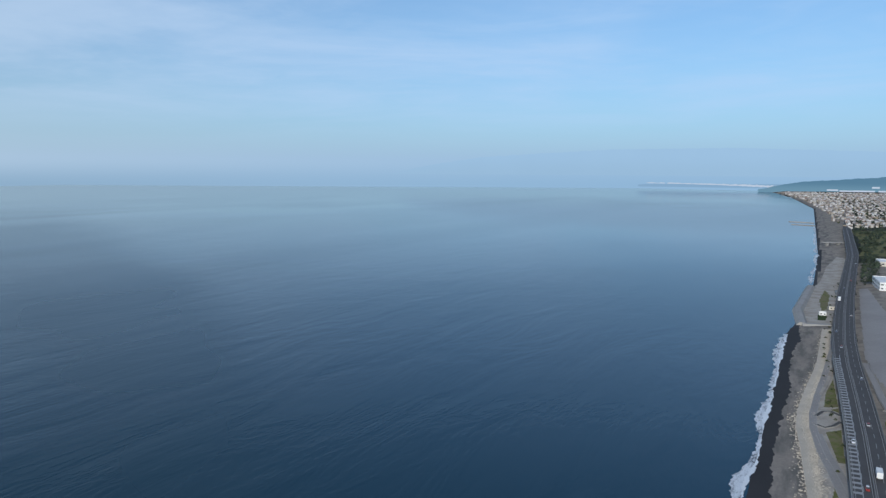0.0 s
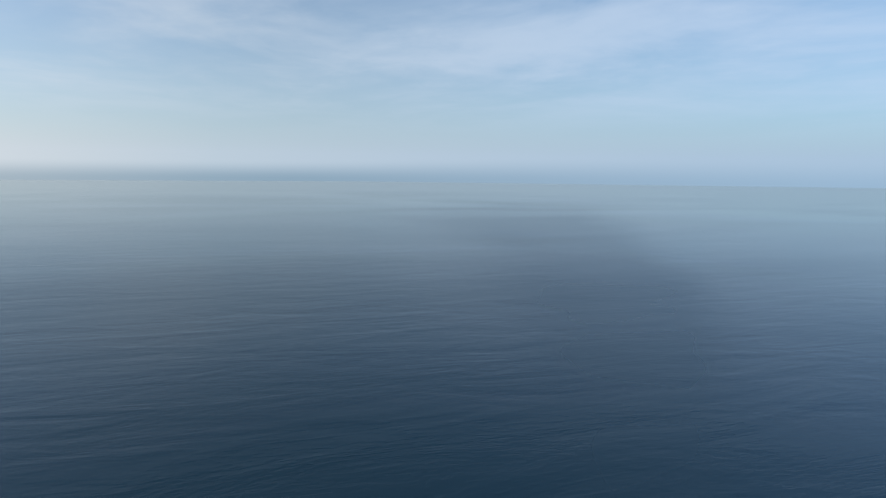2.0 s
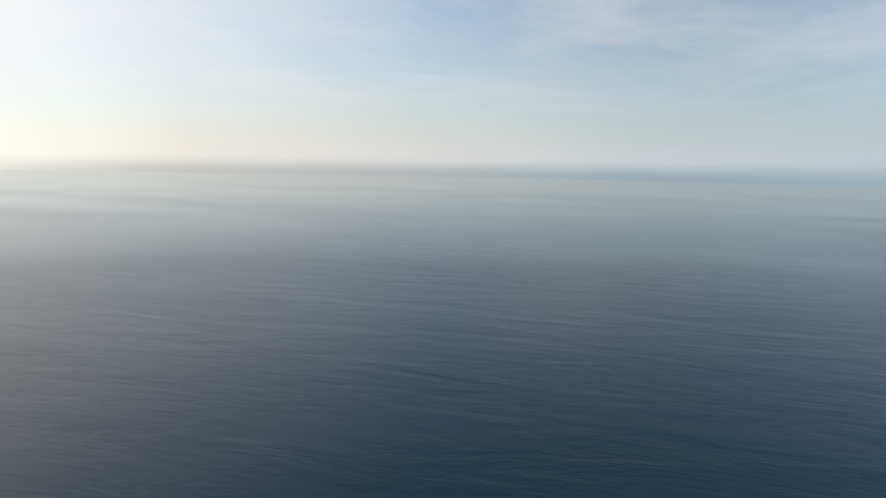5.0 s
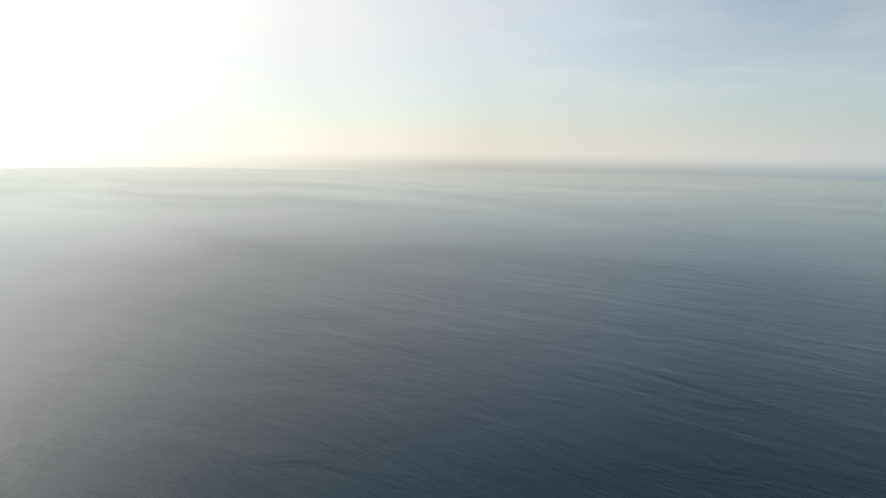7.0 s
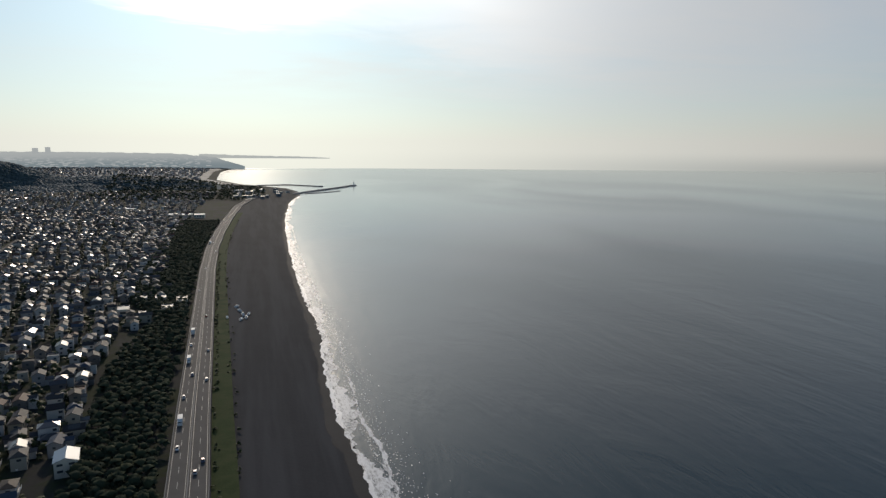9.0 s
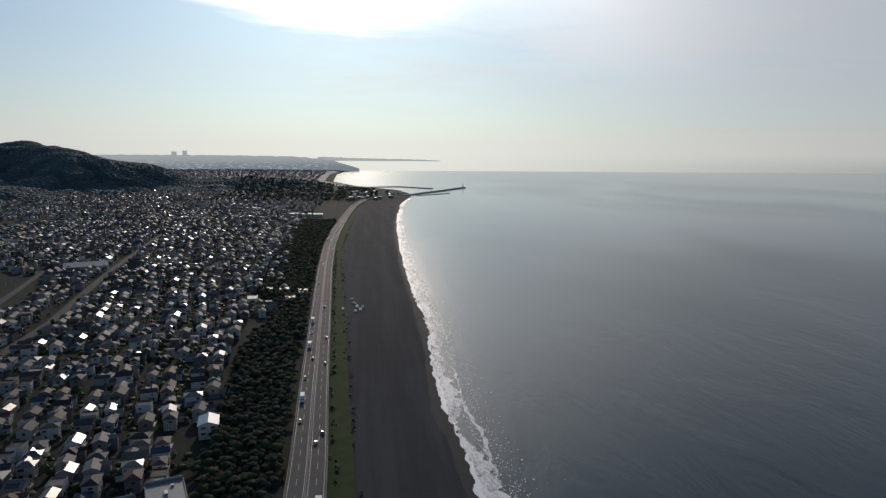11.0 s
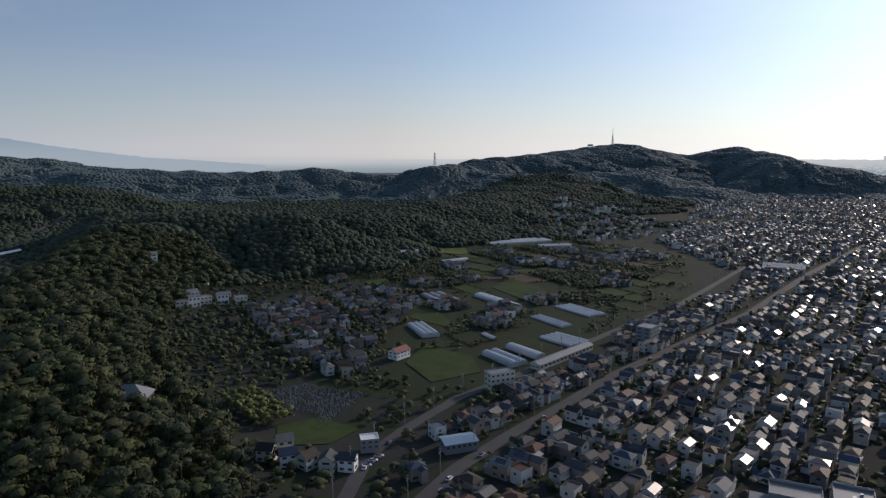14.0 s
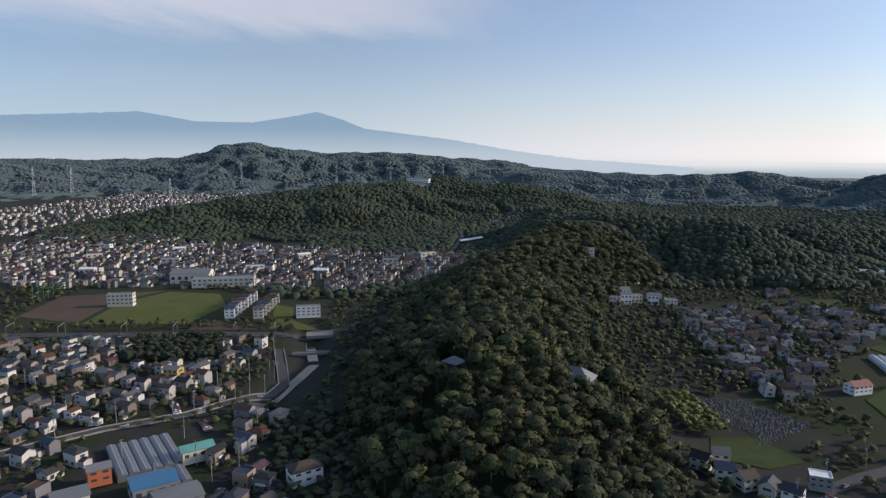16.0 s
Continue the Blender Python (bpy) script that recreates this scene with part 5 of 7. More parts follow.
def rubble(name, label, line, width, count, size, mat, seed):
    r = np.random.RandomState(seed)
    seg = r.randint(len(line) - 1, size=count)
    P = np.array(line, float)
    t = r.uniform(size=(count, 1))
    xy = P[seg] * (1 - t) + P[seg + 1] * t
    xy[:, 0] += r.normal(size=count) * width * 0.3
    s = r.uniform(size[0], size[1], count)
    z = ground_height(xy[:, 0], xy[:, 1]) + s * 0.25
    shapes = [lump(1, 90 + i, 0.7, 0.5) for i in range(4)]
    pick = r.randint(4, size=count)
    spots = np.column_stack([xy, z])
    v, f = joined([scatter(shapes[i], spots[pick == i], s[pick == i], r.uniform(0, 6, (pick == i).sum())) for i in range(4)])
    tagged(mesh_object(name, v, f, mat), label, "rocks", kind="stuff")


rubble("rock_armour", "grey rocks along the breakwater foot", [(120, 2150), (200, 2300), (313, 2493), (394, 2641)], 26, 500, (1.2, 2.6), M["stone"], 4)


def lighthouse(x, y, z):
    ob = holder("lighthouse", pose(x, y, z), "small white lighthouse on the breakwater head", "lighthouse")
    bm = bmesh.new()
    bmesh.ops.create_cone(bm, cap_ends=True, segments=12, radius1=2.2, radius2=1.5, depth=10, matrix=pose(0, 0, 5))
    part("tower", bm, M["white"], ob)
    bm = bmesh.new()
    bmesh.ops.create_cone(bm, cap_ends=True, segments=12, radius1=2.0, radius2=2.0, depth=0.4, matrix=pose(0, 0, 10.2))
    part("gallery", bm, M["white"], ob)
    bm = bmesh.new()
    bmesh.ops.create_cone(bm, cap_ends=True, segments=10, radius1=1.2, radius2=0.2, depth=3.0, matrix=pose(0, 0, 11.9))
    part("lantern", bm, M["glass"], ob)


lighthouse(388, 2630, 4.0)


def boat(x, y, a, s):
    ob = holder("boat", pose(x, y, ground_at(x, y), 0, 0, a), "small white boat drawn up on dark sand", "boat", "boats on the beach")
    bm = bmesh.new()
    rings = []
    for u, w, k in ((-2.6, 0.75, 0.1), (-1.2, 0.95, 0.0), (0.8, 0.9, 0.0), (2.0, 0.55, 0.15), (2.9, 0.05, 0.35)):
        rings.append([bm.verts.new((u * s, q * w * s, (h + k) * s)) for q, h in ((-1, 0.9), (-0.6, 0.0), (0.6, 0.0), (1, 0.9))])
    for p, q in zip(rings, rings[1:]):
        for i in range(3):
            bm.faces.new((p[i], p[i + 1], q[i + 1], q[i]))
    bm.faces.new(rings[0])
    part("hull", bm, M["white"], ob)
    part("deck", boxes((-1.6 * s, 1.6 * s, -0.75 * s, 0.75 * s, 0.62 * s, 0.72 * s), (-1.0 * s, 0.3 * s, -0.5 * s, 0.5 * s, 0.72 * s, 1.6 * s)), M["white"], ob)


for x, y, a, s in ((-16, 599, 60, 1.2), (-11, 571, 100, 1.5), (-12, 554, 70, 1.3), (-8, 562, 85, 1.4), (-23, 557, 95, 1.1), (-14, 584, 120, 1.3), (-6, 575, 80, 1.2)):
    boat(x, y, a, s)

# ---- strips of green along the highway ----
GRASS_LINE = [(float(along(ROAD_X, y)) + 14.5, y) for y in np.arange(120, 1500, 12.0)]
ribbon(GRASS_LINE, 11, 0.06, M["crop"], "verge", step=12, label="green grassy verge between highway and beach", category="grass", kind="structure")


def belt(name, label, spots, size, seed, shapes=None, mat=None, sink=0.8):
    wood(name, label, spots, shapes or mid_shapes, size, seed, mat or M["leaf_many"], sink)


def strip_spots(y0, y1, near, far, step, seed, fill=1.0):
    p = jitter_grid(-160, 40, y0, y1, step, seed)
    d = p[:, 0] - along(ROAD_X, p[:, 1])
    r = np.random.RandomState(seed)
    return p[(d > near) & (d < far) & (r.uniform(size=len(p)) < fill)]


def belt_spots():
    p = strip_spots(90, 1300, -80, -12, 5.0, 4, 0.97)
    town_edge = np.interp(p[:, 1], [90, 211, 259, 330, 450, 560, 620, 800, 1250], [-66, -68, -76, -80, -90, -76, -106, -118, -134])
    return p[p[:, 0] > town_edge]


belt("pine_belt", "dark dense belt of trees behind the highway", belt_spots(), (3.2, 4.8), 41, sink=0.6, mat=M["leaf_pine"])
belt("shrubs", "low dark shrubs on the beach verge", strip_spots(110, 900, 9.5, 12.5, 4.0, 6, 0.7), (0.9, 1.9), 42, sink=0.3)
belt("shrubs", "low shrubs along the beach edge", strip_spots(110, 1400, 18, 23, 6.0, 7, 0.45), (0.8, 1.8), 43, sink=0.3)
belt("shrubs", "green shrubs beside the western highway", strip_spots(-900, -120, 9.5, 15, 6.0, 8, 0.35), (0.9, 2.0), 44, sink=0.3)
shore_wood = mid_spots(-190, -30, -1720, -1180, 9, 16, None, -1.0)
shore_wood = shore_wood[(waves(shore_wood[:, 0] * 1.0, shore_wood[:, 1] * 0.35, 26, 44) > 0.02) & (shore_wood[:, 0] < along(ROAD_X, shore_wood[:, 1]) - 12)]
belt("woodland_shore", "green tree clumps beside the western shore town", shore_wood, (3.0, 5.5), 45, mat=M["leaf_mid"])
belt("thicket", "dark green trees between highway and stores", strip_spots(-1180, -860, -34, -13, 6.5, 49, 0.75), (2.4, 4.6), 50, mat=M["leaf_mid"])
town_green = jitter_grid(-420, 60, -3300, -1720, 26, 46)
belt("woodland_shore", "trees scattered through the far western town", town_green[town_green[:, 0] < along(ROAD_X, town_green[:, 1]) - 10][::3], (3.5, 7.0), 47, mat=M["leaf_mid"])

# ---- western interchange ----
ROCK_LINE = [(2, -170), (2, -243), (4.5, -273), (6.5, -301), (9.5, -332), (9.5, -360), (6.5, -405), (1, -465), (-1, -530), (-2.5, -597)]
ribbon(ROCK_LINE, 7.5, 0.02, M["tan"], "revetment", label="tan stone revetment above the dark beach", category="revetment", kind="structure", step=5)
rubble("rock_armour", "tan armour rocks above the western beach", ROCK_LINE, 8.0, 5600, (0.25, 0.68), M["tan"], 3)
rubble("rock_armour", "loose rocks spilt at the revetment's foot", [(7, -230), (9, -273), (13, -320), (15, -345), (11, -380), (8, -430)], 6, 260, (0.25, 0.7), M["tan"], 6)


def kerbed_road(line, width, label, mat, lift=0.32, kerb=0.38):
    road = ribbon(line, width, lift, mat, "slip_road", label=label, category="road", kind="structure", step=5)
    for off in (-width / 2 - kerb / 2, width / 2 + kerb / 2):
        ribbon(line, kerb, lift + 0.16, M["concrete"], "kerb", parent=road, offset=off, step=5)
    return road


def patch(name, label, category, poly, mat, lift, step=6.0):
    """A piece of ground with its own surface, laid over the land in a fine net."""
    P = np.array(poly, float)
    lo, hi = P.min(0), P.max(0)
    fine = 0.4 if step < 5 else 1.0
    xs, ys = np.arange(lo[0], hi[0] + 1, fine), np.arange(lo[1], hi[1] + step, step if step >= 5 else 0.8)
    gx, gy = np.meshgrid(xs, ys)
    i = np.arange(gx.size).reshape(gx.shape)
    f = np.stack([i[:-1, :-1], i[:-1, 1:], i[1:, 1:], i[1:, :-1]], -1).reshape(-1, 4)
    v = np.stack([gx, gy, ground_height(gx, gy) + lift], -1).reshape(-1, 3)
    c = v[f].mean(1)
    f = f[inside(poly, c[:, 0], c[:, 1])]
    keep, back = np.unique(f, return_inverse=True)
    return tagged(mesh_object(name, v[keep], back.reshape(-1, 4), mat), label, category, kind="structure")


patch("pavement", "worn pale paving between beach and highway", "pavement",
      [(-11, -200), (1, -200), (1, -270), (6, -332), (6.5, -360), (3, -405), (-2, -465), (-4, -600), (-9, -620), (-6, -470), (-8, -379), (-10, -310)], M["paving"], 0.16, 5)
kerbed_road([(-11, -190), (-8, -245), (-4, -271), (1, -298), (4.6, -331), (5.2, -355), (3, -391), (-2, -456), (-6, -520), (-8, -590)], 3.2, "narrow grey service road along the revetment", M["gravel_yard"])
kerbed_road([(-11, -235), (-10.5, -253), (-7, -271), (-2, -295), (1.8, -322)], 2.6, "curving grey slip road with pale kerbs", M["gravel_yard"], 0.36)
kerbed_road([(3.5, -352), (0, -361), (-4, -363), (-8.6, -356)], 2.0, "short looping grey access road", M["street"], 0.40)
kerbed_road([(3.5, -337), (-1, -333), (-5, -337), (-8.6, -345)], 2.0, "short looping grey access road", M["street"], 0.44)
kerbed_road([(1.5, -395), (-3, -430), (-5.2, -470), (-6.5, -520)], 1.6, "narrow kerbed footway by the highway", M["paving"], 0.48, 0.3)
for poly in ([(-5.8, -432), (-8, -372), (-0.5, -370), (-1.5, -400)], [(-1.5, -326), (-8.6, -332), (-9.6, -284), (-6.5, -284)], [(-4, -366), (-8, -370), (-8, -361)], [(-7, -240), (-5.5, -262), (-3.5, -240), (-3, -190), (-6, -190)]):
    patch("lawn", "yellow-green grass island by the slip road", "grass", poly, M["dry_grass"], 0.30, 1.5)
for k, y in enumerate(np.arange(-470, -236, 5.2)):
    x, z = float(along(ROAD_X, y)) + 6.4, road_level(y) + 0.015
    mesh_object("hatching", [(x - 1.7, y, z), (x + 1.7, y + 0.5, z), (x + 1.7, y + 2.7, z), (x - 1.7, y + 2.2, z), (x - 1.7, y, z - 0.1), (x + 1.7, y + 0.5, z - 0.1), (x + 1.7, y + 2.7, z - 0.1), (x - 1.7, y + 2.2, z - 0.1)],
                [(0, 1, 2, 3), (0, 4, 5, 1), (2, 6, 7, 3)], M["paint"], parent=highway)
for off in (4.5, 8.75):
    wall_strip("edge_line", off, 0.014, 0.4, M["paint"], -480, -190, highway)
patch("car_park", "wide grey gravel yard beside the highway", "yard", [(-27, -500), (-31, -669), (-36, -836), (-45, -841), (-52, -690), (-80, -600), (-90, -430), (-42, -385), (-31, -440)], M["gravel_yard"], 0.2, 10)
kerbed_road([(-26, -480), (-28.5, -440), (-31, -394), (-36, -340), (-40, -270)], 3.4, "grey exit road with pale kerbs", M["gravel_yard"], 0.4)
kerbed_road([(-31, -372), (-40, -366), (-60, -372)], 3.0, "grey branch road into the yard", M["paving"], 0.46)
patch("lawn", "green grass plot beside the exit road", "grass", [(-29.5, -352), (-30, -270), (-36, -270), (-33.5, -345)], M["dry_grass"], 0.3, 4)
patch("lawn", "green grass plot below the yard", "grass", [(-40, -360), (-70, -366), (-70, -270), (-43, -270)], M["crop"], 0.3, 4)
patch("field", "bare tan ground between sea wall and highway", "ground", [(17, -612), (-6, -624), (-12, -760), (-20, -920), (-31, -1160), (-18, -1180), (-3, -1047), (4, -900), (11, -850), (16, -760), (20, -688)], M["paving"], 0.15, 10)
patch("lawn", "green scrub on the bare shore ground", "grass", [(2, -690), (-3, -700), (-6, -790), (-1, -830), (4, -760)], M["dry_grass"], 0.25, 6)
patch("field", "green fields beyond the western stores", "field", [(-48, -1180), (-58, -1270), (-60, -1500), (-50, -1690), (-200, -1760), (-200, -1180)], M["dry_grass"], 0.2, 12)
patch("lawn", "green scrub by the sea wall", "grass", [(5, -640), (-2, -640), (-3, -665), (5, -670)], M["crop"], 0.25, 6)


# ---- buildings with a shape of their own ----
def building(name, label, category, x, y, z, a, w, d, h, wall, roof, style="flat", floors=2, bays=4, rise=2.0, group=""):
    """A building with walls, roof and a window for each bay of each floor, on its two long sides and its ends."""
    ob = holder(name, pose(x, y, z, 0, 0, a), label, category, group)
    shape = {"flat": flat, "gable": gable, "hip": hip}[style](w, d, h, rise, 0.0 if style == "flat" else 0.5)
    mesh_object("wall", shape[0][0], shape[0][1], wall, parent=ob)
    mesh_object("roof", shape[1][0], shape[1][1], roof, parent=ob)
    step = h / floors
    for f in range(floors):
        for side, half, span, n in ((0, d / 2, w, bays), (1, d / 2, w, bays), (2, w / 2, d, max(1, bays // 2)), (3, w / 2, d, max(1, bays // 2))):
            for b in range(n):
                u = (b + 0.5) / n - 0.5
                part("window", boxes(window_box(u * span, (f + 0.5) * step + 0.15, side, half, (span / n * 0.5, step * 0.36))), M["glass"], ob)
    return ob


def g(x, y):
    return ground_at(x, y)


b = building("apartment_block", "grey four-storey concrete block with a flat roof", "apartment block", -92, 206, 9.0, 22, 18, 13, 12.5, M["slate"], M["grey_roof"], floors=4, bays=6)
part("rail", boxes((-9, 9, -6.5, -6.4, 13.0, 14.0), (-9, 9, 6.4, 6.5, 13.0, 14.0)), M["steel"], b)
part("annex", boxes((-15.5, -9.02, -6, 3, -1, 8.6)), M["slate"], b)
b = building("apartment_block", "grey five-storey block with a pale parapet", "apartment block", -75, 214, 9.0, 20, 13.5, 19, 14.0, M["slate"], M["grey_roof"], floors=5, bays=4)
part("roof_vent", boxes((-0.6, 0.6, -2, 1, 14.0, 15.0), (2.0, 3.0, 4, 5, 14.0, 14.8)), M["steel"], b)
part("rail", boxes((-6.7, 6.7, -9.4, -9.3, 14.5, 15.3), (-6.7, 6.7, 9.3, 9.4, 14.5, 15.3)), M["steel"], b)
building("annex_block", "low flat-roofed grey building by the blocks", "building", -74, 192, 9.0, 20, 12, 9, 7.0, M["slate"], M["grey_roof"], floors=2, bays=3)
building("blue_roof_house", "house with a pale blue sheet roof", "house", -80, 301, 8.6, 100, 12, 9, 5.8, M["cream"], M["pale_blue"], "gable", 2, 5, 1.6)
building("warehouse", "long workshop with a pale blue roof", "warehouse", -223, 156, 10.5, 68, 16, 10, 3.3, M["slate"], M["pale_blue"], "gable", 1, 6, 1.2)
building("flat_roof_house", "white flat-roofed building on dark supports", "house", -247, 122, 12.0, 62, 8.5, 7, 4.6, M["slate"], M["white"], "flat", 2, 3)
building("red_roof_house", "white house with a red tiled roof", "house", -350, 219, 11.5, 100, 13, 8, 4.4, M["white"], M["red_roof"], "gable", 2, 4, 2.2)
building("teal_roof_house", "house with a teal sheet metal roof", "house", -302, -142, 12, 120, 14, 8, 4.5, M["cream"], M["teal"], "gable", 1, 4, 1.6)
building("warehouse", "warehouse with a deep blue sheet roof", "warehouse", -270, -151, 12, 118, 17, 13, 5.5, M["slate"], M["blue_roof"], "gable", 1, 4, 1.8)
building("warehouse", "warehouse with a pale grey sheet roof", "warehouse", -258, -138, 12, 118, 17, 13, 5.0, M["slate"], M["grey_roof"], "gable", 1, 4, 1.2)
building("warehouse", "workshop with a pale flat roof", "warehouse", -263, -180, 12, 118, 13, 10, 4.5, M["cream"], M["grey_roof"], "gable", 1, 3, 1.0)
building("orange_house", "house with orange rendered walls", "house", -283, -177, 12, 118, 9, 7, 5.8, M["orange"], M["grey_roof"], "gable", 2, 2, 1.6)
building("yellow_house", "two-storey house with yellow walls", "house", -415, -184, 12, 70, 10, 7, 6.0, M["yellow"], M["grey_roof"], "gable", 2, 3, 1.6)
building("brown_roof_house", "white house with a brown tiled roof", "house", -275, -91, 12, 118, 13, 9, 5.8, M["white"], M["bark"], "hip", 2, 3, 2.4)
building("warehouse", "wide white-roofed store in the fields", "warehouse", -318, 765, g(-318, 765), 20, 44, 34, 6, M["cream"], M["grey_roof"], "gable", 1, 6, 3.0)
building("school", "long white three-storey school building", "school", -705, -215, 14.5, 92, 62, 16, 8.0, M["cream"], M["grey_roof"], floors=2, bays=12)
building("sports_hall", "wide hall with a pale vaulted roof", "sports hall", -735, -255, 14.5, 92, 40, 26, 9.0, M["cream"], M["grey_roof"], "gable", 1, 6, 3.5)
building("apartment_block", "pale apartment slab beside the field", "apartment block", -622, -288, 14, 92, 22, 9, 10.0, M["cream"], M["grey_roof"], floors=3, bays=6)
building("apartment_block", "white three-storey block by the railway", "apartment block", -563, -116, 14, 96, 20, 9, 8.0, M["white"], M["grey_roof"], floors=3, bays=5)
building("apartment_block", "grey block of flats beside the street", "apartment block", -257, 373, 10.5, 98, 15, 11, 13.5, M["slate"], M["grey_roof"], floors=5, bays=4)
building("apartment_block", "pale narrow block of flats near greenhouses", "apartment block", -266, 229, 11, 72, 16, 8, 9.0, M["cream"], M["grey_roof"], floors=3, bays=5)
for k in range(8):
    building("row_house", "white narrow house in a close row", "house", -565 - 10 * k, -181 + 1.0 * k, 14, 96, 8, 6, 7.5 + k % 3, M["white"], M["roof"], "gable", 3, 2, 1.5, "white row by the field")
    if k < 6:
        building("row_house", "cream narrow house in a close row", "house", -562 - 12 * k, -157 + 1.0 * k, 14, 96, 8, 6, 7.5 + k % 2, M["cream"], M["roof"], "gable", 3, 2, 1.5, "cream row by the field")
for k, (x, y) in enumerate(((-760, -120), (-820, -40), (-800, -200), (-870, -150), (-930, -210), (-850, -310), (-960, -330), (-900, -420), (-1010, -450), (-780, -380), (-1080, -540), (-870, 10))):
    building("apartment_block", ("white low block of flats in the valley town", "cream low block of flats in the valley town")[k % 2], "apartment block", x, y, g(x, y), 80 + 11 * (k % 4), 16 + 3 * (k % 3), 9, 7.5 + 2 * (k % 2),
             M["white"] if k % 2 == 0 else M["cream"], M["grey_roof"] if k % 3 else M["white"], ("flat", "gable")[k % 3 == 0], 2, 3, 1.6, "blocks of the valley town")
for k in range(3):
    building("depot", "long flat store with a white roof", "warehouse", -150 + 24 * k, 1404 - 3 * k, g(-150 + 24 * k, 1404), 0, 20, 26, 6, M["cream"], M["white"], "flat", 1, 4)
building("depot", "wide flat store with a pale roof", "warehouse", -256, 1536, g(-256, 1536), 0, 34, 24, 6, M["cream"], M["white"], "flat", 1, 4)
for x, y, w in ((-106, 590, 16), (-98, 632, 14), (-82, 630, 14), (-63, 618, 18), (-72, 590, 13)):
    building("seaside_building", "low building with a pale flat roof", "building", x, y, g(x, y), 96, w, 9, 5.0, M["cream"], M["grey_roof"], "flat", 1, 3)
building("white_house", "white three-storey house on the wooded slope", "house", -673, 161, g(-673, 161), 80, 15, 10, 9.5, M["white"], M["grey_roof"], "gable", 3, 3, 1.6)
building("hill_house", "small white gabled house among trees", "house", -650, 205, g(-650, 205), 60, 9, 7, 7.0, M["white"], M["grey_roof"], "gable", 2, 2, 2.0)
for k, (x, y) in enumerate(((-565, 152), (-572, 165), (-580, 178), (-575, 192), (-568, 206), (-590, 170), (-588, 200))):
    building("terrace_house", "white house stepped up the hillside", "house", x, y, g(x, y), 75 + 6 * (k % 3), 10, 8, 7.0 + (k % 2) * 2, M["white"] if k % 2 else M["cream"], M["grey_roof"], ("flat", "gable")[k % 2], 2, 3, 1.6, "hillside terrace")
for k, (x, y) in enumerate(((-266, 80), (-258, 86), (-251, 92), (-244, 98), (-239, 105), (-272, 92))):
    building("gabled_house", "white gabled house at the foot of the hill", "house", x, y, g(x, y), 40 + 31 * (k % 4), 7.4, 6.4, 5.8, (M["cream"], M["white"], M["cream"])[k % 3], M["roof"], "gable", 2, 2, 2.2, "hillfoot row")
building("ridge_lodge", "long white building on the ridge", "building", -1545, 46, g(-1545, 46), 62, 56, 12, 8, M["white"], M["grey_roof"], "flat", 2, 8)
building("pavilion", "wooden hill pavilion with a pale roof", "pavilion", -326, -21, g(-326, -21) + 3.5, 40, 9, 8, 4.0, M["bark"], M["grey_roof"], "hip", 1, 2, 2.6)
building("temple_hall", "hall with a broad grey hipped roof", "temple", -316, 39, g(-316, 39) + 5.5, 55, 17, 13, 4.5, M["bark"], M["grey_roof"], "hip", 1, 4, 5.0)


# ---- greenhouses and fields ----
def greenhouse(x, y, a, length, width, height, arches, label, mat=None, low=0.45, bar=0.25):
    """Rounded film tunnels side by side, with end walls and hoops."""
    ob = holder("greenhouse", pose(x, y, g(x, y), 0, 0, a), label, "greenhouse", "greenhouses in the fields")
    w = width / arches
    height *= 0.82
    for k in range(arches):
        y0 = -width / 2 + w * (k + 0.5)
        bm = bmesh.new()
        n = 8
        rings = []
        for u in (-length / 2, length / 2):
            rings.append([bm.verts.new((u, y0 - math.cos(math.pi * i / n) * w * 0.48, height * (low + (1 - low) * math.sin(math.pi * i / n)))) for i in range(n + 1)])
            rings[-1] = [bm.verts.new((u, y0 - w * 0.48, -0.5))] + rings[-1] + [bm.verts.new((u, y0 + w * 0.48, -0.5))]
        for i in range(n + 2):
            bm.faces.new((rings[0][i], rings[1][i], rings[1][i + 1], rings[0][i + 1]))
        bm.faces.new(rings[0])
        bm.faces.new(rings[1][::-1])
        part("tunnel", bm, mat or M["film"], ob)
        part("ridge_bar", boxes((-length / 2, length / 2, y0 - bar, y0 + bar, height - 0.02, height + 0.12)), M["film"], ob)
    return ob


greenhouse(-301, 270, -8, 32, 14, 4.5, 2, "pale film greenhouse with two rounded roofs")
greenhouse(-302, 292, -6, 32, 9, 4.5, 1, "pale rounded film greenhouse beside another")
greenhouse(-303, 337, -2, 31, 22, 2.6, 4, "four low film tunnels side by side")
greenhouse(-466, 357, -14, 40, 24, 3.5, 3, "wide grey film greenhouse in the fields", M["grey_roof"])
greenhouse(-423, 389, -10, 58, 13, 4.5, 1, "long white rounded greenhouse")
greenhouse(-390, 273, -20, 36, 14, 4.0, 3, "three white film tunnels in a row")
greenhouse(-658, 468, 80, 44, 11, 4.5, 1, "white greenhouse at the foot of the wood")
greenhouse(-615, 510, 86, 40, 10, 4.5, 1, "white greenhouse beside far houses")
greenhouse(-688, 706, 72, 106, 32, 4.5, 4, "wide pale block of film greenhouses")
greenhouse(-622, 716, 60, 48, 18, 4.0, 2, "pale film greenhouse at the field edge")
greenhouse(-352, 420, -10, 44, 20, 2.2, 4, "low film tunnels over field rows")
greenhouse(-345, 372, -10, 40, 12, 2.2, 3, "low dark film tunnels in the field")
greenhouse(-520, 330, -14, 34, 6, 2.6, 1, "narrow white tunnel in a field")
greenhouse(-345, 300, -14, 16, 5, 2.6, 1, "short white tunnel in a field")
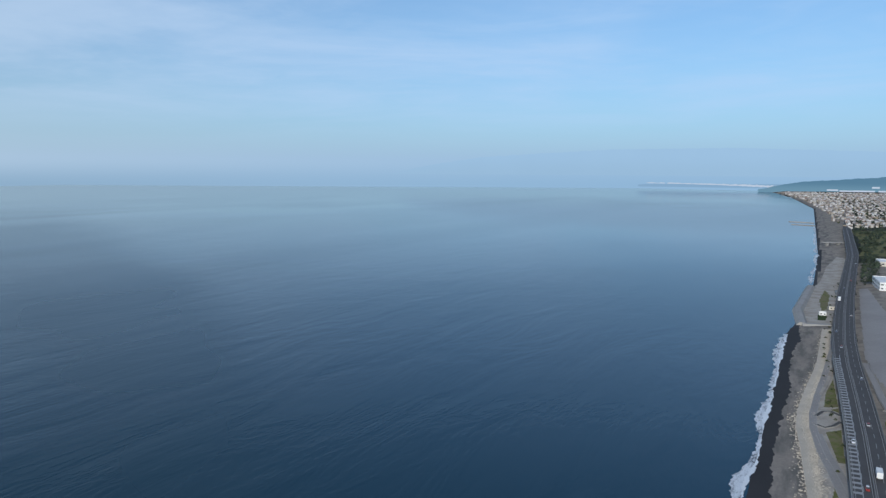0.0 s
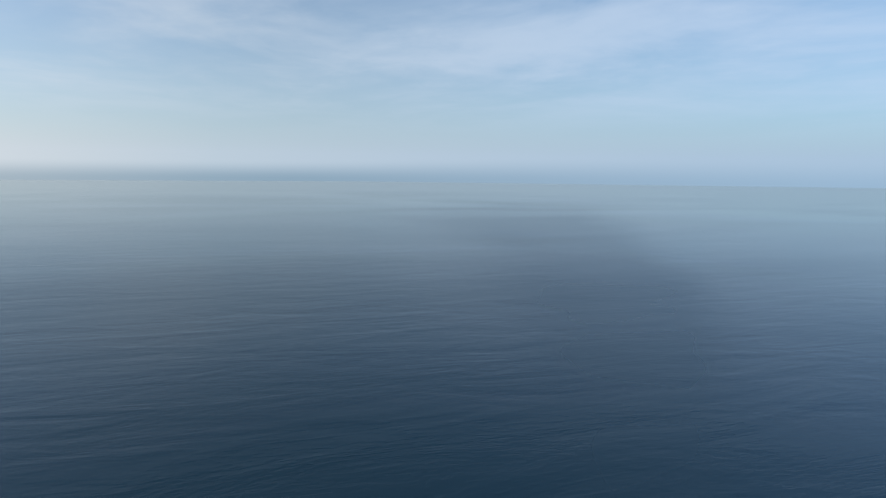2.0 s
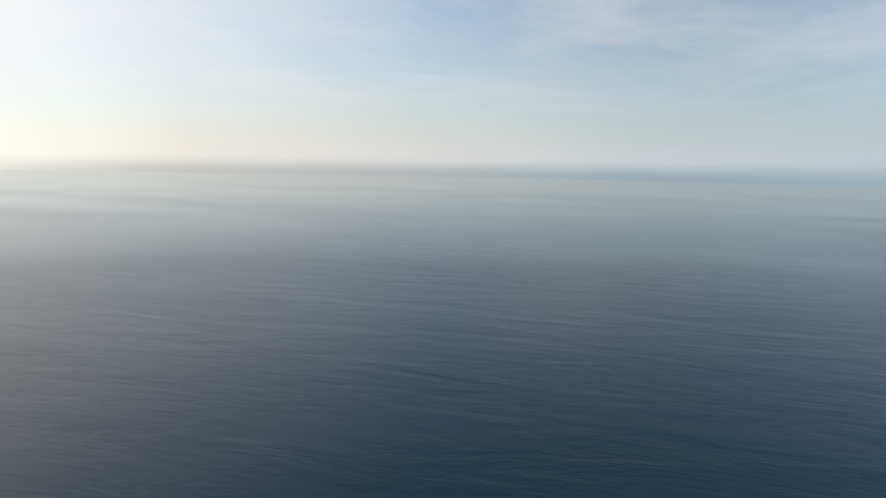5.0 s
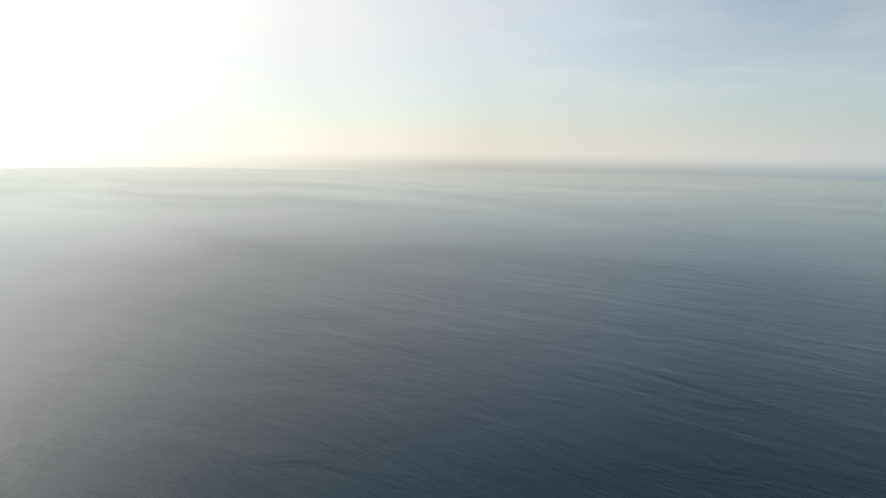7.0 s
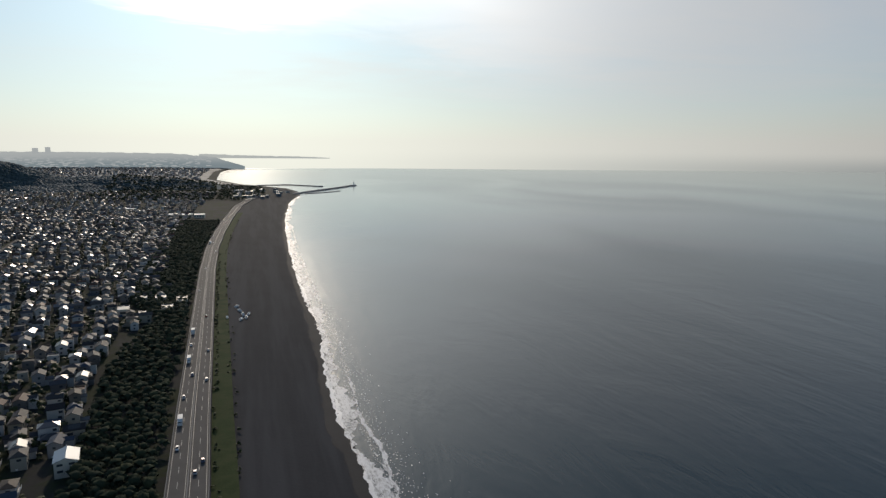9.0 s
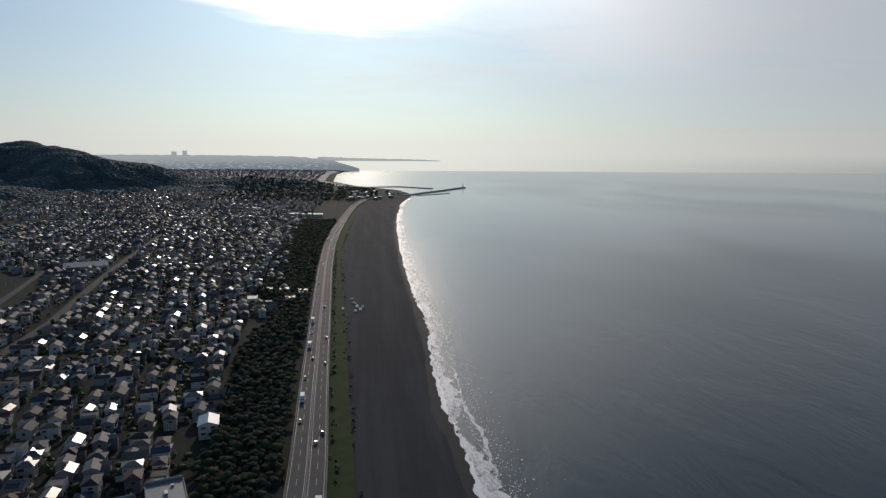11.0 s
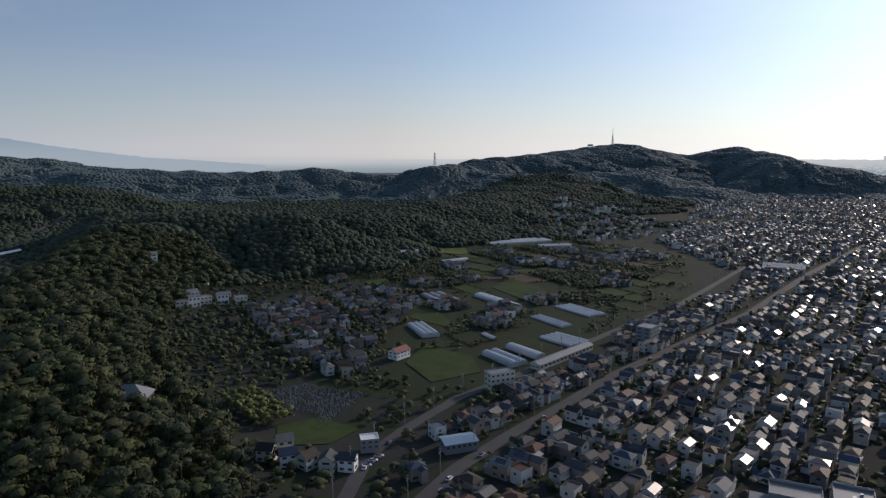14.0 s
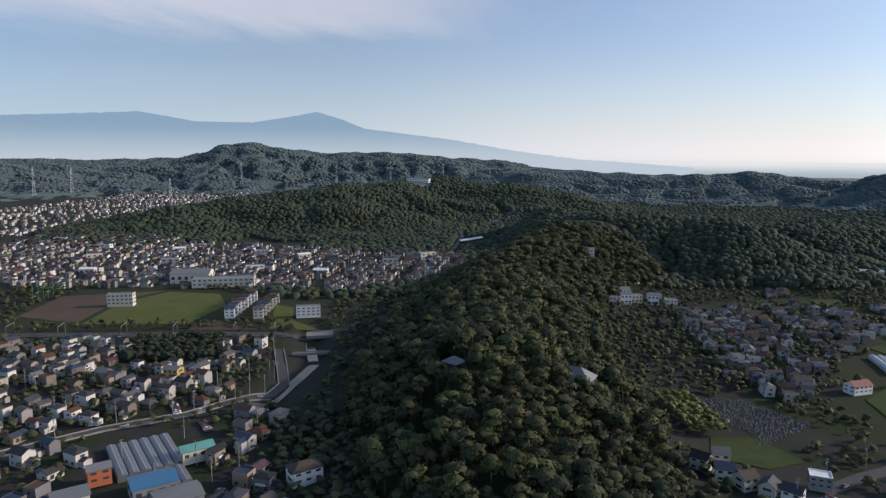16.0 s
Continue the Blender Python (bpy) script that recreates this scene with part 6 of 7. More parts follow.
greenhouse(-306, -166, 28, 36, 28, 3.6, 6, "large glazed greenhouse with ridged roof", M["glazing"], 0.72, 0.15)
greenhouse(-284, -148, 28, 17, 14, 3.2, 3, "smaller glazed greenhouse beside a yard", M["glazing"], 0.72, 0.15)
building("long_shed", "long narrow shed with a pale roof", "shed", -277, 302, g(-277, 302), 95, 64, 7.5, 3.8, M["cream"], M["grey_roof"], "gable", 1, 14, 1.4)


def plot(name, label, poly, mat, lift=0.14):
    """A flat field laid on the ground, with a little thickness."""
    bm = bmesh.new()
    top = [bm.verts.new((x, y, g(x, y) + lift)) for x, y in poly]
    bm.faces.new(top)
    low = bmesh.ops.extrude_face_region(bm, geom=list(bm.faces))
    bmesh.ops.translate(bm, vec=(0, 0, -0.6), verts=[v for v in low["geom"] if isinstance(v, bmesh.types.BMVert)])
    me = bpy.data.meshes.new(name)
    bm.to_mesh(me)
    bm.free()
    me.materials.append(mat)
    return tagged(new(name, me), label, "field", kind="structure")


plot("field", "bright green vegetable field", [(-338, 215), (-361, 251), (-320, 258), (-293, 240), (-299, 204)], M["crop"], 0.4)
plot("field", "green field below the greenhouses", [(-372, 296), (-420, 318), (-448, 330), (-430, 290), (-410, 292)], M["crop"], 0.4)
plot("field", "green pasture among houses", [(-394, 437), (-440, 470), (-492, 484), (-470, 430), (-400, 410)], M["crop"], 0.4)
plot("field", "olive green field at the wood's edge", [(-640, 560), (-690, 600), (-720, 560), (-660, 520)], M["pitch"], 0.5)
plot("field", "green field behind the hillfoot houses", [(-299, 102), (-297, 124), (-271, 133), (-266, 112), (-278, 91)], M["crop"], 0.3)
plot("sports_field", "wide green sports field", [(-557, -296), (-639, -294), (-684, -264), (-668, -212), (-617, -195), (-549, -212)], M["pitch"])
plot("sports_field", "green lawn beside the railway", [(-527, -143), (-613, -150), (-600, -132), (-553, -128), (-524, -102)], M["pitch"])
plot("sports_field", "brown bare earth playing field", [(-589, -361), (-672, -361), (-690, -270), (-645, -300), (-560, -302)], M["clay"])
plot("sports_field", "brown ploughed plot by the lawn", [(-530, -207), (-548, -205), (-555, -188), (-552, -186), (-524, -150)], M["clay"])
plot("tennis_court", "pale hard court in the wood", [(-1085, 258), (-1125, 262), (-1120, 330), (-1078, 328)], M["concrete"], 6.0)
plot("solar_array", "row of pale panels on the slope", [(-998, 72), (-1010, 72), (-1008, 106), (-995, 106)], M["white"], 3.0)


def graves():
    r = np.random.RandomState(12)
    p = jitter_grid(-352, -284, 106, 165, 1.8, 9)
    p = p[inside([(-349, 109), (-346, 144), (-309, 163), (-284, 116), (-300, 126), (-330, 112)], p[:, 0], p[:, 1])]
    V, F = [], []
    for x, y in p:
        w, d, h = r.uniform(0.25, 0.45), r.uniform(0.2, 0.4), r.uniform(0.6, 1.5)
        z = g(x, y)
        for a, c, b0, b1 in ((w, d, z - 0.3, z + h * 0.4), (w * 0.55, d * 0.55, z + h * 0.4, z + h)):
            k = len(V)
            V += [(x - a, y - c, b0), (x + a, y - c, b0), (x + a, y + c, b0), (x - a, y + c, b0), (x - a, y - c, b1), (x + a, y - c, b1), (x + a, y + c, b1), (x - a, y + c, b1)]
            F += [tuple(k + i for i in f) for f in ((4, 5, 6, 7), (0, 1, 5, 4), (1, 2, 6, 5), (2, 3, 7, 6), (3, 0, 4, 7))]
    tagged(mesh_object("gravestones", V, F, M["granite"]), "close rows of grey granite gravestones on a slope", "graves", kind="stuff")


graves()
belt("bamboo_grove", "bright yellow-green bamboo grove above the field", jitter_grid(-345, -300, 92, 112, 3.2, 5), (2.0, 3.4), 51, mat=M["bamboo"], sink=1.6)

# ---- railway, river and bridges ----
RAIL = [(-540, -430), (-527, -343), (-519, -258), (-513, -173), (-503, -105), (-516, -84), (-540, -50)]
railway = ribbon(RAIL, 12, 0.5, M["ballast"], "railway", label="ballasted railway with four tracks", category="railway", kind="structure")
for off in (-4.6, -3.2, -1.7, -0.3, 1.2, 2.6, 4.1, 5.5):
    ribbon(RAIL, 0.16, 0.66, M["steel"], "rail", parent=railway, offset=off)
for line in ([(-527, -343), (-519, -258)], [(-519, -258), (-513, -173)], [(-513, -173), (-503, -105)]):
    for t in (0.1, 0.55):
        x, y = line[0][0] * (1 - t) + line[1][0] * t, line[0][1] * (1 - t) + line[1][1] * t
        ob = holder("catenary_gantry", pose(x, y, g(x, y) + 0.9, 0, 0, 4), "grey steel gantry over the tracks", "gantry", "railway gantries")
        part("post", boxes((-7.2, -6.9, -0.15, 0.15, -1, 8.0)), M["steel"], ob)
        part("post", boxes((6.9, 7.2, -0.15, 0.15, -1, 8.0)), M["steel"], ob)
        part("beam", boxes((-7.2, 7.2, -0.12, 0.12, 7.4, 7.9)), M["steel"], ob)
river_line = [(-545, -112), (-480, -107), (-440, -101), (-415, -108), (-400, -113), (-345, -128)]
ribbon(river_line, 7, 0.6, M["river"], "water", label="narrow dark green river between banks", category="river", kind="structure")
ob = holder("rail_bridge", pose(-503, -102, g(-503, -125) + 0.2, 0, 0, 95), "white concrete railway bridge over the river", "bridge")
part("deck", boxes((-10, 10, -7, 7, -0.6, 0.9)), M["worn_concrete"], ob)
part("parapet", boxes((-10, 10, -7.2, -6.9, 0.9, 1.9)), M["worn_concrete"], ob)
part("parapet", boxes((-10, 10, 6.9, 7.2, 0.9, 1.9)), M["worn_concrete"], ob)
ob = holder("road_bridge", pose(-456, -104, g(-456, -125) + 0.5, 0, 0, 95), "pale concrete road bridge over the river", "bridge")
part("deck", boxes((-13, 13, -2.2, 2.2, -0.4, 0.5)), M["worn_concrete"], ob)
part("parapet", boxes((-13, 13, -2.3, -2.05, 0.5, 1.3)), M["worn_concrete"], ob)
part("parapet", boxes((-13, 13, 2.05, 2.3, 0.5, 1.3)), M["worn_concrete"], ob)
ob = holder("road_bridge", pose(-14, -1374, 8.5, 0, 0, 35), "pale road bridge near the western shore", "bridge")
part("deck", boxes((-20, 20, -4, 4, -1.0, 0.4)), M["concrete"], ob)
part("pier", boxes((-12, -10, -3, 3, -9, -1.0)), M["concrete"], ob)
part("pier", boxes((10, 12, -3, 3, -9, -1.0)), M["concrete"], ob)
building("warehouse", "white warehouse beside the western highway", "warehouse", -60, -850, g(-60, -850), 95, 54, 14, 9, M["white"], M["white"], "flat", 2, 7)
building("warehouse", "long pale store beyond the gravel yard", "warehouse", -78, -1075, g(-78, -1075), 95, 40, 20, 6, M["cream"], M["white"], "flat", 1, 6)
building("hut", "small flat-roofed hut on the bare ground", "hut", -8, -700, g(-8, -700), 10, 7, 5, 3.2, M["cream"], M["grey_roof"], "flat", 1, 2)
building("hut", "small flat-roofed hut by the sea wall", "hut", 1, -668, g(1, -668), 10, 6, 5, 3.0, M["white"], M["white"], "flat", 1, 2)
building("hut", "low storage hut beside the highway", "hut", -14, -800, g(-14, -800), 92, 16, 5, 3.2, M["slate"], M["grey_roof"], "flat", 1, 4)


# ---- masts, pylons and poles ----
def strut(bm, a, b, r):
    a, b = Vector(a), Vector(b)
    d = b - a
    m = Matrix.Translation((a + b) / 2) @ d.to_track_quat("Z", "Y").to_matrix().to_4x4()
    bmesh.ops.create_cone(bm, segments=4, radius1=r, radius2=r, depth=d.length, matrix=m)


def pylon_parts(ob, h, base, r, arms):
    for sx, sy in ((1, 1), (1, -1), (-1, -1), (-1, 1)):
        bm = bmesh.new()
        strut(bm, (sx * base, sy * base, -2), (sx * base * 0.18, sy * base * 0.18, h), r)
        part("leg", bm, M["pale_steel"], ob)
    bm = bmesh.new()
    n = 6
    for k in range(n):
        z0, z1 = h * k / n, h * (k + 1) / n
        w0, w1 = base * (1 - 0.82 * k / n), base * (1 - 0.82 * (k + 1) / n)
        for (ax, ay), (bx, by) in (((1, 1), (1, -1)), ((1, -1), (-1, -1)), ((-1, -1), (-1, 1)), ((-1, 1), (1, 1))):
            strut(bm, (ax * w0, ay * w0, z0), (bx * w1, by * w1, z1), r * 0.6)
    part("lattice", bm, M["pale_steel"], ob)
    for z, w in arms:
        bm = bmesh.new()
        strut(bm, (-w, 0, z), (w, 0, z), r)
        strut(bm, (-w, 0, z), (0, 0, z + 2.5), r * 0.7)
        strut(bm, (w, 0, z), (0, 0, z + 2.5), r * 0.7)
        part("crossarm", bm, M["pale_steel"], ob)


def pylon(az, top_el, dist, h, eye=(-6, -61, 147)):
    x, y = eye[0] - math.sin(radians(az)) * dist, eye[1] + math.cos(radians(az)) * dist
    z = eye[2] + dist * math.tan(radians(top_el)) - h
    ob = holder("pylon", pose(x, y, min(z, g(x, y) + 12), 0, 0, az + 90), "grey steel lattice power pylon on the hills", "pylon", "line of power pylons")
    pylon_parts(ob, h + max(0.0, z - g(x, y) - 12), 4.5, 0.45, ((h * 0.68, 7), (h * 0.8, 6), (h * 0.92, 5)))


for az, el, d, h in ((115.5, -0.84, 2450, 44), (113.05, -0.84, 2450, 44), (106.2, -1.75, 1900, 40), (100.7, -0.47, 2500, 46), (93.0, -0.8, 2450, 40),
                     (88.4, -0.38, 2400, 58), (83.9, -0.6, 2500, 46), (81.1, -0.7, 2500, 44), (79.9, -0.9, 2500, 42)):
    pylon(az, el, d, h)
ob = holder("broadcast_tower", pose(-1650, 2350, g(-1650, 2350)), "tall slender red and white broadcasting mast on the summit", "tower")
pylon_parts(ob, 44, 4.0, 0.7, ((30, 3), (36, 2.4)))
bm = bmesh.new()
bmesh.ops.create_cone(bm, cap_ends=True, segments=8, radius1=1.0, radius2=0.35, depth=34, matrix=pose(0, 0, 60))
part("antenna", bm, M["red_roof"], ob)
building("hilltop_lodge", "small pale building on the wooded summit", "building", -1718, 2290, g(-1718, 2290) + 8, 30, 22, 12, 7, M["cream"], M["grey_roof"], "flat", 2, 4)
ob = holder("relay_mast", pose(-1560, 1290, g(-1560, 1290) + 6), "grey lattice relay mast on a wooded hill", "mast")
pylon_parts(ob, 36, 3.0, 0.5, ((22, 4.5), (28, 4.5), (34, 4)))


def light_mast(x, y, h):
    ob = holder("floodlight_mast", pose(x, y, g(x, y), 0, 0, 80), "tall grey floodlight mast by the court", "floodlight", "floodlight masts")
    bm = bmesh.new()
    strut(bm, (0, 0, -1), (0, 0, h), 0.35)
    part("pole", bm, M["steel"], ob)
    part("lamp_panel", boxes((-2.2, 2.2, -0.3, 0.3, h - 1.6, h)), M["white"], ob)


for x, y in ((-1080, 232), (-1112, 250), (-1070, 300), (-1075, 352), (-1120, 356)):
    light_mast(x, y, 34)
for k in range(7):
    x, y = -640 - 9 * k, -372 + 0.3 * k
    ob = holder("net_post", pose(x, y, g(x, y)), "tall post holding a green ball net", "net post", "ball net posts")
    bm = bmesh.new()
    strut(bm, (0, 0, -0.5), (0, 0, 18), 0.22)
    part("post", bm, M["net"], ob)
    part("net_panel", boxes((-4.4, 4.4, -0.05, 0.05, 6 + (k % 3) * 3, 6.6 + (k % 3) * 3)), M["net"], ob)


def pole_template():
    ob = new("utility_pole")
    tagged(ob, "grey concrete utility pole with crossarms", "utility pole", "utility poles along the streets")
    bm = bmesh.new()
    bmesh.ops.create_cone(bm, cap_ends=True, segments=8, radius1=0.2, radius2=0.12, depth=12.5, matrix=pose(0, 0, 5.5))
    part("pole", bm, M["concrete"], ob)
    for z in (10.2, 11.2):
        part("crossarm", boxes((-0.9, 0.9, -0.06, 0.06, z, z + 0.14)), M["steel"], ob)
    bm = bmesh.new()
    bmesh.ops.create_cone(bm, cap_ends=True, segments=8, radius1=0.32, radius2=0.32, depth=0.9, matrix=pose(0.35, 0, 9.2))
    part("transformer", bm, M["steel"], ob)
    return ob


def make_poles():
    spots = []
    for line, w in STREETS:
        left = 0.0
        for (x0, y0), (x1, y1) in zip(line, line[1:]):
            n = math.hypot(x1 - x0, y1 - y0)
            t = left
            while t < n and y0 < 760:
                a = math.atan2(y1 - y0, x1 - x0)
                spots.append((x0 + (x1 - x0) * t / n - math.sin(a) * (w / 2 + 0.6), y0 + (y1 - y0) * t / n + math.cos(a) * (w / 2 + 0.6), math.degrees(a) + 90))
                t += 27
            left = t - n
    r = random.Random(5)
    for _ in range(46):
        spots.append((r.uniform(-420, -230), r.uniform(-330, -120), r.uniform(0, 180)))
    first = pole_template()
    for i, (x, y, a) in enumerate(spots):
        m = pose(x, y, g(x, y), 0, 0, a)
        if i == 0:
            first.matrix_basis = m
        else:
            copy_thing(first, m)


make_poles()


# ---- vehicles ----
def wheels(ob, xs, half, r, w):
    for x in xs:
        for s in (-1, 1):
            bm = bmesh.new()
            bmesh.ops.create_cone(bm, cap_ends=True, segments=12, radius1=r, radius2=r, depth=w, matrix=pose(x, s * half, r, 90))
            wheel = part("wheel", bm, M["rubber"], ob)
            if r > 0.4:
                bm = bmesh.new()
                bmesh.ops.create_cone(bm, cap_ends=True, segments=10, radius1=r * 0.55, radius2=r * 0.5, depth=w + 0.06, matrix=pose(x, s * half, r, 90))
                part("rim", bm, M["steel"], wheel, "grey steel rim")


def loft(sections):
    """A body from cross-sections along x: (x, half-width, low, high)."""
    bm = bmesh.new()
    rings = []
    for x, w, z0, z1 in sections:
        rings.append([bm.verts.new(v) for v in ((x, -w, z0), (x, -w, z1 * 0.75 + z0 * 0.25), (x, -w * 0.86, z1), (x, w * 0.86, z1), (x, w, z1 * 0.75 + z0 * 0.25), (x, w, z0))])
    for p, q in zip(rings, rings[1:]):
        for i in range(6):
            bm.faces.new((p[i], p[(i + 1) % 6], q[(i + 1) % 6], q[i]))
    bm.faces.new(rings[0][::-1])
    bm.faces.new(rings[-1])
    return bm


def car_template():
    ob = new("car")
    tagged(ob, "small passenger car with dark windows on asphalt", "car", "cars")
    part("body", loft([(-2.15, 0.72, 0.35, 0.85), (-1.9, 0.84, 0.25, 0.95), (-0.6, 0.86, 0.22, 0.97), (0.8, 0.86, 0.22, 0.95), (1.8, 0.82, 0.25, 0.82), (2.15, 0.68, 0.35, 0.68)]), M["car_paint"], ob)
    part("cabin", loft([(-1.8, 0.66, 0.9, 1.0), (-1.3, 0.72, 0.9, 1.40), (-0.2, 0.72, 0.9, 1.48), (0.4, 0.70, 0.9, 1.42), (1.1, 0.68, 0.9, 0.98)]), M["glass"], ob)
    part("roof", boxes((-1.25, 0.35, -0.58, 0.58, 1.45, 1.51)), M["car_paint"], ob)
    wheels(ob, (-1.3, 1.3), 0.78, 0.31, 0.2)
    return ob


def truck_template():
    ob = new("truck")
    tagged(ob, "white box truck driving on the highway", "truck", "trucks on the highway")
    part("cargo_box", boxes((-4.2, 2.0, -1.2, 1.2, 0.95, 3.5)), M["white"], ob)
    part("cab", loft([(2.15, 1.15, 0.5, 2.7), (3.3, 1.15, 0.5, 2.6), (3.9, 1.1, 0.5, 1.6)]), M["white"], ob)
    part("windscreen", boxes((3.42, 3.7, -1.0, 1.0, 1.75, 2.3)), M["glass"], ob)
    part("chassis", boxes((-4.1, 3.6, -0.5, 0.5, 0.5, 0.94)), M["steel"], ob)
    wheels(ob, (-2.8, 2.8), 1.0, 0.48, 0.3)
    return ob


def make_vehicles():
    r = random.Random(9)
    car, truck = car_template(), truck_template()
    cars, trucks = [], []

    def on_road(y, lane):
        x = float(along(ROAD_X, y)) + lane
        a = math.degrees(math.atan2(20.0, float(along(ROAD_X, y + 10) - along(ROAD_X, y - 10))))
        return pose(x, y, road_level(y) + 0.02, 0, 0, a if lane > 0 else a + 180)
    for y, lane in ((338, -5.7), (440, -5.7), (509, -5.7), (225, 5.7), (-262, -2.6), (-720, 5.6), (1000, -5.6)):
        trucks.append(on_road(y, lane))
    for y, lane in ((308, -5.7), (293, 5.6), (462, 5.6), (412, -2.6), (374, -5.7), (402, 5.6), (282, 2.6), (477, -5.7), (664, -5.6), (920, 5.6), (1071, -5.6), (1103, 2.6), (1007, -2.6),
                    (1250, 5.6), (1320, -5.6), (-300, 5.6), (-330, -2.6), (-420, -5.6), (-505, 2.6), (-560, 5.6), (-640, -5.6), (-800, 2.6), (-870, -2.6), (-950, 5.6), (-245, 2.6), (-1050, -5.6), (560, 2.6), (790, -2.6)):
        cars.append(on_road(y, lane))
    for line, w in STREETS[:3]:
        for (x0, y0), (x1, y1) in zip(line, line[1:]):
            if math.hypot(x0, y0) < 450 and r.random() < 0.85:
                t = r.uniform(0.2, 0.8)
                a = math.atan2(y1 - y0, x1 - x0)
                x, y = x0 + (x1 - x0) * t + math.sin(a) * w * 0.25, y0 + (y1 - y0) * t - math.cos(a) * w * 0.25
                cars.append(pose(x, y, g(x, y) + 0.25, 0, 0, math.degrees(a)))
    for x0, y0, dx, dy, n, a in ((-236, 113, -1.0, 2.4, 5, 60), (-165, 225, 0.3, 2.6, 8, 10), (-142, 180, 0.3, 2.6, 6, 10), (-345, -150, 2.4, 1.2, 6, 120), (-372, -172, 2.4, 1.0, 7, 115), (-272, -125, 2.3, 1.5, 5, 120), (-42, -430, 0.0, -8, 8, 0), (-50, -450, 0.0, -9, 8, 0), (-395, -160, 2.4, 1.2, 5, 118)):
        for k in range(n):
            x, y = x0 + dx * k, y0 + dy * k
            cars.append(pose(x, y, g(x, y) + 0.12, 0, 0, a + r.uniform(-3, 3)))
    for first, poses in ((car, cars), (truck, trucks)):
        first.matrix_basis = poses[0]
        for m in poses[1:]:
            copy_thing(first, m)


make_vehicles()


# ---- gardens and far clutter ----
def town_trees():
    polys = [(TOWN_EAST, 7.0, 61, 0.62), (TOWN_SOUTH, 6.0, 62, 0.75), (VILLAGE, 5.5, 63, 0.8), (TOWN_FIELDS, 6.0, 66, 0.6), (VALLEY, 11, 64, 0.4), (TOWN_FAR, 18, 65, 0.7), (SHORE_TOWN, 24, 68, 0.6), (PLAIN_FAR, 70, 69, 0.8)]
    all_spots = []
    for poly, step, seed, fill in polys:
        P = np.array(poly)
        p = jitter_grid(P[:, 0].min(), P[:, 0].max(), P[:, 1].min(), P[:, 1].max(), step, seed)
        r = np.random.RandomState(seed)
        ok = inside(poly, p[:, 0], p[:, 1]) & (street_distance(p[:, 0], p[:, 1]) > 1.5) & (r.uniform(size=len(p)) < fill)
        if poly is TOWN_FIELDS:
            ok &= waves(p[:, 0], p[:, 1], 60, 17) > -0.02
            for kind, q in PARCELS:
                if kind != "grove":
                    ok &= ~inside(q, p[:, 0], p[:, 1])
            for x, y, k in BUSY:
                ok &= np.hypot(p[:, 0] - x, p[:, 1] - y) > k
        for x0, x1, y0, y1 in KEEP_OUT:
            ok &= ~((p[:, 0] > x0) & (p[:, 0] < x1) & (p[:, 1] > y0) & (p[:, 1] < y1))
        all_spots.append(p[ok])
    p = np.concatenate(all_spots)
    small = [leafy_crown(i + 70, 2, 10) for i in range(4)]
    wood("garden_trees", "dark green garden trees and hedges between houses", p, small, (1.8, 4.4), 67, M["leaf_many"], 0.32)


town_trees()


def rough_spots():
    """Odd corners of the plain that are neither built up nor farmed."""
    p = jitter_grid(-720, -120, -420, 560, 9, 71)
    ok = (crest_height(p[:, 0], p[:, 1]) < 5) & (street_distance(p[:, 0], p[:, 1]) > 2) & (np.abs(p[:, 1] + 107) > 9)
    ok &= p[:, 0] < along(ROAD_X, p[:, 1]) - 14
    for poly in (TOWN_EAST, TOWN_SOUTH, VALLEY, SPORT, TOWN_FIELDS):
        ok &= ~inside(poly, p[:, 0], p[:, 1])
    rail = np.interp(p[:, 1], [-430, -343, -258, -173, -105], [-540, -527, -519, -513, -503])
    ok &= (np.abs(p[:, 0] - rail) > 11) | (p[:, 1] > -90)
    for x0, x1, y0, y1 in KEEP_OUT + [(-352, -284, 88, 166)]:
        ok &= ~((p[:, 0] > x0) & (p[:, 0] < x1) & (p[:, 1] > y0) & (p[:, 1] < y1))
    return p[ok]


def gap_spots():
    """Low ground between the hills, under trees."""
    p = jitter_grid(-2000, -640, -160, 1150, 9, 81)
    ok = crest_height(p[:, 0], p[:, 1]) < 5.5
    for poly in (TOWN_EAST, VALLEY, VALLEY_FAR, SPORT, TOWN_FIELDS, TOWN_FAR):
        ok &= ~inside(poly, p[:, 0], p[:, 1])
    ok &= np.hypot(p[:, 0] + 1100, p[:, 1] - 294) > 45
    return p[ok & keep_clear(p)]


wood("woodland_gap", "dark trees on the low ground between hills", gap_spots(), canopy_shapes, (3.5, 6.5), 82, M["leaf_mid"], 0.5)
foot = jitter_grid(-345, -150, -122, -58, 6.5, 83)
foot = foot[(crest_height(foot[:, 0], foot[:, 1]) < 6) & (foot[:, 1] > -112 + 0.1 * (foot[:, 0] + 345)) & (street_distance(foot[:, 0], foot[:, 1]) > 3)]
foot = foot[(np.hypot(foot[:, 0] + 275, foot[:, 1] + 91) > 10)]
wood("thicket", "dark dense trees along the hill foot", foot, mid_shapes, (2.6, 5.0), 84, M["leaf_many"], 0.45)
wood("thicket", "dark bushes and trees on rough ground", rough_spots(), mid_shapes, (2.2, 5.0), 72, M["leaf_many"], 0.35)
bank_trees = np.concatenate([jitter_grid(-545, -535, -330, -130, 9, 74), jitter_grid(-500, -420, 95, 150, 7, 75)])
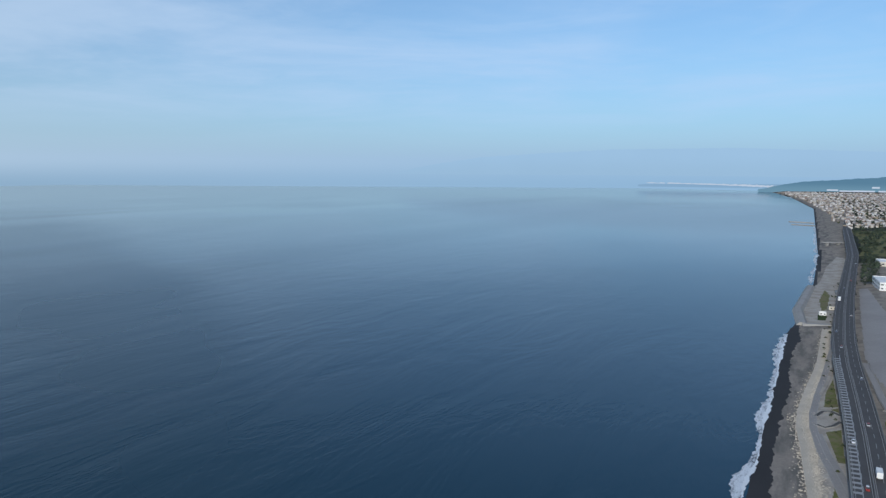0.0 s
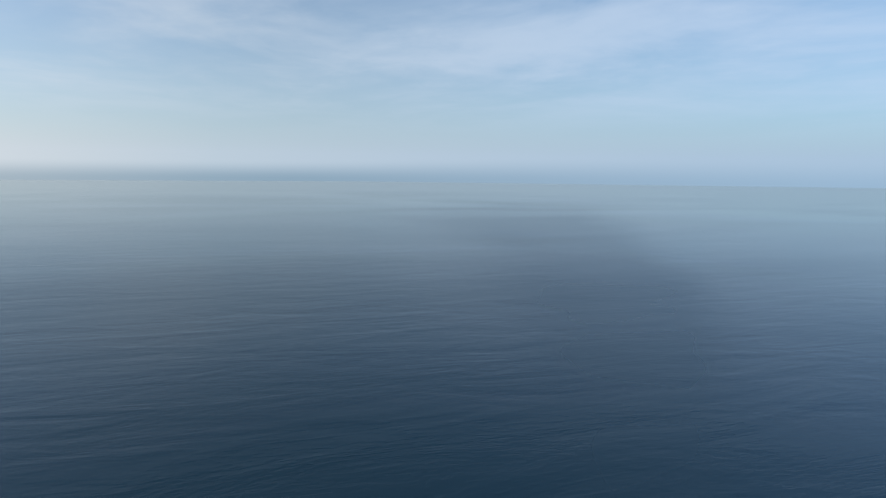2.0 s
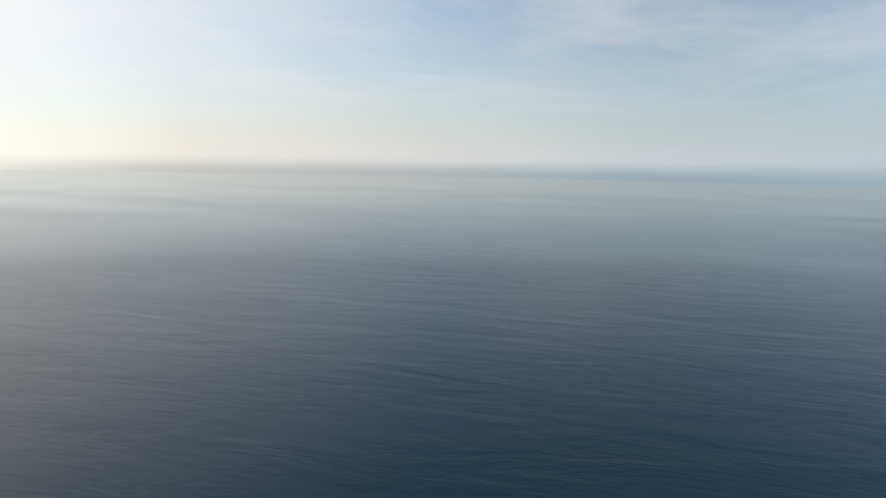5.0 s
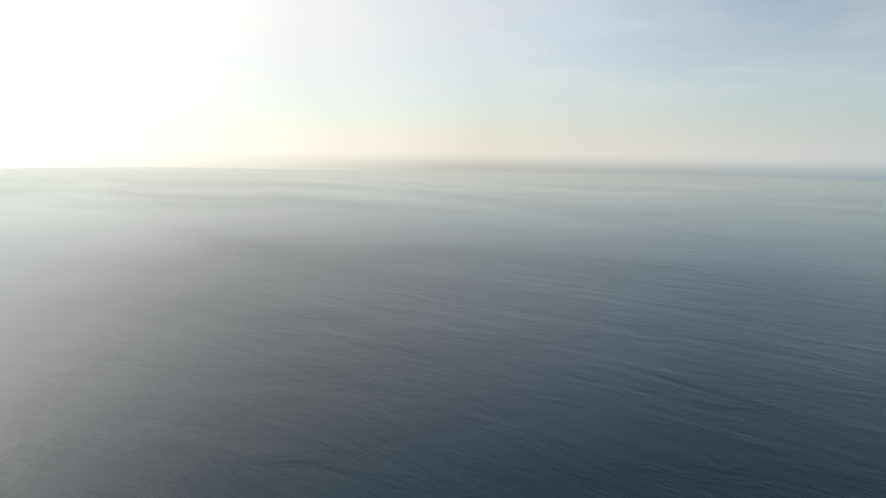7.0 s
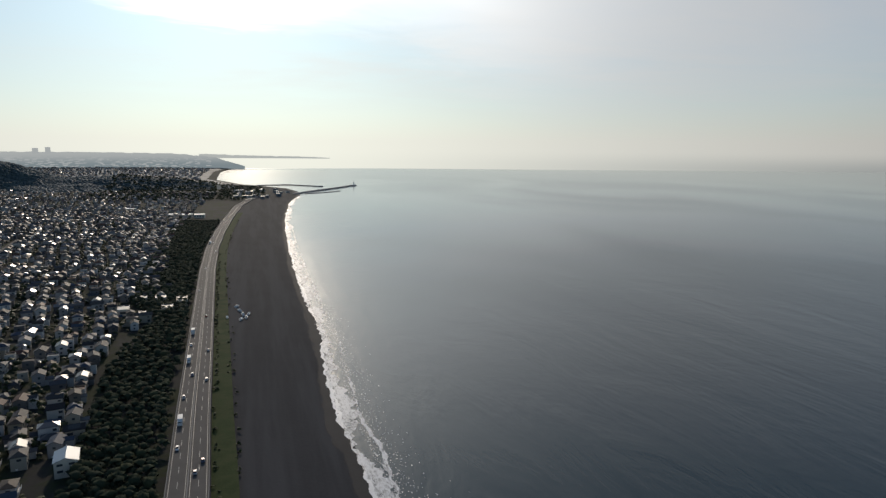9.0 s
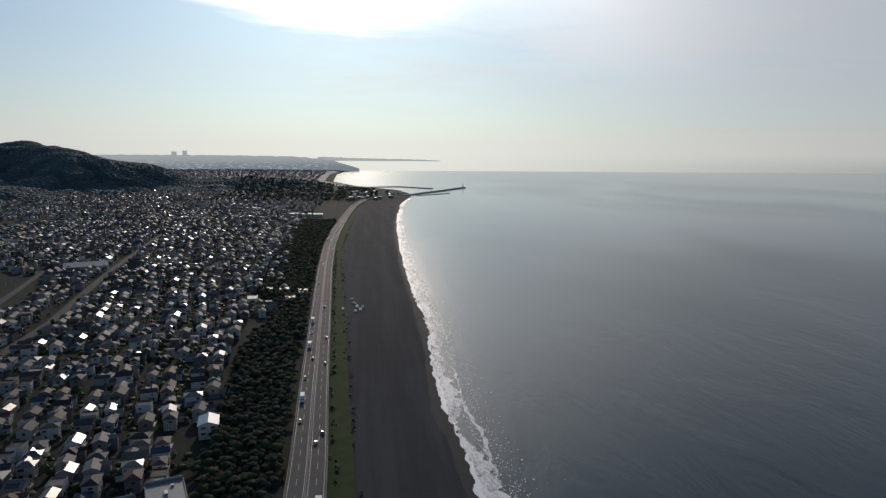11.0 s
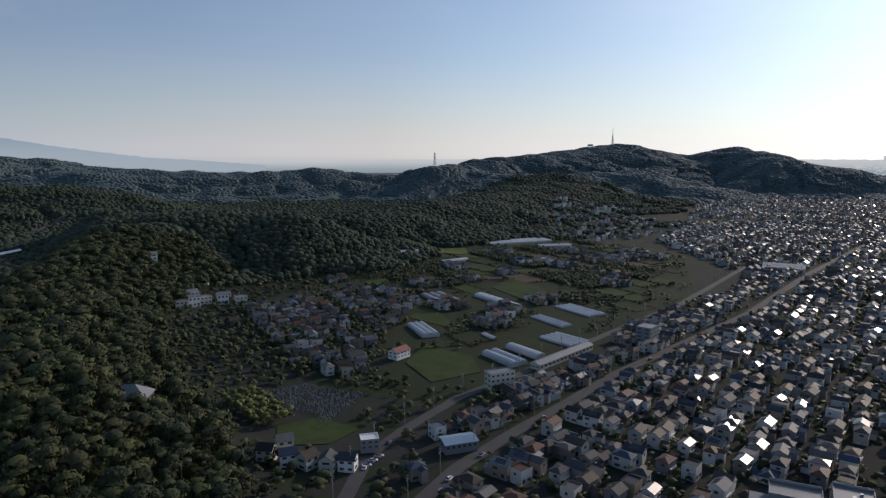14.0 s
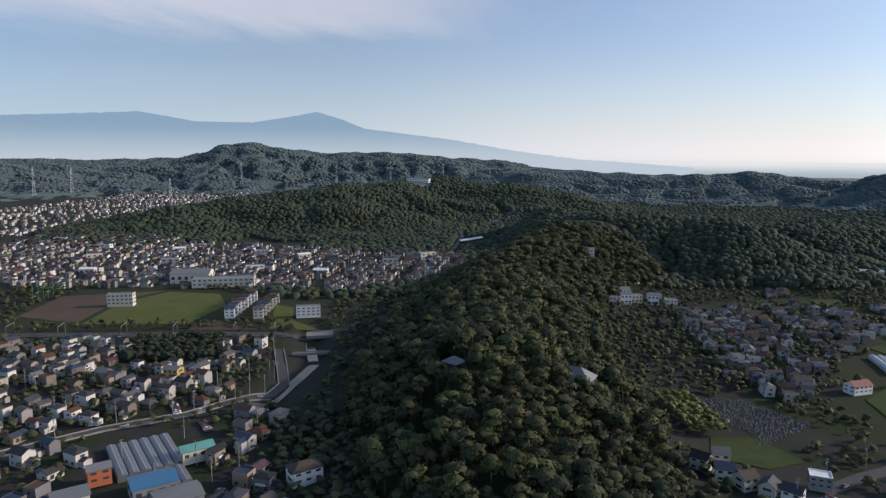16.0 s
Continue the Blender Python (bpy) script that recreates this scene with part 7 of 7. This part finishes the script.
wood("copse", "bright green broadleaf copse beside the railway", jitter_grid(-500, -448, -228, -172, 5.5, 77), near_shapes, (3.0, 4.6), 78, M["leaf_mid"], 0.7)
wood("copse", "small dark copse of broadleaf trees", bank_trees, mid_shapes, (2.5, 4.5), 76, M["leaf_many"], 0.7)


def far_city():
    """Tiny buildings of the plain and the western cape, right at the backdrop, glowing pale with haze."""
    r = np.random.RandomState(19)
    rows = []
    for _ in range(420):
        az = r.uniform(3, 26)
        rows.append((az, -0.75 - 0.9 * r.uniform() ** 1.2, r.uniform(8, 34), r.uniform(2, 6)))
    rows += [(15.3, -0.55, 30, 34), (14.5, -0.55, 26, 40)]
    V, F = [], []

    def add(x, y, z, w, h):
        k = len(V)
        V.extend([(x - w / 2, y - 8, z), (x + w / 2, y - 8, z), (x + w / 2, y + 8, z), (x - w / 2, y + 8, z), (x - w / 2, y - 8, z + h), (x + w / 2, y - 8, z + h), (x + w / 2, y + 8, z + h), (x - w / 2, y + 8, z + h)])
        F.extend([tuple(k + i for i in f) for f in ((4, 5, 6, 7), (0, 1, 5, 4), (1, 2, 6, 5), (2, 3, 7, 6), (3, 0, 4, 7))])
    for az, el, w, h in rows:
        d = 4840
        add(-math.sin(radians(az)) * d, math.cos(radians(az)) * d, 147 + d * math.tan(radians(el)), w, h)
    tagged(mesh_object("backdrop", V, F, M["far_town"]), "tiny buildings glowing pale with haze on the far plain", "buildings", kind="structure")
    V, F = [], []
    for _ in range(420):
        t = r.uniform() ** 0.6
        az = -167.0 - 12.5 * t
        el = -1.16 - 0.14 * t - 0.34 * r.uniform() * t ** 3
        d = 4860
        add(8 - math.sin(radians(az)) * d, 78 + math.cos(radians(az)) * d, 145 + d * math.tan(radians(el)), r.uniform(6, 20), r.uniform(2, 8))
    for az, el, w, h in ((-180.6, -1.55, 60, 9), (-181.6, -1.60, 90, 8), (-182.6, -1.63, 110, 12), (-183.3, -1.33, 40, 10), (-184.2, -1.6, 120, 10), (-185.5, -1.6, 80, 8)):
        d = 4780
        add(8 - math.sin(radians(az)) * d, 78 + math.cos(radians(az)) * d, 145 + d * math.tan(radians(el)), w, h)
    tagged(mesh_object("backdrop", V, F, M["far_white"]), "town glowing pale with haze on the far western cape", "buildings", kind="structure")


# emission in place of haze over the far towns and cape
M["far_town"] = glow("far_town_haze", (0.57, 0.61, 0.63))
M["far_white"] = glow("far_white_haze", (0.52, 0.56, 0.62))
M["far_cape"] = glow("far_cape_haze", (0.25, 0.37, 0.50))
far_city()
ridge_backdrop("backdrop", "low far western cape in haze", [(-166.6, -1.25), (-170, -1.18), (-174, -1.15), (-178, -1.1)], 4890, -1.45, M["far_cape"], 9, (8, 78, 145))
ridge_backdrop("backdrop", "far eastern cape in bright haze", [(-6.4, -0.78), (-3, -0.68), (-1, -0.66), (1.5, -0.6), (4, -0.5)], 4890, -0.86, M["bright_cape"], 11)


def field_plots():
    """Vegetable plots, fallow fields and groves of the plain, with low hedges."""
    r = random.Random(22)
    kinds = {"crop": ("dark green vegetable plot on the plain", M["crop"]), "meadow": ("olive fallow field on the plain", M["meadow"]), "clay": ("brown ploughed plot on the plain", M["clay"])}
    hedges, groves = [], []
    for kind, q in PARCELS:
        if kind in kinds:
            plot("field", kinds[kind][0], q, kinds[kind][1], 0.35)
        for k in range(4):
            (x0, y0), (x1, y1) = q[k], q[(k + 1) % 4]
            n = int(math.hypot(x1 - x0, y1 - y0) / 2.4)
            if r.random() < (0.55 if kind != "homes" else 1.0):
                hedges += [(x0 + (x1 - x0) * (i + r.uniform(-0.3, 0.3)) / n, y0 + (y1 - y0) * i / n + r.uniform(-0.6, 0.6)) for i in range(n) if r.random() < 0.7]
        if kind in ("grove", "homes"):
            for _ in range(110 if kind == "grove" else 16):
                s, t = r.random(), r.random()
                groves.append(((q[0][0] * (1 - s) + q[1][0] * s) * (1 - t) + (q[3][0] * (1 - s) + q[2][0] * s) * t, (q[0][1] * (1 - s) + q[1][1] * s) * (1 - t) + (q[3][1] * (1 - s) + q[2][1] * s) * t))
    belt("hedges", "low dark hedges along the field edges", np.array(hedges), (0.9, 2.0), 22, shapes=valley_shapes, mat=M["leaf_pine"], sink=0.3)
    belt("groves", "dark orchard groves and thickets between the fields", np.array(groves), (1.6, 3.6), 24, shapes=valley_shapes, mat=M["leaf_many"], sink=0.4)


field_plots()

# ---- harbour at the far headland ----
def harbour():
    r = random.Random(77)
    spots = []
    for _ in range(400):
        y = r.uniform(1880, 2260)
        x = r.uniform(float(np.interp(y, [1880, 2050, 2260], [-60, -40, -60])), float(along(SHORE, y)) - np.interp(y, [1880, 2050, 2260], [80, 45, 25]))
        if all(math.hypot(x - a, y - b) > 24 for a, b in spots) and abs(x - float(along(ROAD_X, min(y, 2030)))) > 16:
            spots.append((x, y))
        if len(spots) == 26:
            break
    for x, y in spots:
        building("harbour_building", "low pale building by the fishing harbour", "building", x, y, g(x, y), r.uniform(60, 110), r.uniform(10, 24), r.uniform(8, 14), r.uniform(4, 8),
                 M["cream"] if r.random() < 0.6 else M["slate"], M["grey_roof"], ("flat", "gable")[r.random() < 0.5], 1, 3, 1.8, "buildings round the harbour")
    p = jitter_grid(-420, 60, 1820, 2420, 11, 78)
    keep = (p[:, 0] < along(SHORE, p[:, 1]) - np.interp(p[:, 1], [1820, 2060, 2200], [120, 70, 30])) & (waves(p[:, 0], p[:, 1], 40, 79) > -0.05)
    keep &= np.abs(p[:, 0] - along(ROAD_X, np.minimum(p[:, 1], 2030))) > 14
    for x, y in spots:
        keep &= np.hypot(p[:, 0] - x, p[:, 1] - y) > 15
    belt("thicket", "dark trees round the far harbour", p[keep], (3.5, 6.5), 80, mat=M["leaf_pine"], sink=0.5)


harbour()
